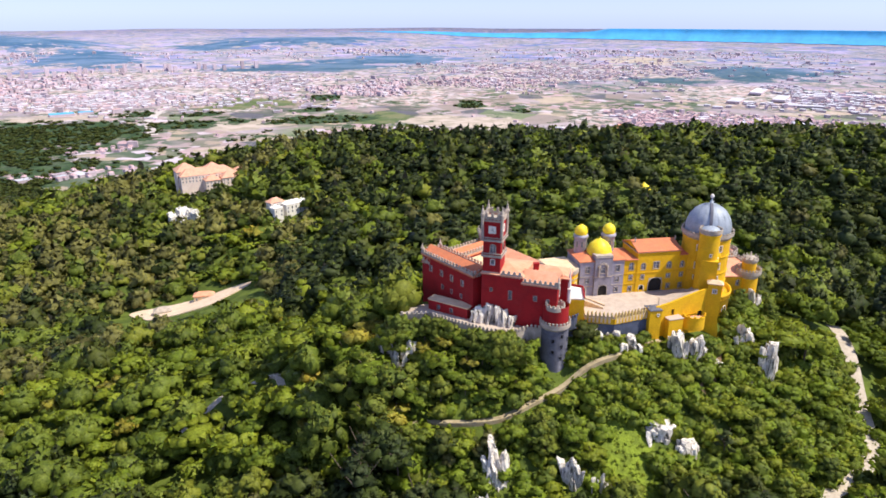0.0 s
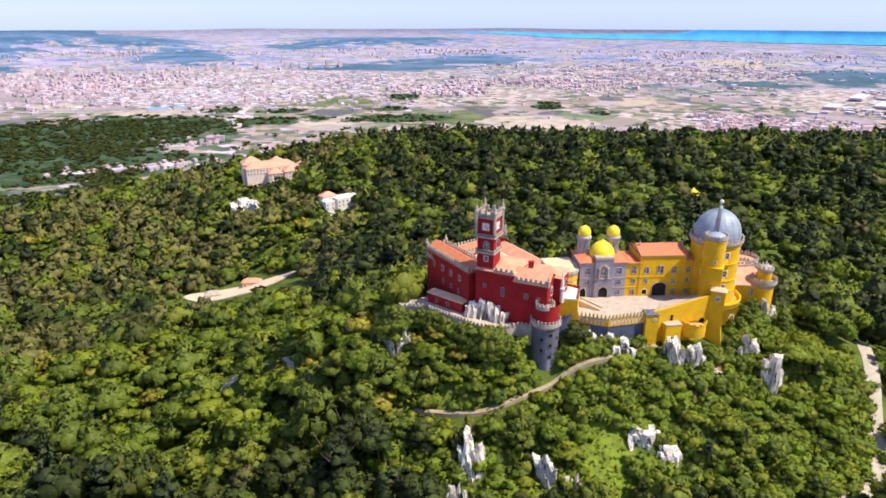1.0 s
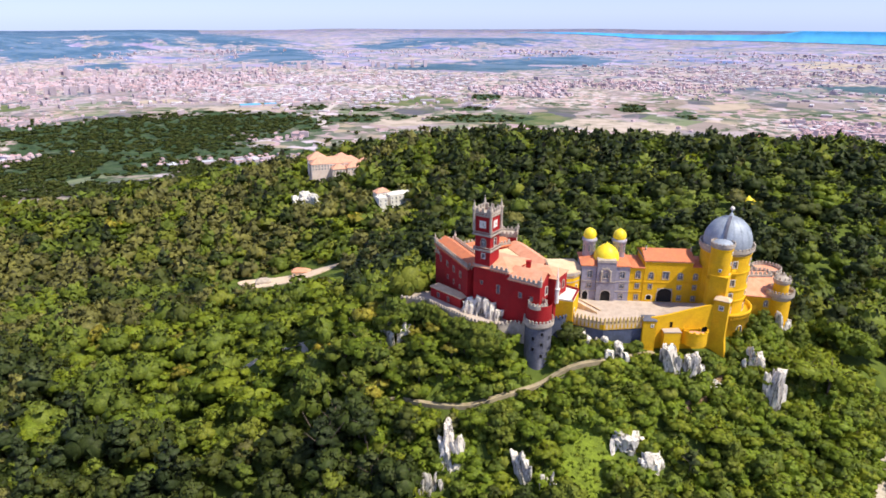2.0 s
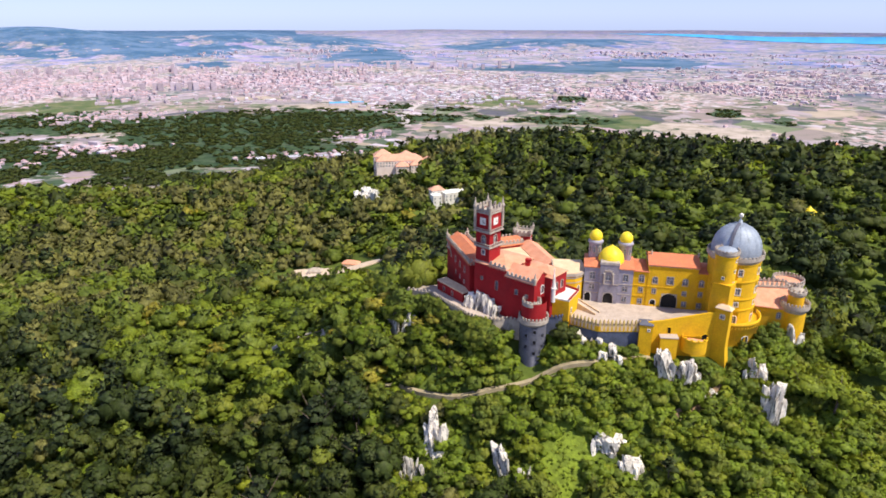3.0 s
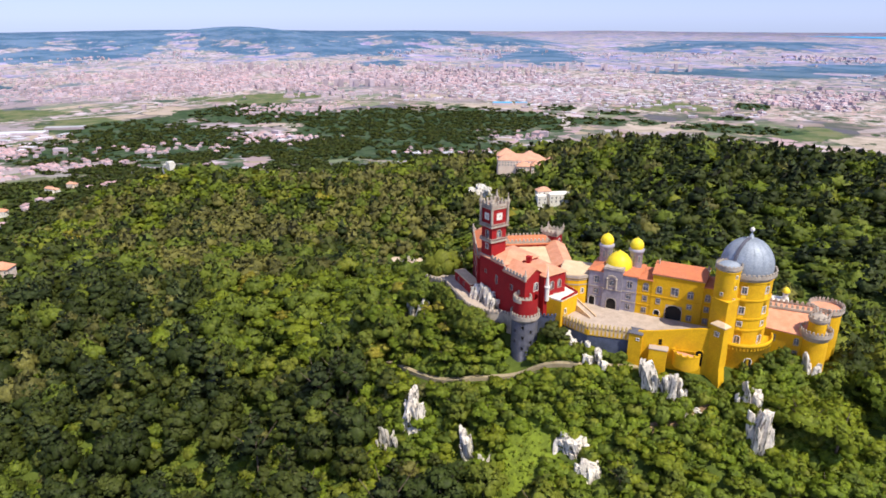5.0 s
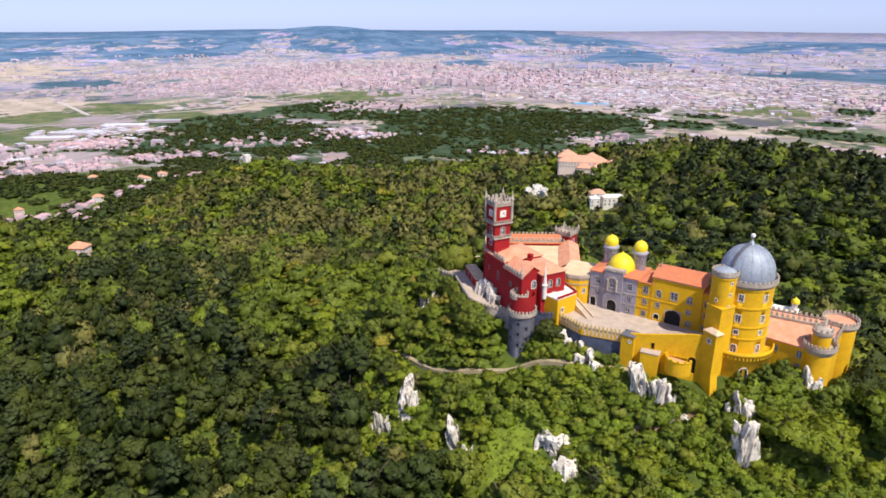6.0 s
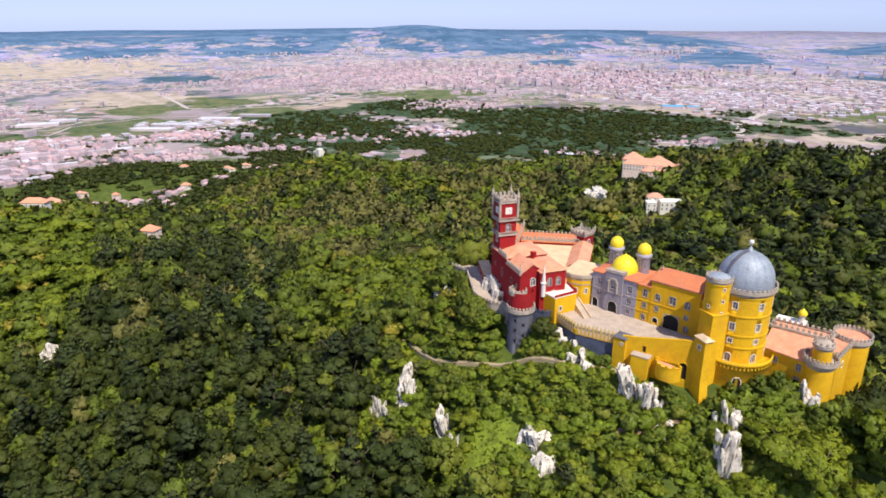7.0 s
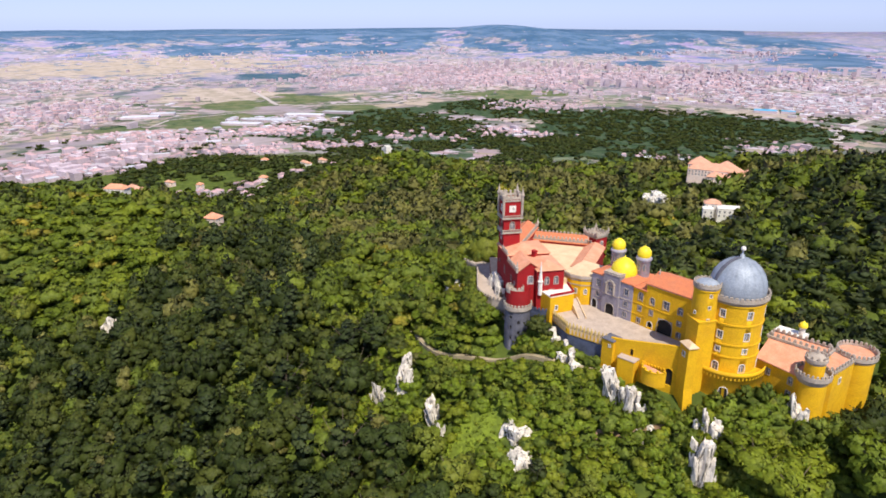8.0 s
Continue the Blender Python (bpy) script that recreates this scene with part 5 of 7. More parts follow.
def crown(kind, seed, leaves, cores=99):
    """Vertices, triangles, normals and tint of a crown about 1 wide each way from its axis and standing on z = 0:
    boughs, each a dim core with knots of leaf sprays all over its sunny side."""
    g = np.random.default_rng(seed)
    if kind == "round":
        spots = [(0, 0, 0.85, 0.46)] + [(0.58 * math.cos(a), 0.58 * math.sin(a), 0.42 + g.uniform(-0.15, 0.25), g.uniform(0.26, 0.42)) for a in np.linspace(0, 6.28, 7, endpoint=False) + g.uniform(0, 1)] + [(0.32 * math.cos(a), 0.32 * math.sin(a), 0.98 + g.uniform(-0.15, 0.25), g.uniform(0.22, 0.34)) for a in (g.uniform(0, 2), g.uniform(2, 4), g.uniform(4, 6))]
        flat = 0.9
    elif kind == "wide":
        spots = [(0, 0, 0.5, 0.46)] + [(g.uniform(0.35, 0.85) * math.cos(a), g.uniform(0.35, 0.85) * math.sin(a), 0.5 + g.uniform(-0.15, 0.28), g.uniform(0.2, 0.38)) for a in np.linspace(0, 6.28, 10, endpoint=False)]
        flat = 0.65
    elif kind == "pine":
        spots = [(g.uniform(0.25, 0.75) * (1.15 - 0.5 * z) * math.cos(a), g.uniform(0.25, 0.75) * (1.15 - 0.5 * z) * math.sin(a), z, g.uniform(0.26, 0.4) * (1.2 - 0.35 * z)) for a, z in zip(np.arange(12) * 2.4 + g.uniform(0, 1, 12), np.linspace(0.25, 1.45, 12))] + [(0, 0, 1.6, 0.22)]
        flat = 0.42
    elif kind == "spire":
        spots = [(0.1 * math.cos(a), 0.1 * math.sin(a), z, 0.5 * (1.08 - z / 3.0)) for a, z in zip(g.uniform(0, 6.28, 9), np.linspace(0.25, 2.8, 9))]
        flat = 0.9
    else:
        spots = [(g.uniform(-0.6, 0.6), g.uniform(-0.6, 0.6), 0.3 + g.uniform(0, 0.25), g.uniform(0.3, 0.5)) for _ in range(6)]
        flat = 0.75
    S = np.array(spots)
    vs, ts, ns, base = [], [], [], 0
    cv, ct = ICO[1]
    mid = np.array([0, 0, S[:, 2].mean() * 0.8])
    inner = spots if cores > 20 else [(*mid, 0.66)] + [(x, y, z, r * 1.15) for x, y, z, r in spots[1::max(1, len(spots) // cores)][:cores - 1]]
    for x, y, z, r in inner:
        vs.append(cv * (0.86 if cores > 20 else 0.95) * np.array([r, r, r * flat]) * g.uniform(0.7, 1.2, (len(cv), 1)) + np.array([x, y, z]))
        ts.append(ct + base)
        out = vs[-1] - mid
        ns.append(cv + out / np.linalg.norm(out, axis=1)[:, None])
        base += len(cv)
    # cores a touch darker: the crown's inner shade put into its tone
    tint = [np.full(base, -0.06)]
    k = leaves
    knots = 6
    up = g.normal(size=(len(S), knots, 3))
    up[..., 2] = np.abs(up[..., 2]) * 1.1 - 0.25
    up /= np.linalg.norm(up, axis=2)[..., None]
    share = S[:, 3] ** 2 / (S[:, 3] ** 2).sum()
    pick, which = g.choice(len(S), k, p=share), g.integers(0, knots, k)
    s, e = S[pick], up[pick, which]
    d = g.normal(size=(k, 3)) + 1.1 * e
    d[:, 2] += 0.25
    d /= np.linalg.norm(d, axis=1)[:, None]
    c = s[:, :3] + (e * s[:, 3:] * 0.68 + d * s[:, 3:] * g.uniform(0.3, 0.52, k)[:, None]) * np.array([1, 1, flat])
    size = (2.15 if k > 400 else 1.95 if k > 150 else 1.75 if k > 60 else 1.6) / math.sqrt(k) * g.uniform(0.55, 1.35, k)[:, None] * (0.75 if kind == "bush" else 1.0)
    tilt = d + 0.42 * g.normal(size=(k, 3))
    tilt /= np.linalg.norm(tilt, axis=1)[:, None]
    a = np.cross(tilt, g.normal(size=(k, 3)))
    a /= np.linalg.norm(a, axis=1)[:, None] + 1e-6
    b = np.cross(tilt, a)
    tri = np.stack([c - a * size - b * size * 0.6, c + a * size * g.uniform(0.4, 1.0, (k, 1)) - b * size * 0.6, c + b * size * 1.0 + a * size * g.uniform(-0.5, 0.5, (k, 1))], 1).reshape(-1, 3)
    vs.append(tri)
    ts.append(np.arange(3 * k).reshape(-1, 3) + base)
    out = c - mid
    soft_n = 0.9 * out / np.linalg.norm(out, axis=1)[:, None] + 0.6 * d + 0.45 * tilt
    ns.append(np.repeat(soft_n / np.linalg.norm(soft_n, axis=1)[:, None], 3, 0))
    knot_tint = g.uniform(-0.14, 0.14, (len(S), knots))[pick, which] + g.uniform(-0.1, 0.1, k)
    tint.append(np.repeat(knot_tint, 3))
    return np.concatenate(vs), np.concatenate(ts), np.concatenate(ns), np.concatenate(tint)


def trunk_shape(h, r, seed, limbs=4):
    bm = bmesh.new()
    g = random.Random(seed)
    def limb(p, q, r0, r1, k=6):
        d = (q - p)
        m = Matrix.Translation(p) @ d.to_track_quat("Z", "Y").to_matrix().to_4x4()
        lo = [bm.verts.new(m @ Vector((r0 * math.cos(6.2832 * i / k), r0 * math.sin(6.2832 * i / k), 0))) for i in range(k)]
        hi = [bm.verts.new(m @ Vector((r1 * math.cos(6.2832 * i / k), r1 * math.sin(6.2832 * i / k), d.length))) for i in range(k)]
        for i in range(k):
            bm.faces.new((lo[i], lo[(i + 1) % k], hi[(i + 1) % k], hi[i]))
    top = Vector((g.uniform(-0.3, 0.3), g.uniform(-0.3, 0.3), h))
    limb(Vector((0, 0, -1.5)), top, r, r * 0.55)
    for i in range(limbs):
        a = 6.2832 * i / limbs + g.uniform(0, 1)
        limb(top * g.uniform(0.6, 0.95), top + Vector((math.cos(a), math.sin(a), 0.7)) * h * 0.5, r * 0.45, r * 0.15, 5)
    return bm


def mesh_of(name, v, t, mat, tone=None, normals=None):
    me = bpy.data.meshes.new(name)
    me.vertices.add(len(v))
    me.vertices.foreach_set("co", np.ascontiguousarray(v, np.float32).ravel())
    me.loops.add(3 * len(t))
    me.loops.foreach_set("vertex_index", np.ascontiguousarray(t, np.int32).ravel())
    me.polygons.add(len(t))
    me.polygons.foreach_set("loop_start", np.arange(0, 3 * len(t), 3, dtype=np.int32))
    me.polygons.foreach_set("use_smooth", np.ones(len(t), bool))
    me.update(calc_edges=True)
    me.materials.append(mat)
    if tone is not None:
        a = me.attributes.new("tone", "FLOAT", "POINT")
        a.data.foreach_set("value", np.ascontiguousarray(tone, np.float32))
    if normals is not None:
        a = me.attributes.new("lie", "FLOAT_VECTOR", "POINT")
        a.data.foreach_set("vector", np.ascontiguousarray(normals, np.float32).ravel())
    return me


SPECIES = {   # shape, leaves, crown half-width, crown height, trunk height, words
    "holm": ("round", LEAF_DARK, 5.2, 5.0, 4.0, "dark evergreen oak on the slope"),
    "oak": ("round", LEAF_OAK, 5.0, 4.8, 4.5, "dense dark-green broadleaf tree on the slope"),
    "lime": ("wide", LEAF_LIME, 5.4, 4.6, 4.0, "bright yellow-green broadleaf tree on the slope"),
    "pine": ("pine", LEAF_PINE, 4.6, 4.4, 7.0, "dark-green pine with layered crown on the slope"),
    "spire": ("spire", LEAF_PINE, 4.6, 4.4, 1.5, "tall narrow dark conifer on the wooded hill"),
    "dry": ("round", LEAF_BROWN, 4.2, 4.4, 5.0, "olive-brown thinly leaved tree on the slope"),
    "wattle": ("wide", LEAF_YELLOW, 4.6, 4.2, 4.0, "broad tree in yellow-green leaf on the slope"),
    "copse": ("wide", LEAF_DARK, 9.0, 7.0, 1.0, "clump of dark-green trees below the hill"),
    "bush": ("bush", LEAF_OAK, 2.9, 2.7, 0.3, "low dark-green bush on the slope"),
    "shrub": ("bush", LEAF_LIME, 3.0, 2.6, 0.3, "low bright-green shrub on the slope"),
}


# Bare ground, buildings, ways and rock where no tree stands: (x, y, half-width, half-depth)
OPEN = [(72, 201, 38, 14), (28, 204, 20, 15), (44, 186, 12, 8), (16, 196, 13, 4), (78, 187, 18, 5), (120, 210, 15, 13), (104, 193, 10, 6), (133, 224, 9, 15), (48, 215, 14, 16)]
WAYS = [[(88, 184.6), (81.3, 181.6), (69.8, 176.6), (56.5, 173.4), (47, 168), (32, 161), (20, 162), (3.7, 167)],
        [(97, 170), (102, 173.5), (107, 179), (110.5, 184.5)],
        [(-98, 178), (-97, 195), (-90, 203), (-85, 206), (-78, 206), (-70, 213), (-64, 221), (-51, 219), (-43, 217), (-39, 203)],
        [(114, 131), (120, 138), (131, 142), (145, 153), (154, 164), (163, 185), (170, 200), (180, 225)]]


def clear_of_ways(x, y, d):
    best = 1e9
    for line in WAYS:
        for (ax, ay), (bx, by) in zip(line, line[1:]):
            t = max(0, min(1, ((x - ax) * (bx - ax) + (y - ay) * (by - ay)) / ((bx - ax) ** 2 + (by - ay) ** 2)))
            best = min(best, math.hypot(x - ax - t * (bx - ax), y - ay - t * (by - ay)))
    return best > d


OUTCROPS = [   # x, y, width, height, blocks, seed, words, spread, tallness
    (95, 180.5, 9, 12.5, 11, 3, "tall weathered granite spire below the ochre wall", 0.9, 1.0),
    (100.5, 182.3, 7, 8.5, 8, 4, "weathered granite block below the ochre wall", 1.0, 1.0),
    (79, 157, 13, 7, 5, 5, "broad pale granite boulder in a green glade", 0.8, 0.8),
    (87, 152, 11, 6.5, 5, 25, "broad pale granite boulder in a green glade", 0.8, 0.8),
    (28, 147, 8.5, 16, 9, 6, "tall pale granite slab among trees", 0.8, 1.0),
    (23, 141, 7, 10, 4, 7, "pale granite block among trees", 0.9, 1.0),
    (50, 146, 6.5, 13, 7, 8, "pale granite spire among bushes", 0.8, 1.0),
    (57, 144, 4, 7, 5, 9, "small pale granite block among bushes", 1.2, 1.0),
    (124.5, 179.5, 8, 19, 9, 10, "tall pale granite pinnacle on the steep slope", 0.8, 1.0),
    (119, 189.5, 7.5, 10, 12, 11, "granite block below the drum tower", 1.0, 1.0),
    (132.5, 208.3, 7, 9, 8, 12, "granite block under the round turret", 0.8, 1.0),
    (76, 181.5, 9, 5.5, 6, 13, "pale granite block below the terrace", 1.3, 1.0),
    (66, 183, 7, 5.0, 4, 14, "pale granite block below the terrace", 1.2, 1.0),
    (1, 187, 11, 13, 5, 15, "granite outcrop under the end of the wall walk", 0.9, 1.0),
    (108, 180, 8, 2.5, 7, 16, "low broken granite on the bare slope", 1.6, 1.0),
    (-181, 565, 22, 15, 9, 17, "white crag standing out of the woods", 1.2, 1.0),
    (-208, 85, 13, 12, 6, 18, "pale granite outcrop among trees", 1.2, 1.0),
]
HOUSES = [(-1087, 368, 0.5), (-1205, 190, 0.2), (-938, 355, 0.9), (-1128, 647, 0.4), (-1247, 560, 0.7), (-1104, 597, 0.1), (-335, 186, 0.6), (-507, 157, 0.3), (-491, 139, 0.8), (-1152, 325, 0.4), (-1010, 470, 0.6), (-980, 250, 0.3)]
GLADES = [(x - 3, y, 13, 13) for x, y, _ in HOUSES] + [(x, y - 1.5, w * 0.6, w * 0.7) for x, y, w, *_ in OUTCROPS] + [(111, 181, 7, 5), (46, 160, 12, 2.5), (49.5, 173.5, 4.5, 7), (67, 149, 9.5, 14), (-131, 377, 50, 48), (-98, 342, 30, 26), (-83, 519, 17, 16), (-180, 658, 30, 26)]


def may_stand(x, y, r):
    for cx, cy, hx, hy in OPEN:
        if abs(x - cx) < hx + r * 0.4 and abs(y - cy) < hy + r * 0.4:
            return False
    for cx, cy, hx, hy in GLADES:
        if ((x - cx) / hx) ** 2 + ((y - cy) / hy) ** 2 < 1:
            return False
    return clear_of_ways(x, y, r * 0.55 + 1.2)


# Low growth in front of the walls: (x0, x1, y0, y1, height that no crown passes)
LOW = [(-8, 50, 170, 193, -4.4), (50, 62, 168, 184, -7.5), (60, 92, 170, 188, -7.0), (88, 130, 178, 202, -10.5), (126, 150, 198, 222, -10.0), (0, 60, 160, 171, -12.0)]


def top_limit(x, y):
    """The largest size of tree that keeps the walls in view."""
    best = 9.0
    for x0, x1, y0, y1, top in LOW:
        if x0 < x < x1 and y0 < y < y1:
            best = min(best, (top - ground_z(x, y)) / 10.0)
    return best


def pick_species(x, y):
    """Which tree grows here: stands of one kind shade into the next."""
    a = noise.noise(Vector((x / 75, y / 75, 3.3)))
    b = noise.noise(Vector((x / 30, y / 30, 9.1)))
    c = random.random()
    v = a + 0.6 * b
    # dark kinds stand in for slopes in shade, bright kinds for sunlit ones
    shade = 1.6 * math.exp(-(((x + 65) / 130) ** 2 + ((y - 74) / 66) ** 2)) + 0.9 * math.exp(-(((x + 15) / 50) ** 2 + ((y - 128) / 24) ** 2)) + 0.75 * math.exp(-(((x + 225) / 85) ** 2 + ((y - 195) / 60) ** 2))
    sunny = 1.0 * math.exp(-(((x + 80) / 62) ** 2 + ((y - 242) / 58) ** 2)) + 1.6 * math.exp(-(((x - 142) / 55) ** 2 + ((y - 180) / 50) ** 2)) + 1.2 * math.exp(-(((x - 75) / 40) ** 2 + ((y - 265) / 24) ** 2))
    sunny += 0.8 * math.exp(-(((x + 30) / 55) ** 2 + ((y - 195) / 35) ** 2)) + 0.6 * math.exp(-(((x - 150) / 60) ** 2 + ((y - 300) / 50) ** 2))
    sunny += 1.7 * math.exp(-(((x + 370) / 110) ** 2 + ((y - 95) / 75) ** 2))
    sunny += 0.8 * math.exp(-(((x + 30) / 60) ** 2 + ((y - 255) / 60) ** 2))
    parched = math.exp(-(((x + 270) / 170) ** 2 + ((y - 420) / 150) ** 2))
    bank = math.exp(-(((x - 80) / 66) ** 2 + ((y - 158) / 34) ** 2))
    v += 0.55 * sunny + 0.38 * bank - 0.7 * shade
    if y > 270 and x < 60:
        v += 0.06
    if shade > 0.4 and c < (0.94 if shade > 0.8 else 0.84):
        return "holm" if c < 0.55 else "dry" if c < 0.6 else "pine"
    if y > 290 and x > -60 and c < 0.5 + 0.3 * a:
        return "pine" if c < 0.3 else "holm"
    if x > 145 and y > 225 and c < (0.5 if x > 178 else 0.15):
        return "spire"
    if y > 250 and x < -60 and noise.noise(Vector((x / 80, y / 80, 6.0))) + 0.5 * parched > 0.08 and c < 0.75:
        return "dry"
    if v > 0.24:
        return "wattle" if c < 0.07 and x < 40 else "lime" if c < 0.75 else "oak"
    if v < -0.26:
        return "holm" if c < 0.65 else "pine" if c < 0.85 else "oak"
    return "oak" if c < 0.56 else "lime" if c < 0.76 else "holm" if c < 0.88 else "dry" if c < 0.94 else "pine"


places = []                                   # x, y, species, size, turn



def grow(x0, x1, y0, y1, pitch, inside):
    for y in np.arange(y0, y1, pitch * 0.87):
        for x in np.arange(x0, x1, pitch):
            px, py = x + random.uniform(-0.45, 0.45) * pitch, y + random.uniform(-0.45, 0.45) * pitch
            if not inside(px, py):
                continue
            kind = pick_species(px, py)
            size = 0.6 + 1.3 * random.random() ** 1.7
            size = min(size, top_limit(px, py))
            if 8 < px < 140 and 136 < py < 184:
                size = min(size, random.uniform(0.5, 1.0))
            if size < 0.3:
                continue
            if may_stand(px, py, 4.5 * size):
                places.append((px, py, kind, size, random.uniform(0, 6.28)))


def wooded_here(x, y):
    """The wooded flank of the hill, which thins out towards the plain."""
    if y < 1.12 * x - 70 or y < 92 + min(0, x - 20) * 0.8:
        return False
    z = ground_z(x, y)
    return z > -255 and random.random() < (z + 330) / 110


def under_the_flight(x, y):
    return y < 1.12 * x - 70 or y < 92 + min(0, x - 20) * 0.8


NEAR = (-20, 175, 108, 196)
grow(-200, 330, -130, 230, 12.5, under_the_flight)
grow(-330, 320, -120, 300, 8.6, wooded_here)
grow(-6, 52, 156, 192, 4.8, lambda x, y: y < float(np.interp(x, (2, 12, 20, 29, 34, 41, 45, 52), (191, 191.5, 185.5, 178.5, 176.5, 177, 169, 165))))
grow(-760, 760, 300, 960, 10.4, wooded_here)
grow(-760, -330, -160, 300, 10.4, wooded_here)
for i in range(9000):                        # copses on the lower slopes and round the villages
    px, py = (random.uniform(-1500, -300), random.uniform(-200, 1700)) if i < 7500 else (random.uniform(-2300, -300), random.uniform(-150, 2500))
    far_down = ground_z(px, py) < -248
    if (px > -760 and py < 960) or noise.noise(Vector((px / 190, py / 190, 2.0))) < (0.05 if far_down else -0.5) or math.hypot(px, py) > 2700 or not may_stand(px, py, 6.0) or (zone(VILLAGES, px - BOWL_X, py - BOWL_Y) > 0.5 and random.random() < 0.75):
        continue
    places.append((px, py, "copse", random.uniform(0.6, 1.3), random.uniform(0, 6.28)))

for az, D, wide, deep in WOODS_NEAR:             # the woods at the hill's foot
    s, c = math.sin(radians(az)), math.cos(radians(az))
    for _ in range(int(wide * deep / 260)):
        a, q = random.uniform(0, 6.2832), math.sqrt(random.random()) * 1.08
        u, v = q * wide * math.cos(a), q * deep * math.sin(a)
        if noise.noise(Vector((u / 90, v / 90, az))) < -0.25:
            continue
        px, py, k = plain_at(D * s + u * c + v * s, D * c - u * s + v * c)
        if zone(VILLAGES, px - BOWL_X, py - BOWL_Y) > 0.5 and random.random() < 0.85:
            continue
        if px < -760 or py > 960:
            places.append((px, py, "copse", random.uniform(0.7, 1.25) * k, random.uniform(0, 6.28)))
for _ in range(1100):                         # undergrowth in the gaps of the western slope
    px, py = random.uniform(-230, 20), random.uniform(60, 235)
    if may_stand(px, py, 1.5):
        places.append((px, py, "bush" if random.random() < 0.75 else "shrub", random.uniform(0.9, 1.9), random.uniform(0, 6.28)))
for _ in range(2300):                         # scrub that fills the palace slope
    px, py = random.uniform(-25, 165), random.uniform(112, 200)
    lawn = ((px - 67) / 6.5) ** 2 + ((py - 150) / 11) ** 2 < 1
    near_rock = any((px - x) ** 2 + (py - y + 1) ** 2 < (w * 0.26) ** 2 for x, y, w, *_ in OUTCROPS)
    if clear_of_ways(px, py, 1.6) and not any(abs(px - cx) < hx + 0.6 and abs(py - cy) < hy + 0.6 for cx, cy, hx, hy in OPEN) and not near_rock and not lawn and math.hypot((px - 51) / 4.2, (py - 175) / 5.5) > 1:
        places.append((px, py, "shrub" if random.random() < 0.6 else "bush", min(random.uniform(0.7, 1.6), max(0.35, top_limit(px, py) * 2.6)), random.uniform(0, 6.28)))
for _ in range(420):                          # thicket between the footpath and the terrace walls
    px, py = random.uniform(47, 90), random.uniform(166, 187)
    foot = float(np.interp(px, (47, 54, 60, 71, 84, 90), (177, 181, 185, 182.2, 185.5, 183.5)))
    if py < foot and clear_of_ways(px, py, 1.7) and math.hypot((px - 51) / 4.2, (py - 175) / 5.5) > 1:
        places.append((px, py, "shrub" if random.random() < 0.5 else "bush", random.uniform(0.5, 1.1), random.uniform(0, 6.28)))


for _ in range(260):                          # tufts and low scrub in the glade
    px, py = random.gauss(67, 4.5), random.gauss(150, 7.5)
    places.append((px, py, "shrub", random.uniform(0.1, 0.3), random.uniform(0, 6.28)))


def under_walls(x, y):
    """Free ground at the foot of the yellow quarter."""
    if 84 < x < 106 and y > 184.2 + 0.29 * (x - 86.5) or 105 < x < 113.5 and y > 188.0:
        return False
    for cx, cy, r in ((100.6, 188.6, 5.3), (111.2, 207.2, 11.4), (132.6, 213.5, 5.0), (134.0, 235.2, 6.2)):
        if math.hypot(x - cx, y - cy) < r:
            return False
    return not (116 < x < 136 and 210.6 < y < 236) and not (100 < x < 120 and y > 198)


for _ in range(900):
    px, py = random.uniform(84, 152), random.uniform(174, 226)
    near_rock = any((px - x) ** 2 + (py - y + 1) ** 2 < (w * 0.24) ** 2 for x, y, w, *_ in OUTCROPS)
    if under_walls(px, py) and not near_rock and clear_of_ways(px, py, 1.6):
        places.append((px, py, "shrub" if random.random() < 0.6 else "bush", random.uniform(0.6, 1.35), random.uniform(0, 6.28)))
for px, py, size in ((60.6, 180.4, 0.85), (63.4, 181.0, 0.7), (121.5, 200.5, 0.55), (125.5, 204.5, 0.6), (139, 207, 0.7), (142, 220, 1.05), (145, 227, 1.2), (140, 214, 0.75), (143, 234, 1.15), (137, 204, 0.6), (116, 196.5, 0.35), (119.5, 198.5, 0.4), (102.6, 185.2, 0.5), (104.8, 186.6, 0.42), (99.4, 184.4, 0.42), (106.6, 187.2, 0.36), (112.6, 187.0, 0.45), (115.0, 190.5, 0.4), (105.5, 183.5, 0.5), (108.5, 185, 0.45)):
    places.append((px, py, "holm" if px < 65 or px > 141 else "oak", size, random.uniform(0, 6.28)))
wall_foot = ((-1, 190.5), (2.5, 191.5), (12, 191), (20, 184.8), (29, 177.4), (34, 175.4), (36, 175.5), (39.0, 176.0))
for (ax, ay), (bx, by) in zip(wall_foot, wall_foot[1:]):
    for i in range(4):
        px, py = ax + (bx - ax) * (i + 0.5) / 4 + random.uniform(-0.5, 0.5), ay + (by - ay) * (i + 0.5) / 4 + random.uniform(-0.9, 0.2)
        places.append((px, py, random.choice(("oak", "oak", "lime")), (random.uniform(-3.6, -2.5) - ground_z(px, py)) / 9.6, random.uniform(0, 6.28)))
near = [p for p in places if p[2] not in ("shrub", "bush") and NEAR[0] < p[0] < NEAR[1] and NEAR[2] < p[1] < NEAR[3]]
near.sort(key=lambda p: abs(p[0] - 80) * 0.6 + abs(p[1] - 150))
chosen = {id(p) for p in near[:300]}
models = {}
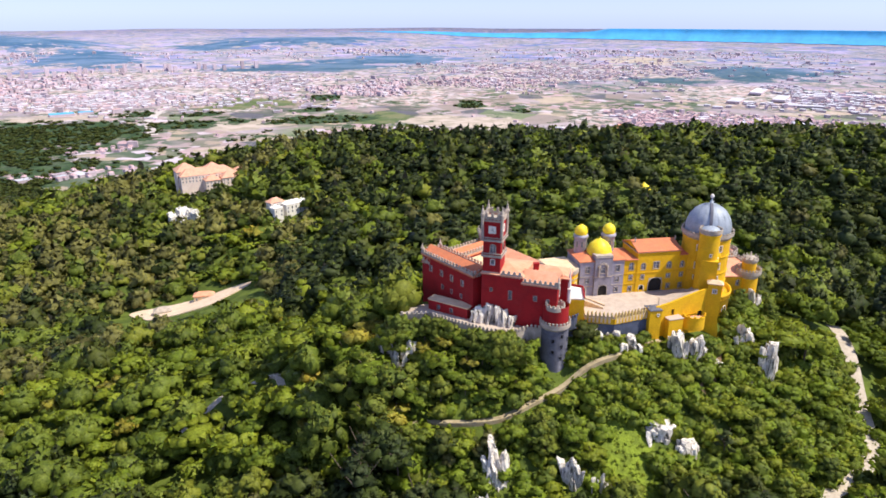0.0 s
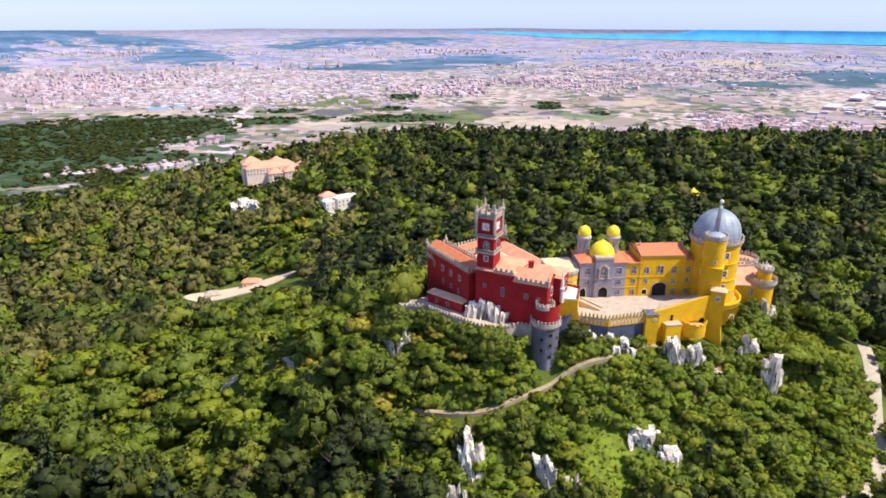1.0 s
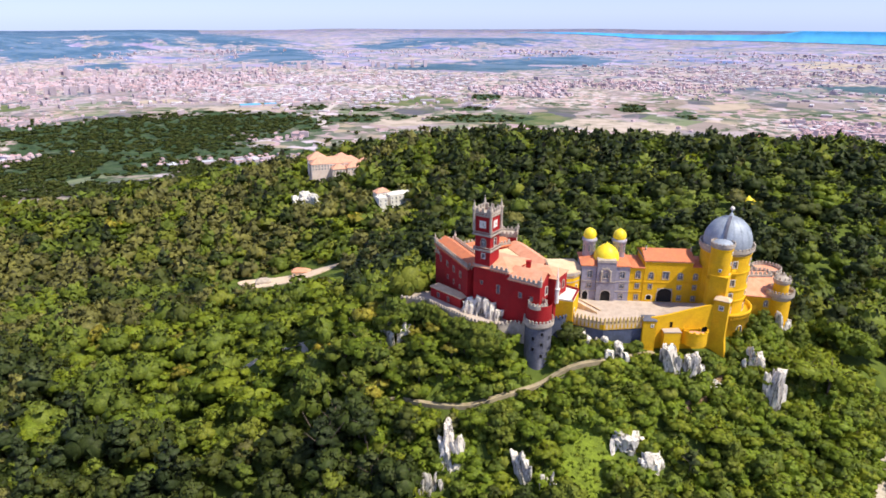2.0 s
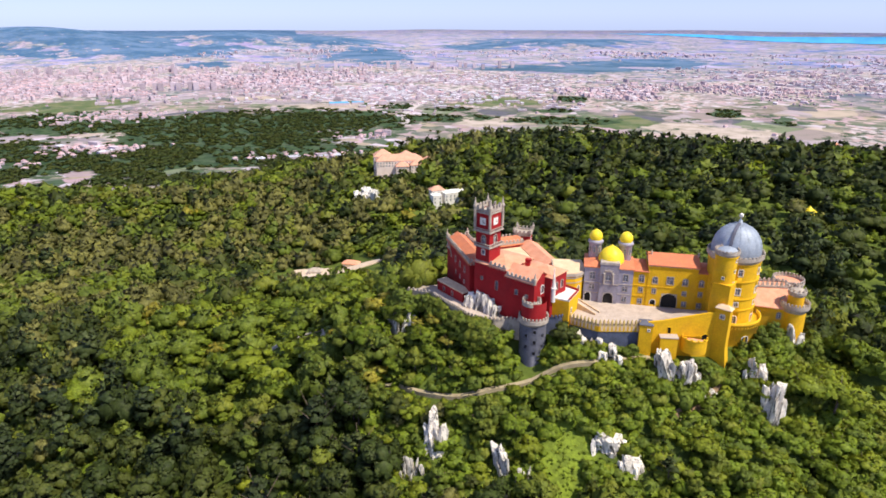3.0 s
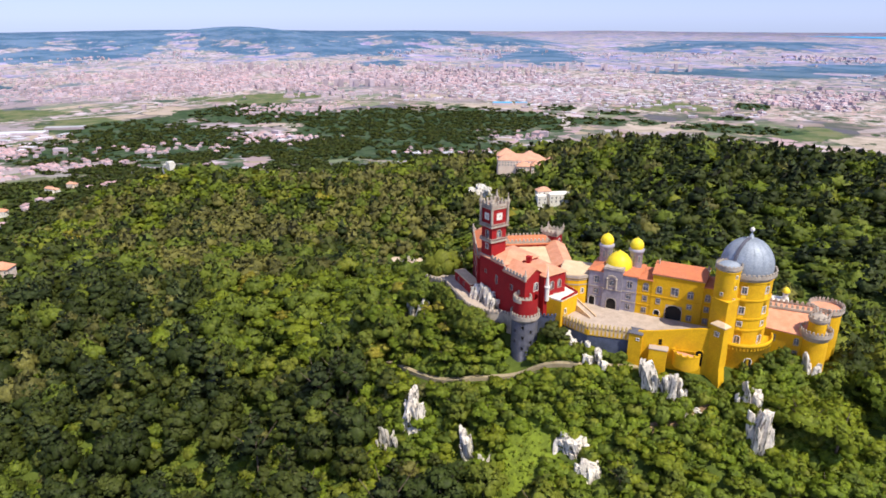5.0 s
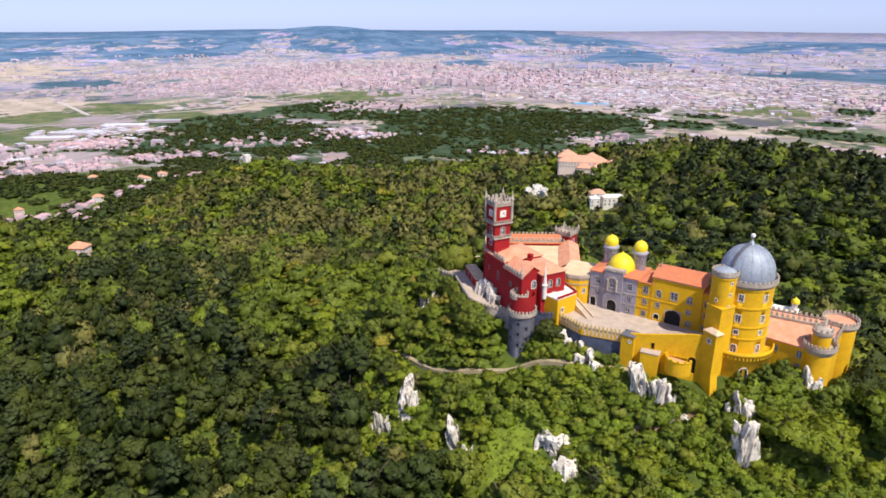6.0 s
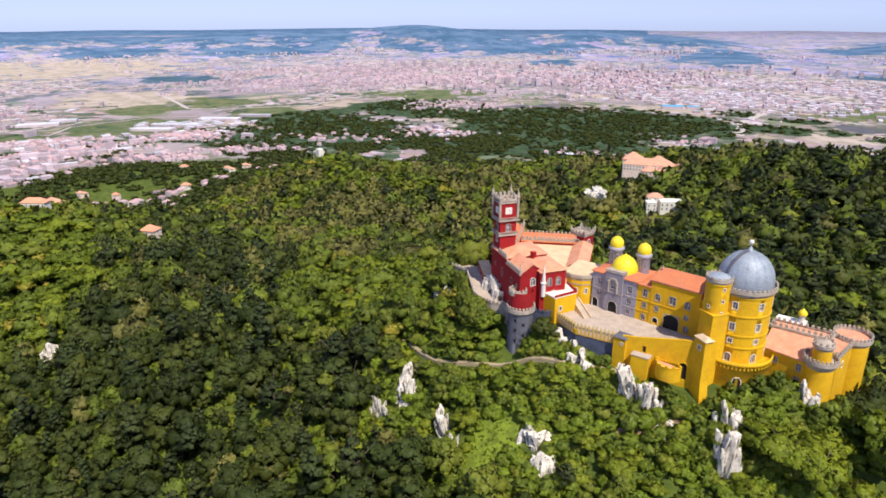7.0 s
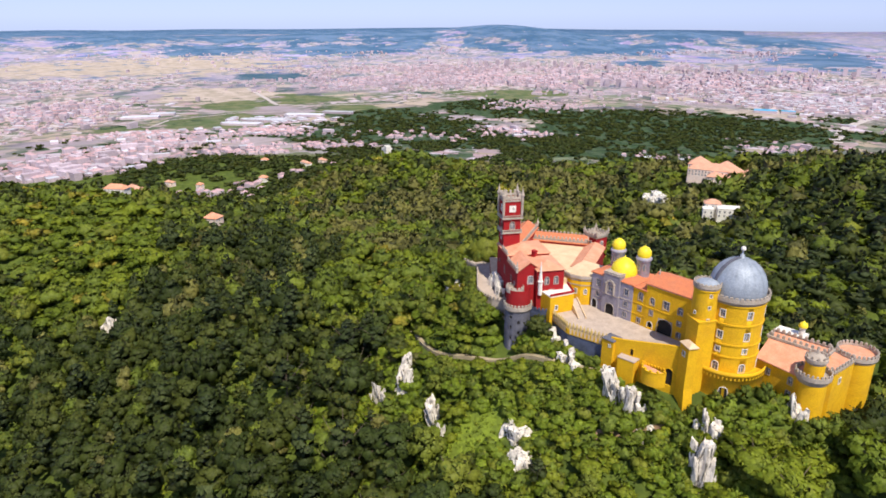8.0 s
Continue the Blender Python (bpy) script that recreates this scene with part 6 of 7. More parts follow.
for kind, (shape, leaf, half, high, stem, words) in SPECIES.items():
    for var in range(3):
        v, t, nn, tint = crown(shape, 11 * var + len(kind), 300 if shape == "bush" else 850)
        v = v * np.array([half, half, high])
        lo = 0.0 if kind in ("spire", "shrub", "bush") else stem * 0.75
        v[:, 2] += lo
        crown_mesh = mesh_of("crown", v, t, leaf, np.clip([0.3, 0.5, 0.7][var] + tint, 0, 1), nn)
        bm = trunk_shape(stem * 1.3, 0.28 if kind not in ("shrub", "bush") else 0.08, var)
        trunk_mesh = bpy.data.meshes.new("trunk")
        bm.to_mesh(trunk_mesh)
        bm.free()
        trunk_mesh.materials.append(BARK)
        models[kind, var] = crown_mesh, trunk_mesh
NAMES = {"holm": "evergreen_oak", "oak": "oak_tree", "lime": "broadleaf_tree", "pine": "pine_tree", "spire": "conifer_tree", "dry": "dry_tree", "wattle": "wattle_tree", "shrub": "shrub", "bush": "bush", "copse": "copse"}
for x, y, kind, size, turn in near[:300]:
    ob = tagged(new(NAMES[kind]), SPECIES[kind][5], "shrub" if kind == "shrub" else "tree", "woods on the palace hill")
    ob.matrix_basis = Matrix.Translation((x, y, ground_z(x, y) - 0.3)) @ Matrix.Rotation(turn, 4, "Z") @ Matrix.Diagonal((size, size, size * random.uniform(0.85, 1.15), 1))
    c, t = models[kind, random.randrange(3)]
    new("crown", c).parent = ob
    new("trunk", t).parent = ob

# The rest of the woods, one sheet of trees for each kind
LOD = [(120, 600, 99), (260, 220, 7), (400, 90, 5), (700, 34, 6), (9e9, 16, 4)]      # range, leaf sprays, boughs
shapes = {}
batch = {k: [] for k in SPECIES}
for p in places:
    if id(p) not in chosen:
        batch[p[2]].append(p)
for kind, (shape, leaf, half, high, stem, words) in SPECIES.items():
    V, T, C, N, base = [], [], [], [], 0
    xs = np.array([p[:2] for p in batch[kind]])
    zs = land(xs[:, 0], xs[:, 1]) if len(xs) else []
    for p, z in zip(batch[kind], zs):
        x, y, _, size, turn = p
        d = min(math.hypot(x - cx, y - cy) for cx, cy in ((0, 0), (107, -5), (200, 44)))
        lod = next(i for i, row in enumerate(LOD) if d < row[0] + 60)
        if under_the_flight(x, y):
            lod = max(lod, 2)
        var = random.randrange(4)
        if (kind, lod, var) not in shapes:
            count = LOD[lod][1] if shape != "bush" else min(62, LOD[lod][1])
            shapes[kind, lod, var] = crown(shape, 17 * var + lod + 3, count if kind != "copse" else 30, min(LOD[lod][2], 3) if shape == "bush" or kind == "copse" else LOD[lod][2])
        v, t, nn, tint = shapes[kind, lod, var]
        c, s = math.cos(turn), math.sin(turn)
        broad = half * (1.25 if lod > 1 else 1.0)
        w = v * np.array([broad * size, broad * size, high * size * random.uniform(0.8, 1.45)])
        w = np.stack([w[:, 0] * c - w[:, 1] * s + x, w[:, 0] * s + w[:, 1] * c + y, w[:, 2] + z - 0.4 + (0 if kind in ("spire", "shrub", "bush") else stem * (0.7 if lod < 2 else 0.2) * size)], 1)
        V.append(w), T.append(t + base), C.append(np.clip(random.uniform(0.12, 0.88) + tint, 0, 1))
        N.append(np.stack([nn[:, 0] * c - nn[:, 1] * s, nn[:, 0] * s + nn[:, 1] * c, nn[:, 2]], 1))
        base += len(w)
    if V:
        ob = new("woods_" + kind, mesh_of("woods_" + kind, np.concatenate(V), np.concatenate(T), leaf, np.concatenate(C), np.concatenate(N)))
        tagged(ob, "many " + words.replace(" tree", " trees").replace(" shrub", " shrubs"), "woods", kind="stuff")


# ---- rocks ----
def boulder(x, y, z0, w, d, h, seed, lean=(0.0, 0.0), turn=0.0):
    """A weathered granite block: the hull of a rough handful of points, its faces broken up."""
    g = random.Random(seed)
    bm = bmesh.new()
    for i in range(16):
        t = g.uniform(0, 1) if i > 7 else g.choice((0.0, 0.85, 1.0))
        taper = 1.0 - 0.3 * t ** 2
        a = (i * 1.5708 + 0.785 + g.uniform(-0.5, 0.5)) if i < 12 else g.uniform(0, 6.2832)
        bm.verts.new((0.5 * w * taper * math.cos(a) * g.uniform(0.8, 1.15) + lean[0] * t * h, 0.5 * d * taper * math.sin(a) * g.uniform(0.8, 1.15) + lean[1] * t * h, h * (t - 0.12 * g.random() * t)))
    hull = bmesh.ops.convex_hull(bm, input=bm.verts)
    bmesh.ops.delete(bm, geom=[v for v in hull["geom_interior"] if isinstance(v, bmesh.types.BMVert)], context="VERTS")
    bmesh.ops.subdivide_edges(bm, edges=bm.edges, cuts=3, use_grid_fill=True)
    for v in bm.verts:
        p = v.co * 0.9 + Vector((seed * 3.7, seed, 0))
        k = 0.07 * min(w, d) * noise.noise(p * 0.6) + 0.035 * min(w, d) * noise.noise(p * 1.9)
        k += 0.16 * min(w, d) * noise.noise(Vector((p.x * 0.9, p.y * 0.9, p.z * 0.12 + 5)))
        cleft = abs(noise.noise(Vector((p.x * 0.55 + 0.2 * p.z, p.y * 0.55, p.z * 0.16 + seed))))
        k -= 0.26 * min(w, d) * max(0.0, 1 - cleft / 0.08)
        v.co += Vector((v.co.x, v.co.y, 0)).normalized() * k
        v.co.z += 0.05 * h * noise.noise(p * 1.1 + Vector((9, 4, 2))) * min(1, v.co.z / h)
    bmesh.ops.rotate(bm, verts=bm.verts, cent=(0, 0, 0), matrix=Matrix.Rotation(turn, 3, "Z"))
    bmesh.ops.translate(bm, verts=bm.verts, vec=(x, y, z0))
    bmesh.ops.triangulate(bm, faces=bm.faces)
    return bm


def outcrop(x, y, w, h, count, seed, label, spread=1.0, tall=1.0, z=None):
    """A group of blocks standing out of the slope."""
    g = random.Random(seed)
    tip = (g.uniform(-0.3, 0.3), g.uniform(-0.12, 0.2))
    for i in range(count + 4):
        px, py = x + g.uniform(-1, 1) * w * 0.5 * spread * (i > 0), y + g.uniform(-0.6, 0.6) * w * 0.4 * spread * (i > 0)
        k = 1.0 if i == 0 else g.uniform(0.35, 0.85)
        base = (ground_z(px, py) if z is None else z) - 2.6
        bw = w * (g.uniform(0.55, 0.75) if i == 0 else g.uniform(0.42, 0.68) * k)
        bm = boulder(px, py, base, bw, bw * g.uniform(0.45, 0.8), h * k * tall * 0.85 + 2.2, seed * 10 + i, (tip[0] + g.uniform(-0.1, 0.1), tip[1] + g.uniform(-0.1, 0.1)), g.uniform(0, 3))
        me = bpy.data.meshes.new("boulder")
        bmesh.ops.translate(bm, verts=bm.verts, vec=(-px, -py, -base))
        bm.to_mesh(me)
        bm.free()
        me.materials.append(CRAG if "white" in label else ROCK)
        ob = tagged(new("boulder", me), label, "rock", "granite outcrops on the palace hill")
        ob.location = (px, py, base)


for row in OUTCROPS:
    outcrop(*row)
for u, hgt, sd in ((-23, 7, 21), (-20.6, 8, 22), (-17.8, 7.5, 23), (-15.4, 6.5, 24), (-13.2, 5, 25), (-26, 5, 26), (-24.6, 6.5, 27)):
    x, y = R(u, -1.7)
    bm = boulder(x, y, -6.0, 3.8, 2.6, hgt + 1.0, sd, (0.05, 0.1), 0.4)
    tagged(part("boulder", bm, ROCK, None), "tall pale granite slab at the foot of the red block", "rock", "granite outcrops on the palace hill")


# ---- ways ----
def ribbon(name, line, wide, mat, label, lift=0.12, category="path", tilted=False):
    bm = bmesh.new()
    pts = []
    for (ax, ay), (bx, by) in zip(line, line[1:]):
        k = max(2, int(math.hypot(bx - ax, by - ay) / 2.0))
        pts += [(ax + (bx - ax) * i / k, ay + (by - ay) * i / k) for i in range(k)]
    pts.append(line[-1])
    for _ in range(6):
        pts = [pts[0]] + [((a[0] + 2 * b[0] + c[0]) / 4, (a[1] + 2 * b[1] + c[1]) / 4) for a, b, c in zip(pts, pts[1:], pts[2:])] + [pts[-1]]
    prev = None
    for i, p in enumerate(pts):
        a, b = pts[max(0, i - 1)], pts[min(len(pts) - 1, i + 1)]
        d = Vector((b[0] - a[0], b[1] - a[1])).normalized()
        n = Vector((-d.y, d.x)) * wide / 2
        z = max(ground_z(p[0] + n.x * s, p[1] + n.y * s) for s in (-1, 0, 1)) + lift
        zs_ = [ground_z(p[0] + n.x * s, p[1] + n.y * s) + lift if tilted else z for s in (-1, 1)]
        cur = [bm.verts.new((p[0] + n.x * s, p[1] + n.y * s, zz)) for s, zz in ((-1, zs_[0] - 1.5), (-1, zs_[0]), (1, zs_[1]), (1, zs_[1] - 1.5))]
        if prev:
            for j in range(3):
                bm.faces.new((prev[j], cur[j], cur[j + 1], prev[j + 1]))
        prev = cur
    return tagged(part(name, bm, mat, None), label, category, kind="structure"), pts


ribbon("path", WAYS[0], 1.7, PATH, "pale sandy footpath round the palace hill")
ribbon("path", WAYS[1], 3.0, SOIL, "bare brown earth track on the slope", 0.15, tilted=True)
ribbon("path", WAYS[2], 2.6, PATHPALE, "bare pale track among trees and bushes")
ribbon("road", WAYS[3], 4.6, PATHPALE, "pale park road through the woods", category="road")
bm = bmesh.new()
line = [(88, 183.0), (80, 179.6), (70, 175.2), (57, 171.9), (50, 168.4)]
for a, b in zip(line, line[1:]):
    f, length = flat_map(a, b)
    za, zb = ground_z(*a), ground_z(*b)
    vs = [bm.verts.new(f(u, z, d)) for d in (0, 0.4) for u, z in ((0, za - 2.5), (length, zb - 2.5), (length, zb + 0.5), (0, za + 0.5))]
    for q in ((0, 1, 2, 3), (5, 4, 7, 6), (3, 2, 6, 7), (0, 3, 7, 4), (2, 1, 5, 6)):
        bm.faces.new([vs[j] for j in q])
tagged(part("path_wall", bm, MOSSY, None), "low mossy stone wall along the footpath", "wall")

# ---- houses on the hill ----
def villa(name, label, x, y, z, turn, blocks, wall, roof):
    """A house of several hipped blocks: (u, v, half-length, half-depth, height), with a flat white top where a sixth value is given."""
    ob = thing(name, label, "house", (x, y, z))
    c, s = math.cos(turn), math.sin(turn)
    for u, v, hl, hd, hh, *plain_top in blocks:
        pts = [(x + (u + a * hl) * c - (v + b * hd) * s, y + (u + a * hl) * s + (v + b * hd) * c) for a, b in ((-1, -1), (1, -1), (1, 1), (-1, 1))]
        k = int(hl * 2 / 3.2)
        wins = [(1.6 + (hl * 2 - 3.2) * i / max(1, k - 1), z + hh - 3.2, 1.2, 1.8, "n") for i in range(k)] if k > 0 else []
        if hh > 7:
            wins += [(u_, z + hh - 6.4, w_, h_, s_) for u_, _, w_, h_, s_ in wins]
        k2 = int(hd * 2 / 3.2)
        w2 = [(1.6 + (hd * 2 - 3.2) * i / max(1, k2 - 1), z + hh - 3.2, 1.2, 1.8, "n") for i in range(k2)]
        house_walls(ob, pts, z - 12, z + hh, wall, {0: wins, 1: w2})
        if plain_top:
            slab(ob, grown(pts, 0.15), z + hh, z + hh + 0.5, wall, "flat_roof")
        else:
            hip_roof(ob, pts, z + hh, min(hl, hd) * 0.8, roof, over=0.6)
    return ob


PINK = material("pink_render", (0.68, 0.42, 0.34), (0.6, 0.36, 0.29), 0.2, 0.9, 1.5, 0.1)
ROSE = material("rose_white_render", (0.8, 0.66, 0.6), (0.74, 0.58, 0.52), 0.2, 0.9, 1.5, 0.1)
ROOFORANGE = material("orange_roof", (0.68, 0.37, 0.26), (0.58, 0.3, 0.21), 0.3, 0.9, 1.5, 0.3)
villa("hill_mansion", "long pink mansion with orange hipped roofs in the woods", -183, 664, ground_z(-183, 664) + 7, 0.45, [(0, 0, 26, 8, 12), (22, -13, 11, 7, 9), (-18, 11, 10, 9, 15), (9, 13, 9, 8, 13), (32, -3, 8, 7, 10), (2, -14, 7, 6, 8)], ROSE, ROOFORANGE)
villa("white_house", "white house with orange roof in the woods", -83, 521, ground_z(-83, 521) + 1.5, 0.7, [(-8, 4, 6, 4, 11), (6, -2, 11, 6, 9, 1), (16, 5, 6, 5, 7, 1), (-12, -4, 4, 4, 8, 1)], WHITE, ROOFORANGE)
villa("lodge", "pink-roofed lodge beyond the wooded ridge", -560, 1330, ground_z(-560, 1330), -0.3, [(0, 0, 34, 12, 8), (30, -14, 18, 12, 8)], PINK, ROOFORANGE)
for i, (x, y, turn) in enumerate(HOUSES):
    wide = 6 + 2.5 * (i % 3)
    villa("hillside_house", ("white" if i % 3 else "pink") + " house with faded orange roof among the trees", x, y, ground_z(x, y) + 1.5, turn, [(0, 0, wide, 5, 8.5)] + ([(wide, 4, 4, 4.5, 7)] if i % 2 else []), WHITE if i % 3 else ROSE, ROOFORANGE if i % 2 else TILEPALE)
vt = thing("white_villa", "tall white villa with turrets among trees", "house", (-658, 543, ground_z(-658, 543)))
zz = ground_z(-658, 543)
for u, v, hl, hh in ((0, 0, 6, 15), (8, -4, 4, 20), (-9, 3, 5, 10)):
    house_walls(vt, [(-658 + u - hl, 543 + v - hl), (-658 + u + hl, 543 + v - hl), (-658 + u + hl, 543 + v + hl), (-658 + u - hl, 543 + v + hl)], zz - 8, zz + hh, WHITE, {0: [(hl, zz + hh - 4, 1.4, 2.2, "n"), (hl, zz + hh - 8, 1.4, 2.2, "n")]})
    slab(vt, [(-658 + u - hl, 543 + v - hl), (-658 + u + hl, 543 + v - hl), (-658 + u + hl, 543 + v + hl), (-658 + u - hl, 543 + v + hl)], zz + hh, zz + hh + 0.6, WHITE, "flat_roof")
pz = ground_z(184, 441) - 4.5
pav = thing("domed_pavilion", "small pavilion with yellow tiled dome in the woods", "pavilion", (184, 441, pz))
bm = bmesh.new()
lathe(bm, 184, 441, [(4.4, pz - 2), (4.4, pz + 7), (4.8, pz + 7.2), (4.8, pz + 7.8)], 16)
part("wall", bm, YELLOW, pav)
bm = bmesh.new()
lathe(bm, 184, 441, [(5.2, pz + 7.7), (4.4, pz + 9.4), (2.6, pz + 10.6), (1.2, pz + 11.2), (0.6, pz + 12.4), (0, pz + 12.8)], 16)
part("dome", bm, GOLD, pav, "yellow tiled dome", True)
# clearing with its sheds
bm = bmesh.new()
ring_ = [(-131 + 44 * math.cos(a) * (0.8 + 0.2 * math.sin(3 * a)), 394 + 26 * math.sin(a) * (0.85 + 0.15 * math.cos(2 * a))) for a in np.linspace(0, 6.2832, 28, endpoint=False)]
mid_ = bm.verts.new((-131, 396, ground_z(-131, 396) + 1.0))
rim_ = [bm.verts.new((x, y, ground_z(x, y) + 0.6)) for x, y in ring_]
low_ = [bm.verts.new((x, y, ground_z(x, y) - 2)) for x, y in ring_]
for i in range(28):
    bm.faces.new((mid_, rim_[i], rim_[(i + 1) % 28]))
    bm.faces.new((rim_[i], low_[i], low_[(i + 1) % 28], rim_[(i + 1) % 28]))
SAND = material("pale_sand", (0.72, 0.56, 0.42), (0.6, 0.45, 0.32), 0.15, 0.95, 0.8, 0.2, stain=(0.4, 0.34, 0.2))
tagged(part("clearing", bm, SAND, None), "bare sandy clearing in the woods", "ground", kind="structure")
villa("shed", "low shed with clay roof in the sandy clearing", -124, 408, ground_z(-124, 408), 0.1, [(0, 0, 6, 3, 3.5)], CREAM, TILEPALE)
villa("shed", "low shed with pale roof in the sandy clearing", -146, 392, ground_z(-146, 392) + 0.6, 0.3, [(0, 0, 5, 3, 3)], WHITE, STONE)
villa("ridge_house", "white house on the far wooded ridge", 236, 640, ground_z(236, 640) + 3, 0.2, [(0, 0, 9, 5, 7), (9, -5, 5, 4, 5)], WHITE, TILEPALE)

# ---- the plain: towns, sheds, sea ----
# wall and roof colours lean lilac, with the plain's haze painted in
WALLS = [material("town_walls", (0.55, 0.46, 0.52), (0.46, 0.37, 0.43), 0.02, 0.9, 0.2, 0.0, random_by="island", spread=0.25),
         material("town_roofs", (0.44, 0.28, 0.3), (0.5, 0.34, 0.37), 0.02, 0.9, 0.2, 0.0, random_by="island", spread=0.25),
         material("shed_roofs", (0.62, 0.61, 0.68), (0.46, 0.47, 0.54), 0.02, 0.7, 0.2, 0.0, random_by="island", spread=0.25)]


class Town:
    """Collects plain blocks with hipped or flat tops into one mesh."""
    def __init__(self):
        self.v, self.f, self.m = [], [], []

    def block(self, px, py, w, d, h, turn, roof):
        x, y, k = plain_at(px, py)
        z = ground_z(x, y) - 2
        if z > 90 - 420 * k + 18 and k < 0.75:      # no houses on the far wooded hills
            return
        c, s = math.cos(turn), math.sin(turn)
        w, d, h = w * k / 2, d * k / 2, h * k + 2
        b = len(self.v)
        for zz in (z, z + h):
            for a, e in ((-1, -1), (1, -1), (1, 1), (-1, 1)):
                self.v.append((x + a * w * c - e * d * s, y + a * w * s + e * d * c, zz))
        for i in range(4):
            self.f.append((b + i, b + (i + 1) % 4, b + 4 + (i + 1) % 4, b + 4 + i))
            self.m.append(0)
        if roof == 1:
            rr_ = min(w, d) * 0.5
            for a in (-1, 1):
                self.v.append((x + a * max(0.0, w - d) * c, y + a * max(0.0, w - d) * s, z + h + rr_))
            for q in ((4, 5, 9, 8), (5, 6, 9), (6, 7, 8, 9), (7, 4, 8)):
                self.f.append(tuple(b + i for i in q))
                self.m.append(1)
        else:
            self.f.append((b + 4, b + 5, b + 6, b + 7))
            self.m.append(roof)

    def done(self, name, label):
        me = bpy.data.meshes.new(name)
        me.from_pydata(self.v, [], self.f)
        for m in WALLS:
            me.materials.append(m)
        me.polygons.foreach_set("material_index", self.m)
        return tagged(new(name, me), label, "town", kind="stuff")


g = random.Random(12)


def scatter(town, az, dist, wide, deep, count, mix, woods=0.93):
    """Buildings spread over an oval of the plain: bearing and distance of its middle, half-width and half-depth in metres."""
    s, c = math.sin(radians(az)), math.cos(radians(az))
    turn = g.uniform(0, 1.5)
    for _ in range(count):
        u, v = g.gauss(0, 0.5) * wide, g.gauss(0, 0.5) * deep
        px, py = dist * s + u * c + v * s, dist * c - u * s + v * c
        if math.hypot(px, py) > 8200 or noise.noise(Vector((px / 420, py / 420, 1.5))) < -0.2 or (zone(WOODS_FAR + WOODS_NEAR, px, py) > 0.52 and g.random() < woods):
            continue
        t = turn + g.choice((0, 1.5708)) + g.uniform(-0.15, 0.15)
        k = g.random()
        if k < mix[0]:
            town.block(px, py, g.uniform(9, 17), g.uniform(8, 12), g.uniform(5, 9), t, 1)
        elif k < mix[0] + mix[1]:
            town.block(px, py, g.uniform(18, 45), g.uniform(12, 18), g.uniform(10, 22), t, g.choice((0, 0, 1)))
        else:
            town.block(px, py, g.uniform(18, 52), g.uniform(14, 28), g.uniform(6, 10), t, 2)


city = Town()
scatter(city, -47.4, 5000, 1750, 1000, 2600, (0.45, 0.52))
scatter(city, -44.7, 4700, 900, 700, 1300, (0.4, 0.58))
scatter(city, -38, 4300, 800, 500, 900, (0.6, 0.36))
scatter(city, -56, 4500, 900, 600, 900, (0.6, 0.36))
scatter(city, -30, 4700, 500, 700, 700, (0.6, 0.3))
scatter(city, -30, 8500, 1600, 1600, 1000, (0.5, 0.44))
for i in range(9):
    city.block(-2770 + 42 * i - 90, 3160 + 26 * i + 30 * (i % 2), 30, 18, 44, 0.55, 0)
for i in range(46):                           # rows of high flats on the city's skyline
    city.block(-4650 + 78 * i + g.uniform(-40, 40), 3700 + 42 * i + g.uniform(-160, 160), 26, 18, g.uniform(34, 62), 0.5, 0)
city.done("city", "dense city of pink roofs and white blocks on the plain")
sheds = Town()
scatter(sheds, -18.2, 4100, 960, 900, 1500, (0.35, 0.1))
scatter(sheds, -24.6, 4200, 560, 900, 1000, (0.3, 0.1))
scatter(sheds, 31.5, 3850, 600, 480, 700, (0.3, 0.05))
scatter(sheds, 14.8, 5100, 1050, 800, 900, (0.45, 0.1))
scatter(sheds, -82.6, 4790, 650, 450, 300, (0.4, 0.05))
scatter(sheds, -66.2, 2690, 250, 120, 60, (0.1, 0.0))
for px, py, w, d, turn in ((2357, 3321, 330, 50, -0.55), (2192, 3311, 200, 45, -0.55), (1991, 3565, 260, 60, 0.9), (1928, 3238, 220, 60, 0.9), (1650, 3172, 160, 60, 0.9), (1864, 2944, 180, 50, -0.5), (-2425, 858, 150, 50, 0.75), (-2493, 975, 160, 60, 0.75), (-2570, 1182, 170, 50, 0.75), (-2574, 1347, 140, 40, 0.75), (-2907, 585, 150, 60, 1.2), (-2970, 691, 100, 50, 1.2)):
    sheds.block(px, py, w, d, 9, turn, 2)
sheds.done("industrial_estate", "white industrial sheds and depots on the plain")
suburb = Town()
scatter(suburb, 18.9, 2760, 300, 240, 420, (0.9, 0.04))
scatter(suburb, 27.8, 2900, 660, 170, 520, (0.9, 0.04))
scatter(suburb, -1.6, 3820, 430, 620, 800, (0.8, 0.1))
scatter(suburb, 7.5, 4300, 400, 560, 600, (0.8, 0.1))
scatter(suburb, 22, 5600, 1900, 900, 600, (0.8, 0.1))
scatter(suburb, -4.4, 8200, 1500, 1500, 900, (0.7, 0.2))
scatter(suburb, 21, 7900, 2500, 1300, 800, (0.8, 0.1))
scatter(suburb, -21.4, 9500, 1800, 2000, 900, (0.7, 0.2))
scatter(suburb, -58.8, 8000, 900, 1000, 500, (0.7, 0.2))
scatter(suburb, -75, 8000, 2400, 1300, 500, (0.7, 0.2))
scatter(suburb, -85, 3440, 330, 650, 700, (0.7, 0.15))
suburb.done("suburb", "scattered suburbs of pink-roofed houses on the plain")
village = Town()
scatter(village, -45.4, 2420, 150, 170, 330, (0.95, 0.03), 0)
scatter(village, -44.6, 3200, 230, 170, 170, (0.95, 0.03), 0)
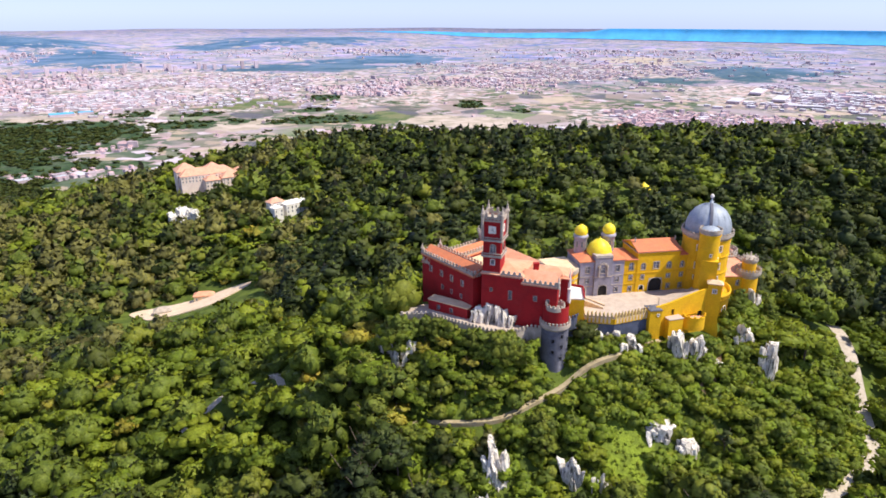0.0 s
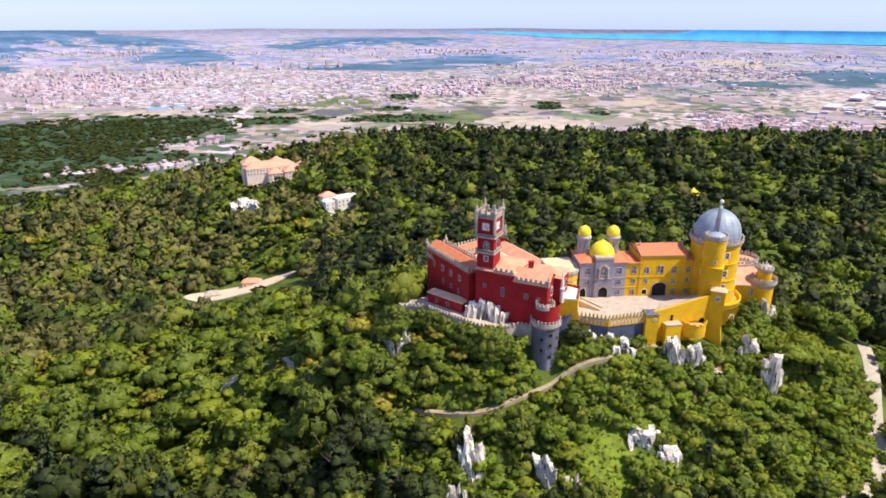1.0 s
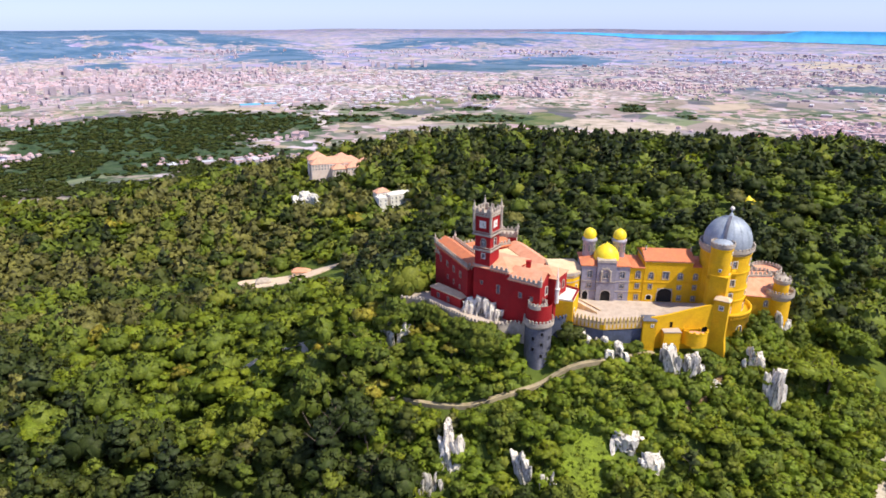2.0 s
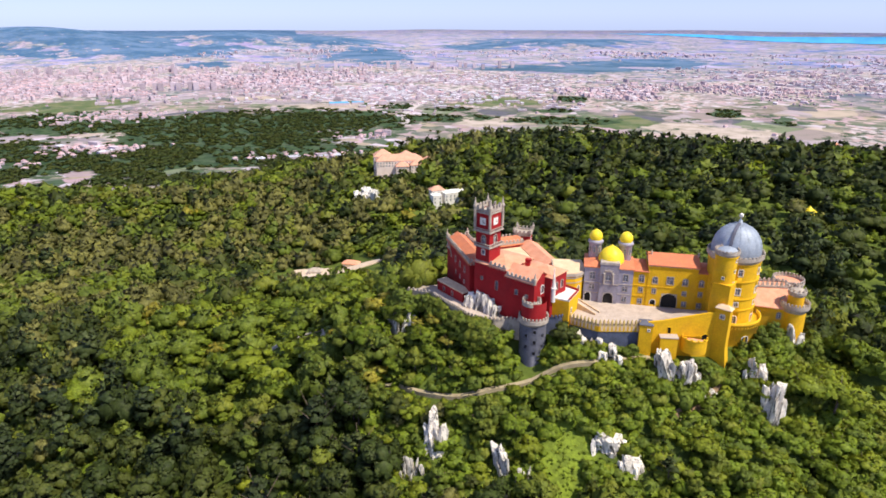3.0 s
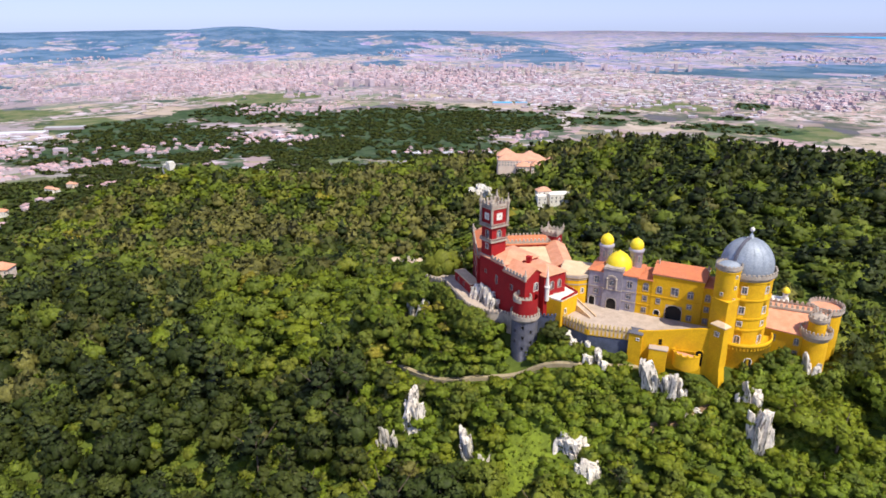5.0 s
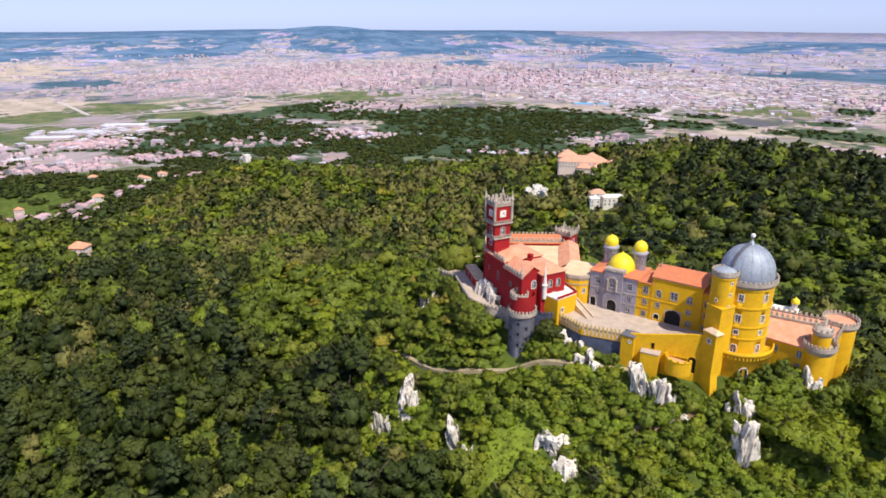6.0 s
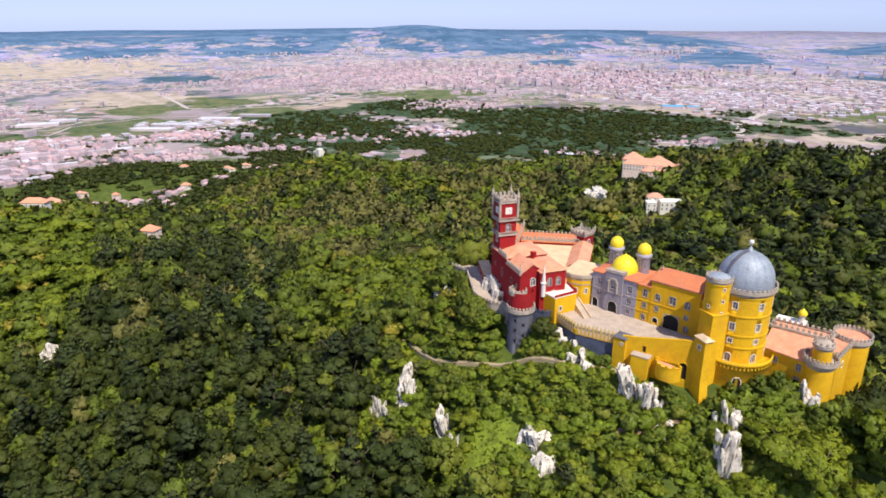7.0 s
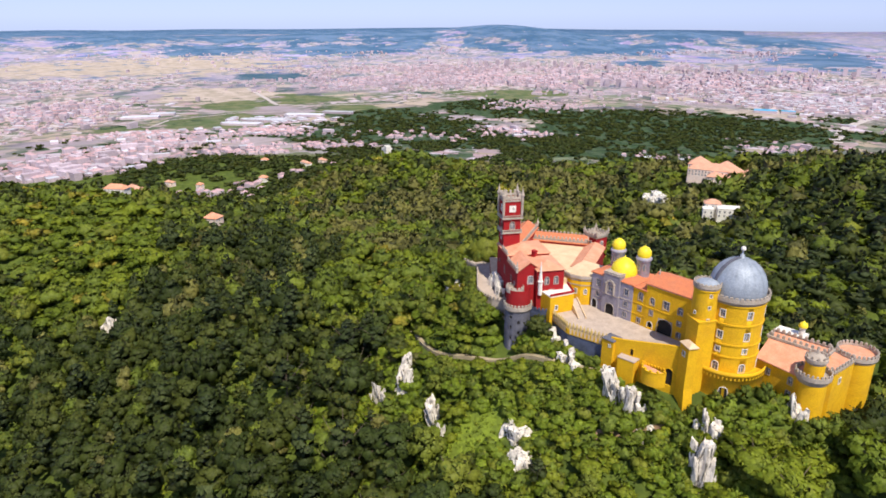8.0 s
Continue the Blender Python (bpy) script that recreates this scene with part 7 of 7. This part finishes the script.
scatter(village, -67.6, 2330, 110, 130, 150, (0.95, 0.0), 0)
scatter(village, -78.7, 2390, 210, 110, 150, (0.9, 0.0), 0)
scatter(village, -84, 1650, 170, 300, 420, (0.7, 0.22), 0)
scatter(village, -77, 2050, 230, 200, 260, (0.7, 0.2), 0)
scatter(village, -71, 1250, 140, 130, 70, (1.0, 0.0), 0)
scatter(village, -63, 1330, 130, 60, 40, (1.0, 0.0), 0)
scatter(village, -66, 1620, 160, 60, 60, (1.0, 0.0), 0)
scatter(village, -68, 2250, 200, 120, 80, (0.9, 0.03), 0)
scatter(village, -63.4, 1850, 160, 90, 60, (1.0, 0.0), 0)
scatter(village, -70, 1720, 150, 120, 90, (1.0, 0.0), 0)
scatter(village, -55, 2150, 300, 160, 50, (1.0, 0.0), 0)
scatter(village, -29, 1950, 230, 70, 60, (0.9, 0.05), 0)
scatter(village, -22, 2350, 200, 90, 60, (0.9, 0.05), 0)
village.done("village", "village houses with pink roofs below the wooded hill")

WATER = material("sea_water", (0.06, 0.4, 0.76), (0.05, 0.34, 0.68), 0.002, 0.6, 0.01, 0.0, spec=0.4)
bm = bmesh.new()
prev = None
for i in range(61):
    az = -4 + 68 * i / 60
    coast = float(np.interp(az, (-4, 0.6, 5.3, 10, 14.7, 23.6, 31.7, 37.4, 64), (15500, 13770, 12450, 11940, 11800, 11060, 10870, 10540, 10300))) + 120 * math.sin(az * 2.1)
    shore = 24000 if az > 17.5 else float(np.interp(az, (-4, 3, 8, 15, 17.5), (15600, 14900, 14600, 15300, 17200)))
    col = []
    for j in range(9):
        D = coast + (shore - coast) * (j / 8) ** 0.8
        x, y, k = plain_at(D * math.sin(radians(az)), D * math.cos(radians(az)))
        col.append(bm.verts.new((x, y, ground_z(x, y) + 3.0)))
    if prev:
        for j in range(8):
            bm.faces.new((prev[j], col[j], col[j + 1], prev[j + 1]))
    prev = col
tagged(part("sea", bm, WATER, None, "", True), "bright blue sea along the far coast", "sea", kind="structure")

BLUEROOF = material("blue_sheet_roof", (0.08, 0.42, 0.72), (0.07, 0.36, 0.62), 0.05, 0.6, 0.2, 0.0)
depot = Town()
for px, py, w, d in ((-1500, 2960, 95, 60), (-1420, 3010, 60, 40)):
    depot.block(px, py, w, d, 10, 0.5, 2)
depot = depot.done("depot", "depot sheds with bright blue roofs on the plain")
depot.data.materials[2] = BLUEROOF

# roads of the plain
ROAD = material("pale_road", (0.52, 0.46, 0.45), (0.45, 0.4, 0.39), 0.01, 0.9, 0.1, 0.0)
for line, wide in ((((-940, 2420), (-1010, 2600), (-1074, 2775), (-1112, 3020), (-1139, 3372), (-1138, 3730), (-1100, 4100)), 36), (((-2975, 1524), (-2884, 1664), (-2865, 1981), (-2967, 2580), (-2898, 2947), (-2300, 2800), (-1100, 2950)), 13),
                   (((-3889, 1397), (-3500, 1330), (-3279, 1288), (-3036, 1238), (-2914, 1334), (-2743, 1745), (-2805, 1851)), 22), (((-2797, 258), (-2770, 452), (-2560, 544), (-2756, 664), (-2828, 971), (-2562, 1484)), 12)):
    bm = bmesh.new()
    prev = None
    for (ax, ay), (bx, by) in zip(line, line[1:]):
        for i in range(12):
            px, py = ax + (bx - ax) * i / 12, ay + (by - ay) * i / 12
            d = Vector((bx - ax, by - ay)).normalized()
            col = []
            for s in (-1, 1):
                x, y, k = plain_at(px - d.y * wide / 2 * s, py + d.x * wide / 2 * s)
                col.append(bm.verts.new((x, y, ground_z(x, y) + 2.0)))
            if prev:
                bm.faces.new((prev[0], col[0], col[1], prev[1]))
            prev = col
    tagged(part("road", bm, ROAD, None), "pale motorway across the plain", "road", kind="structure")
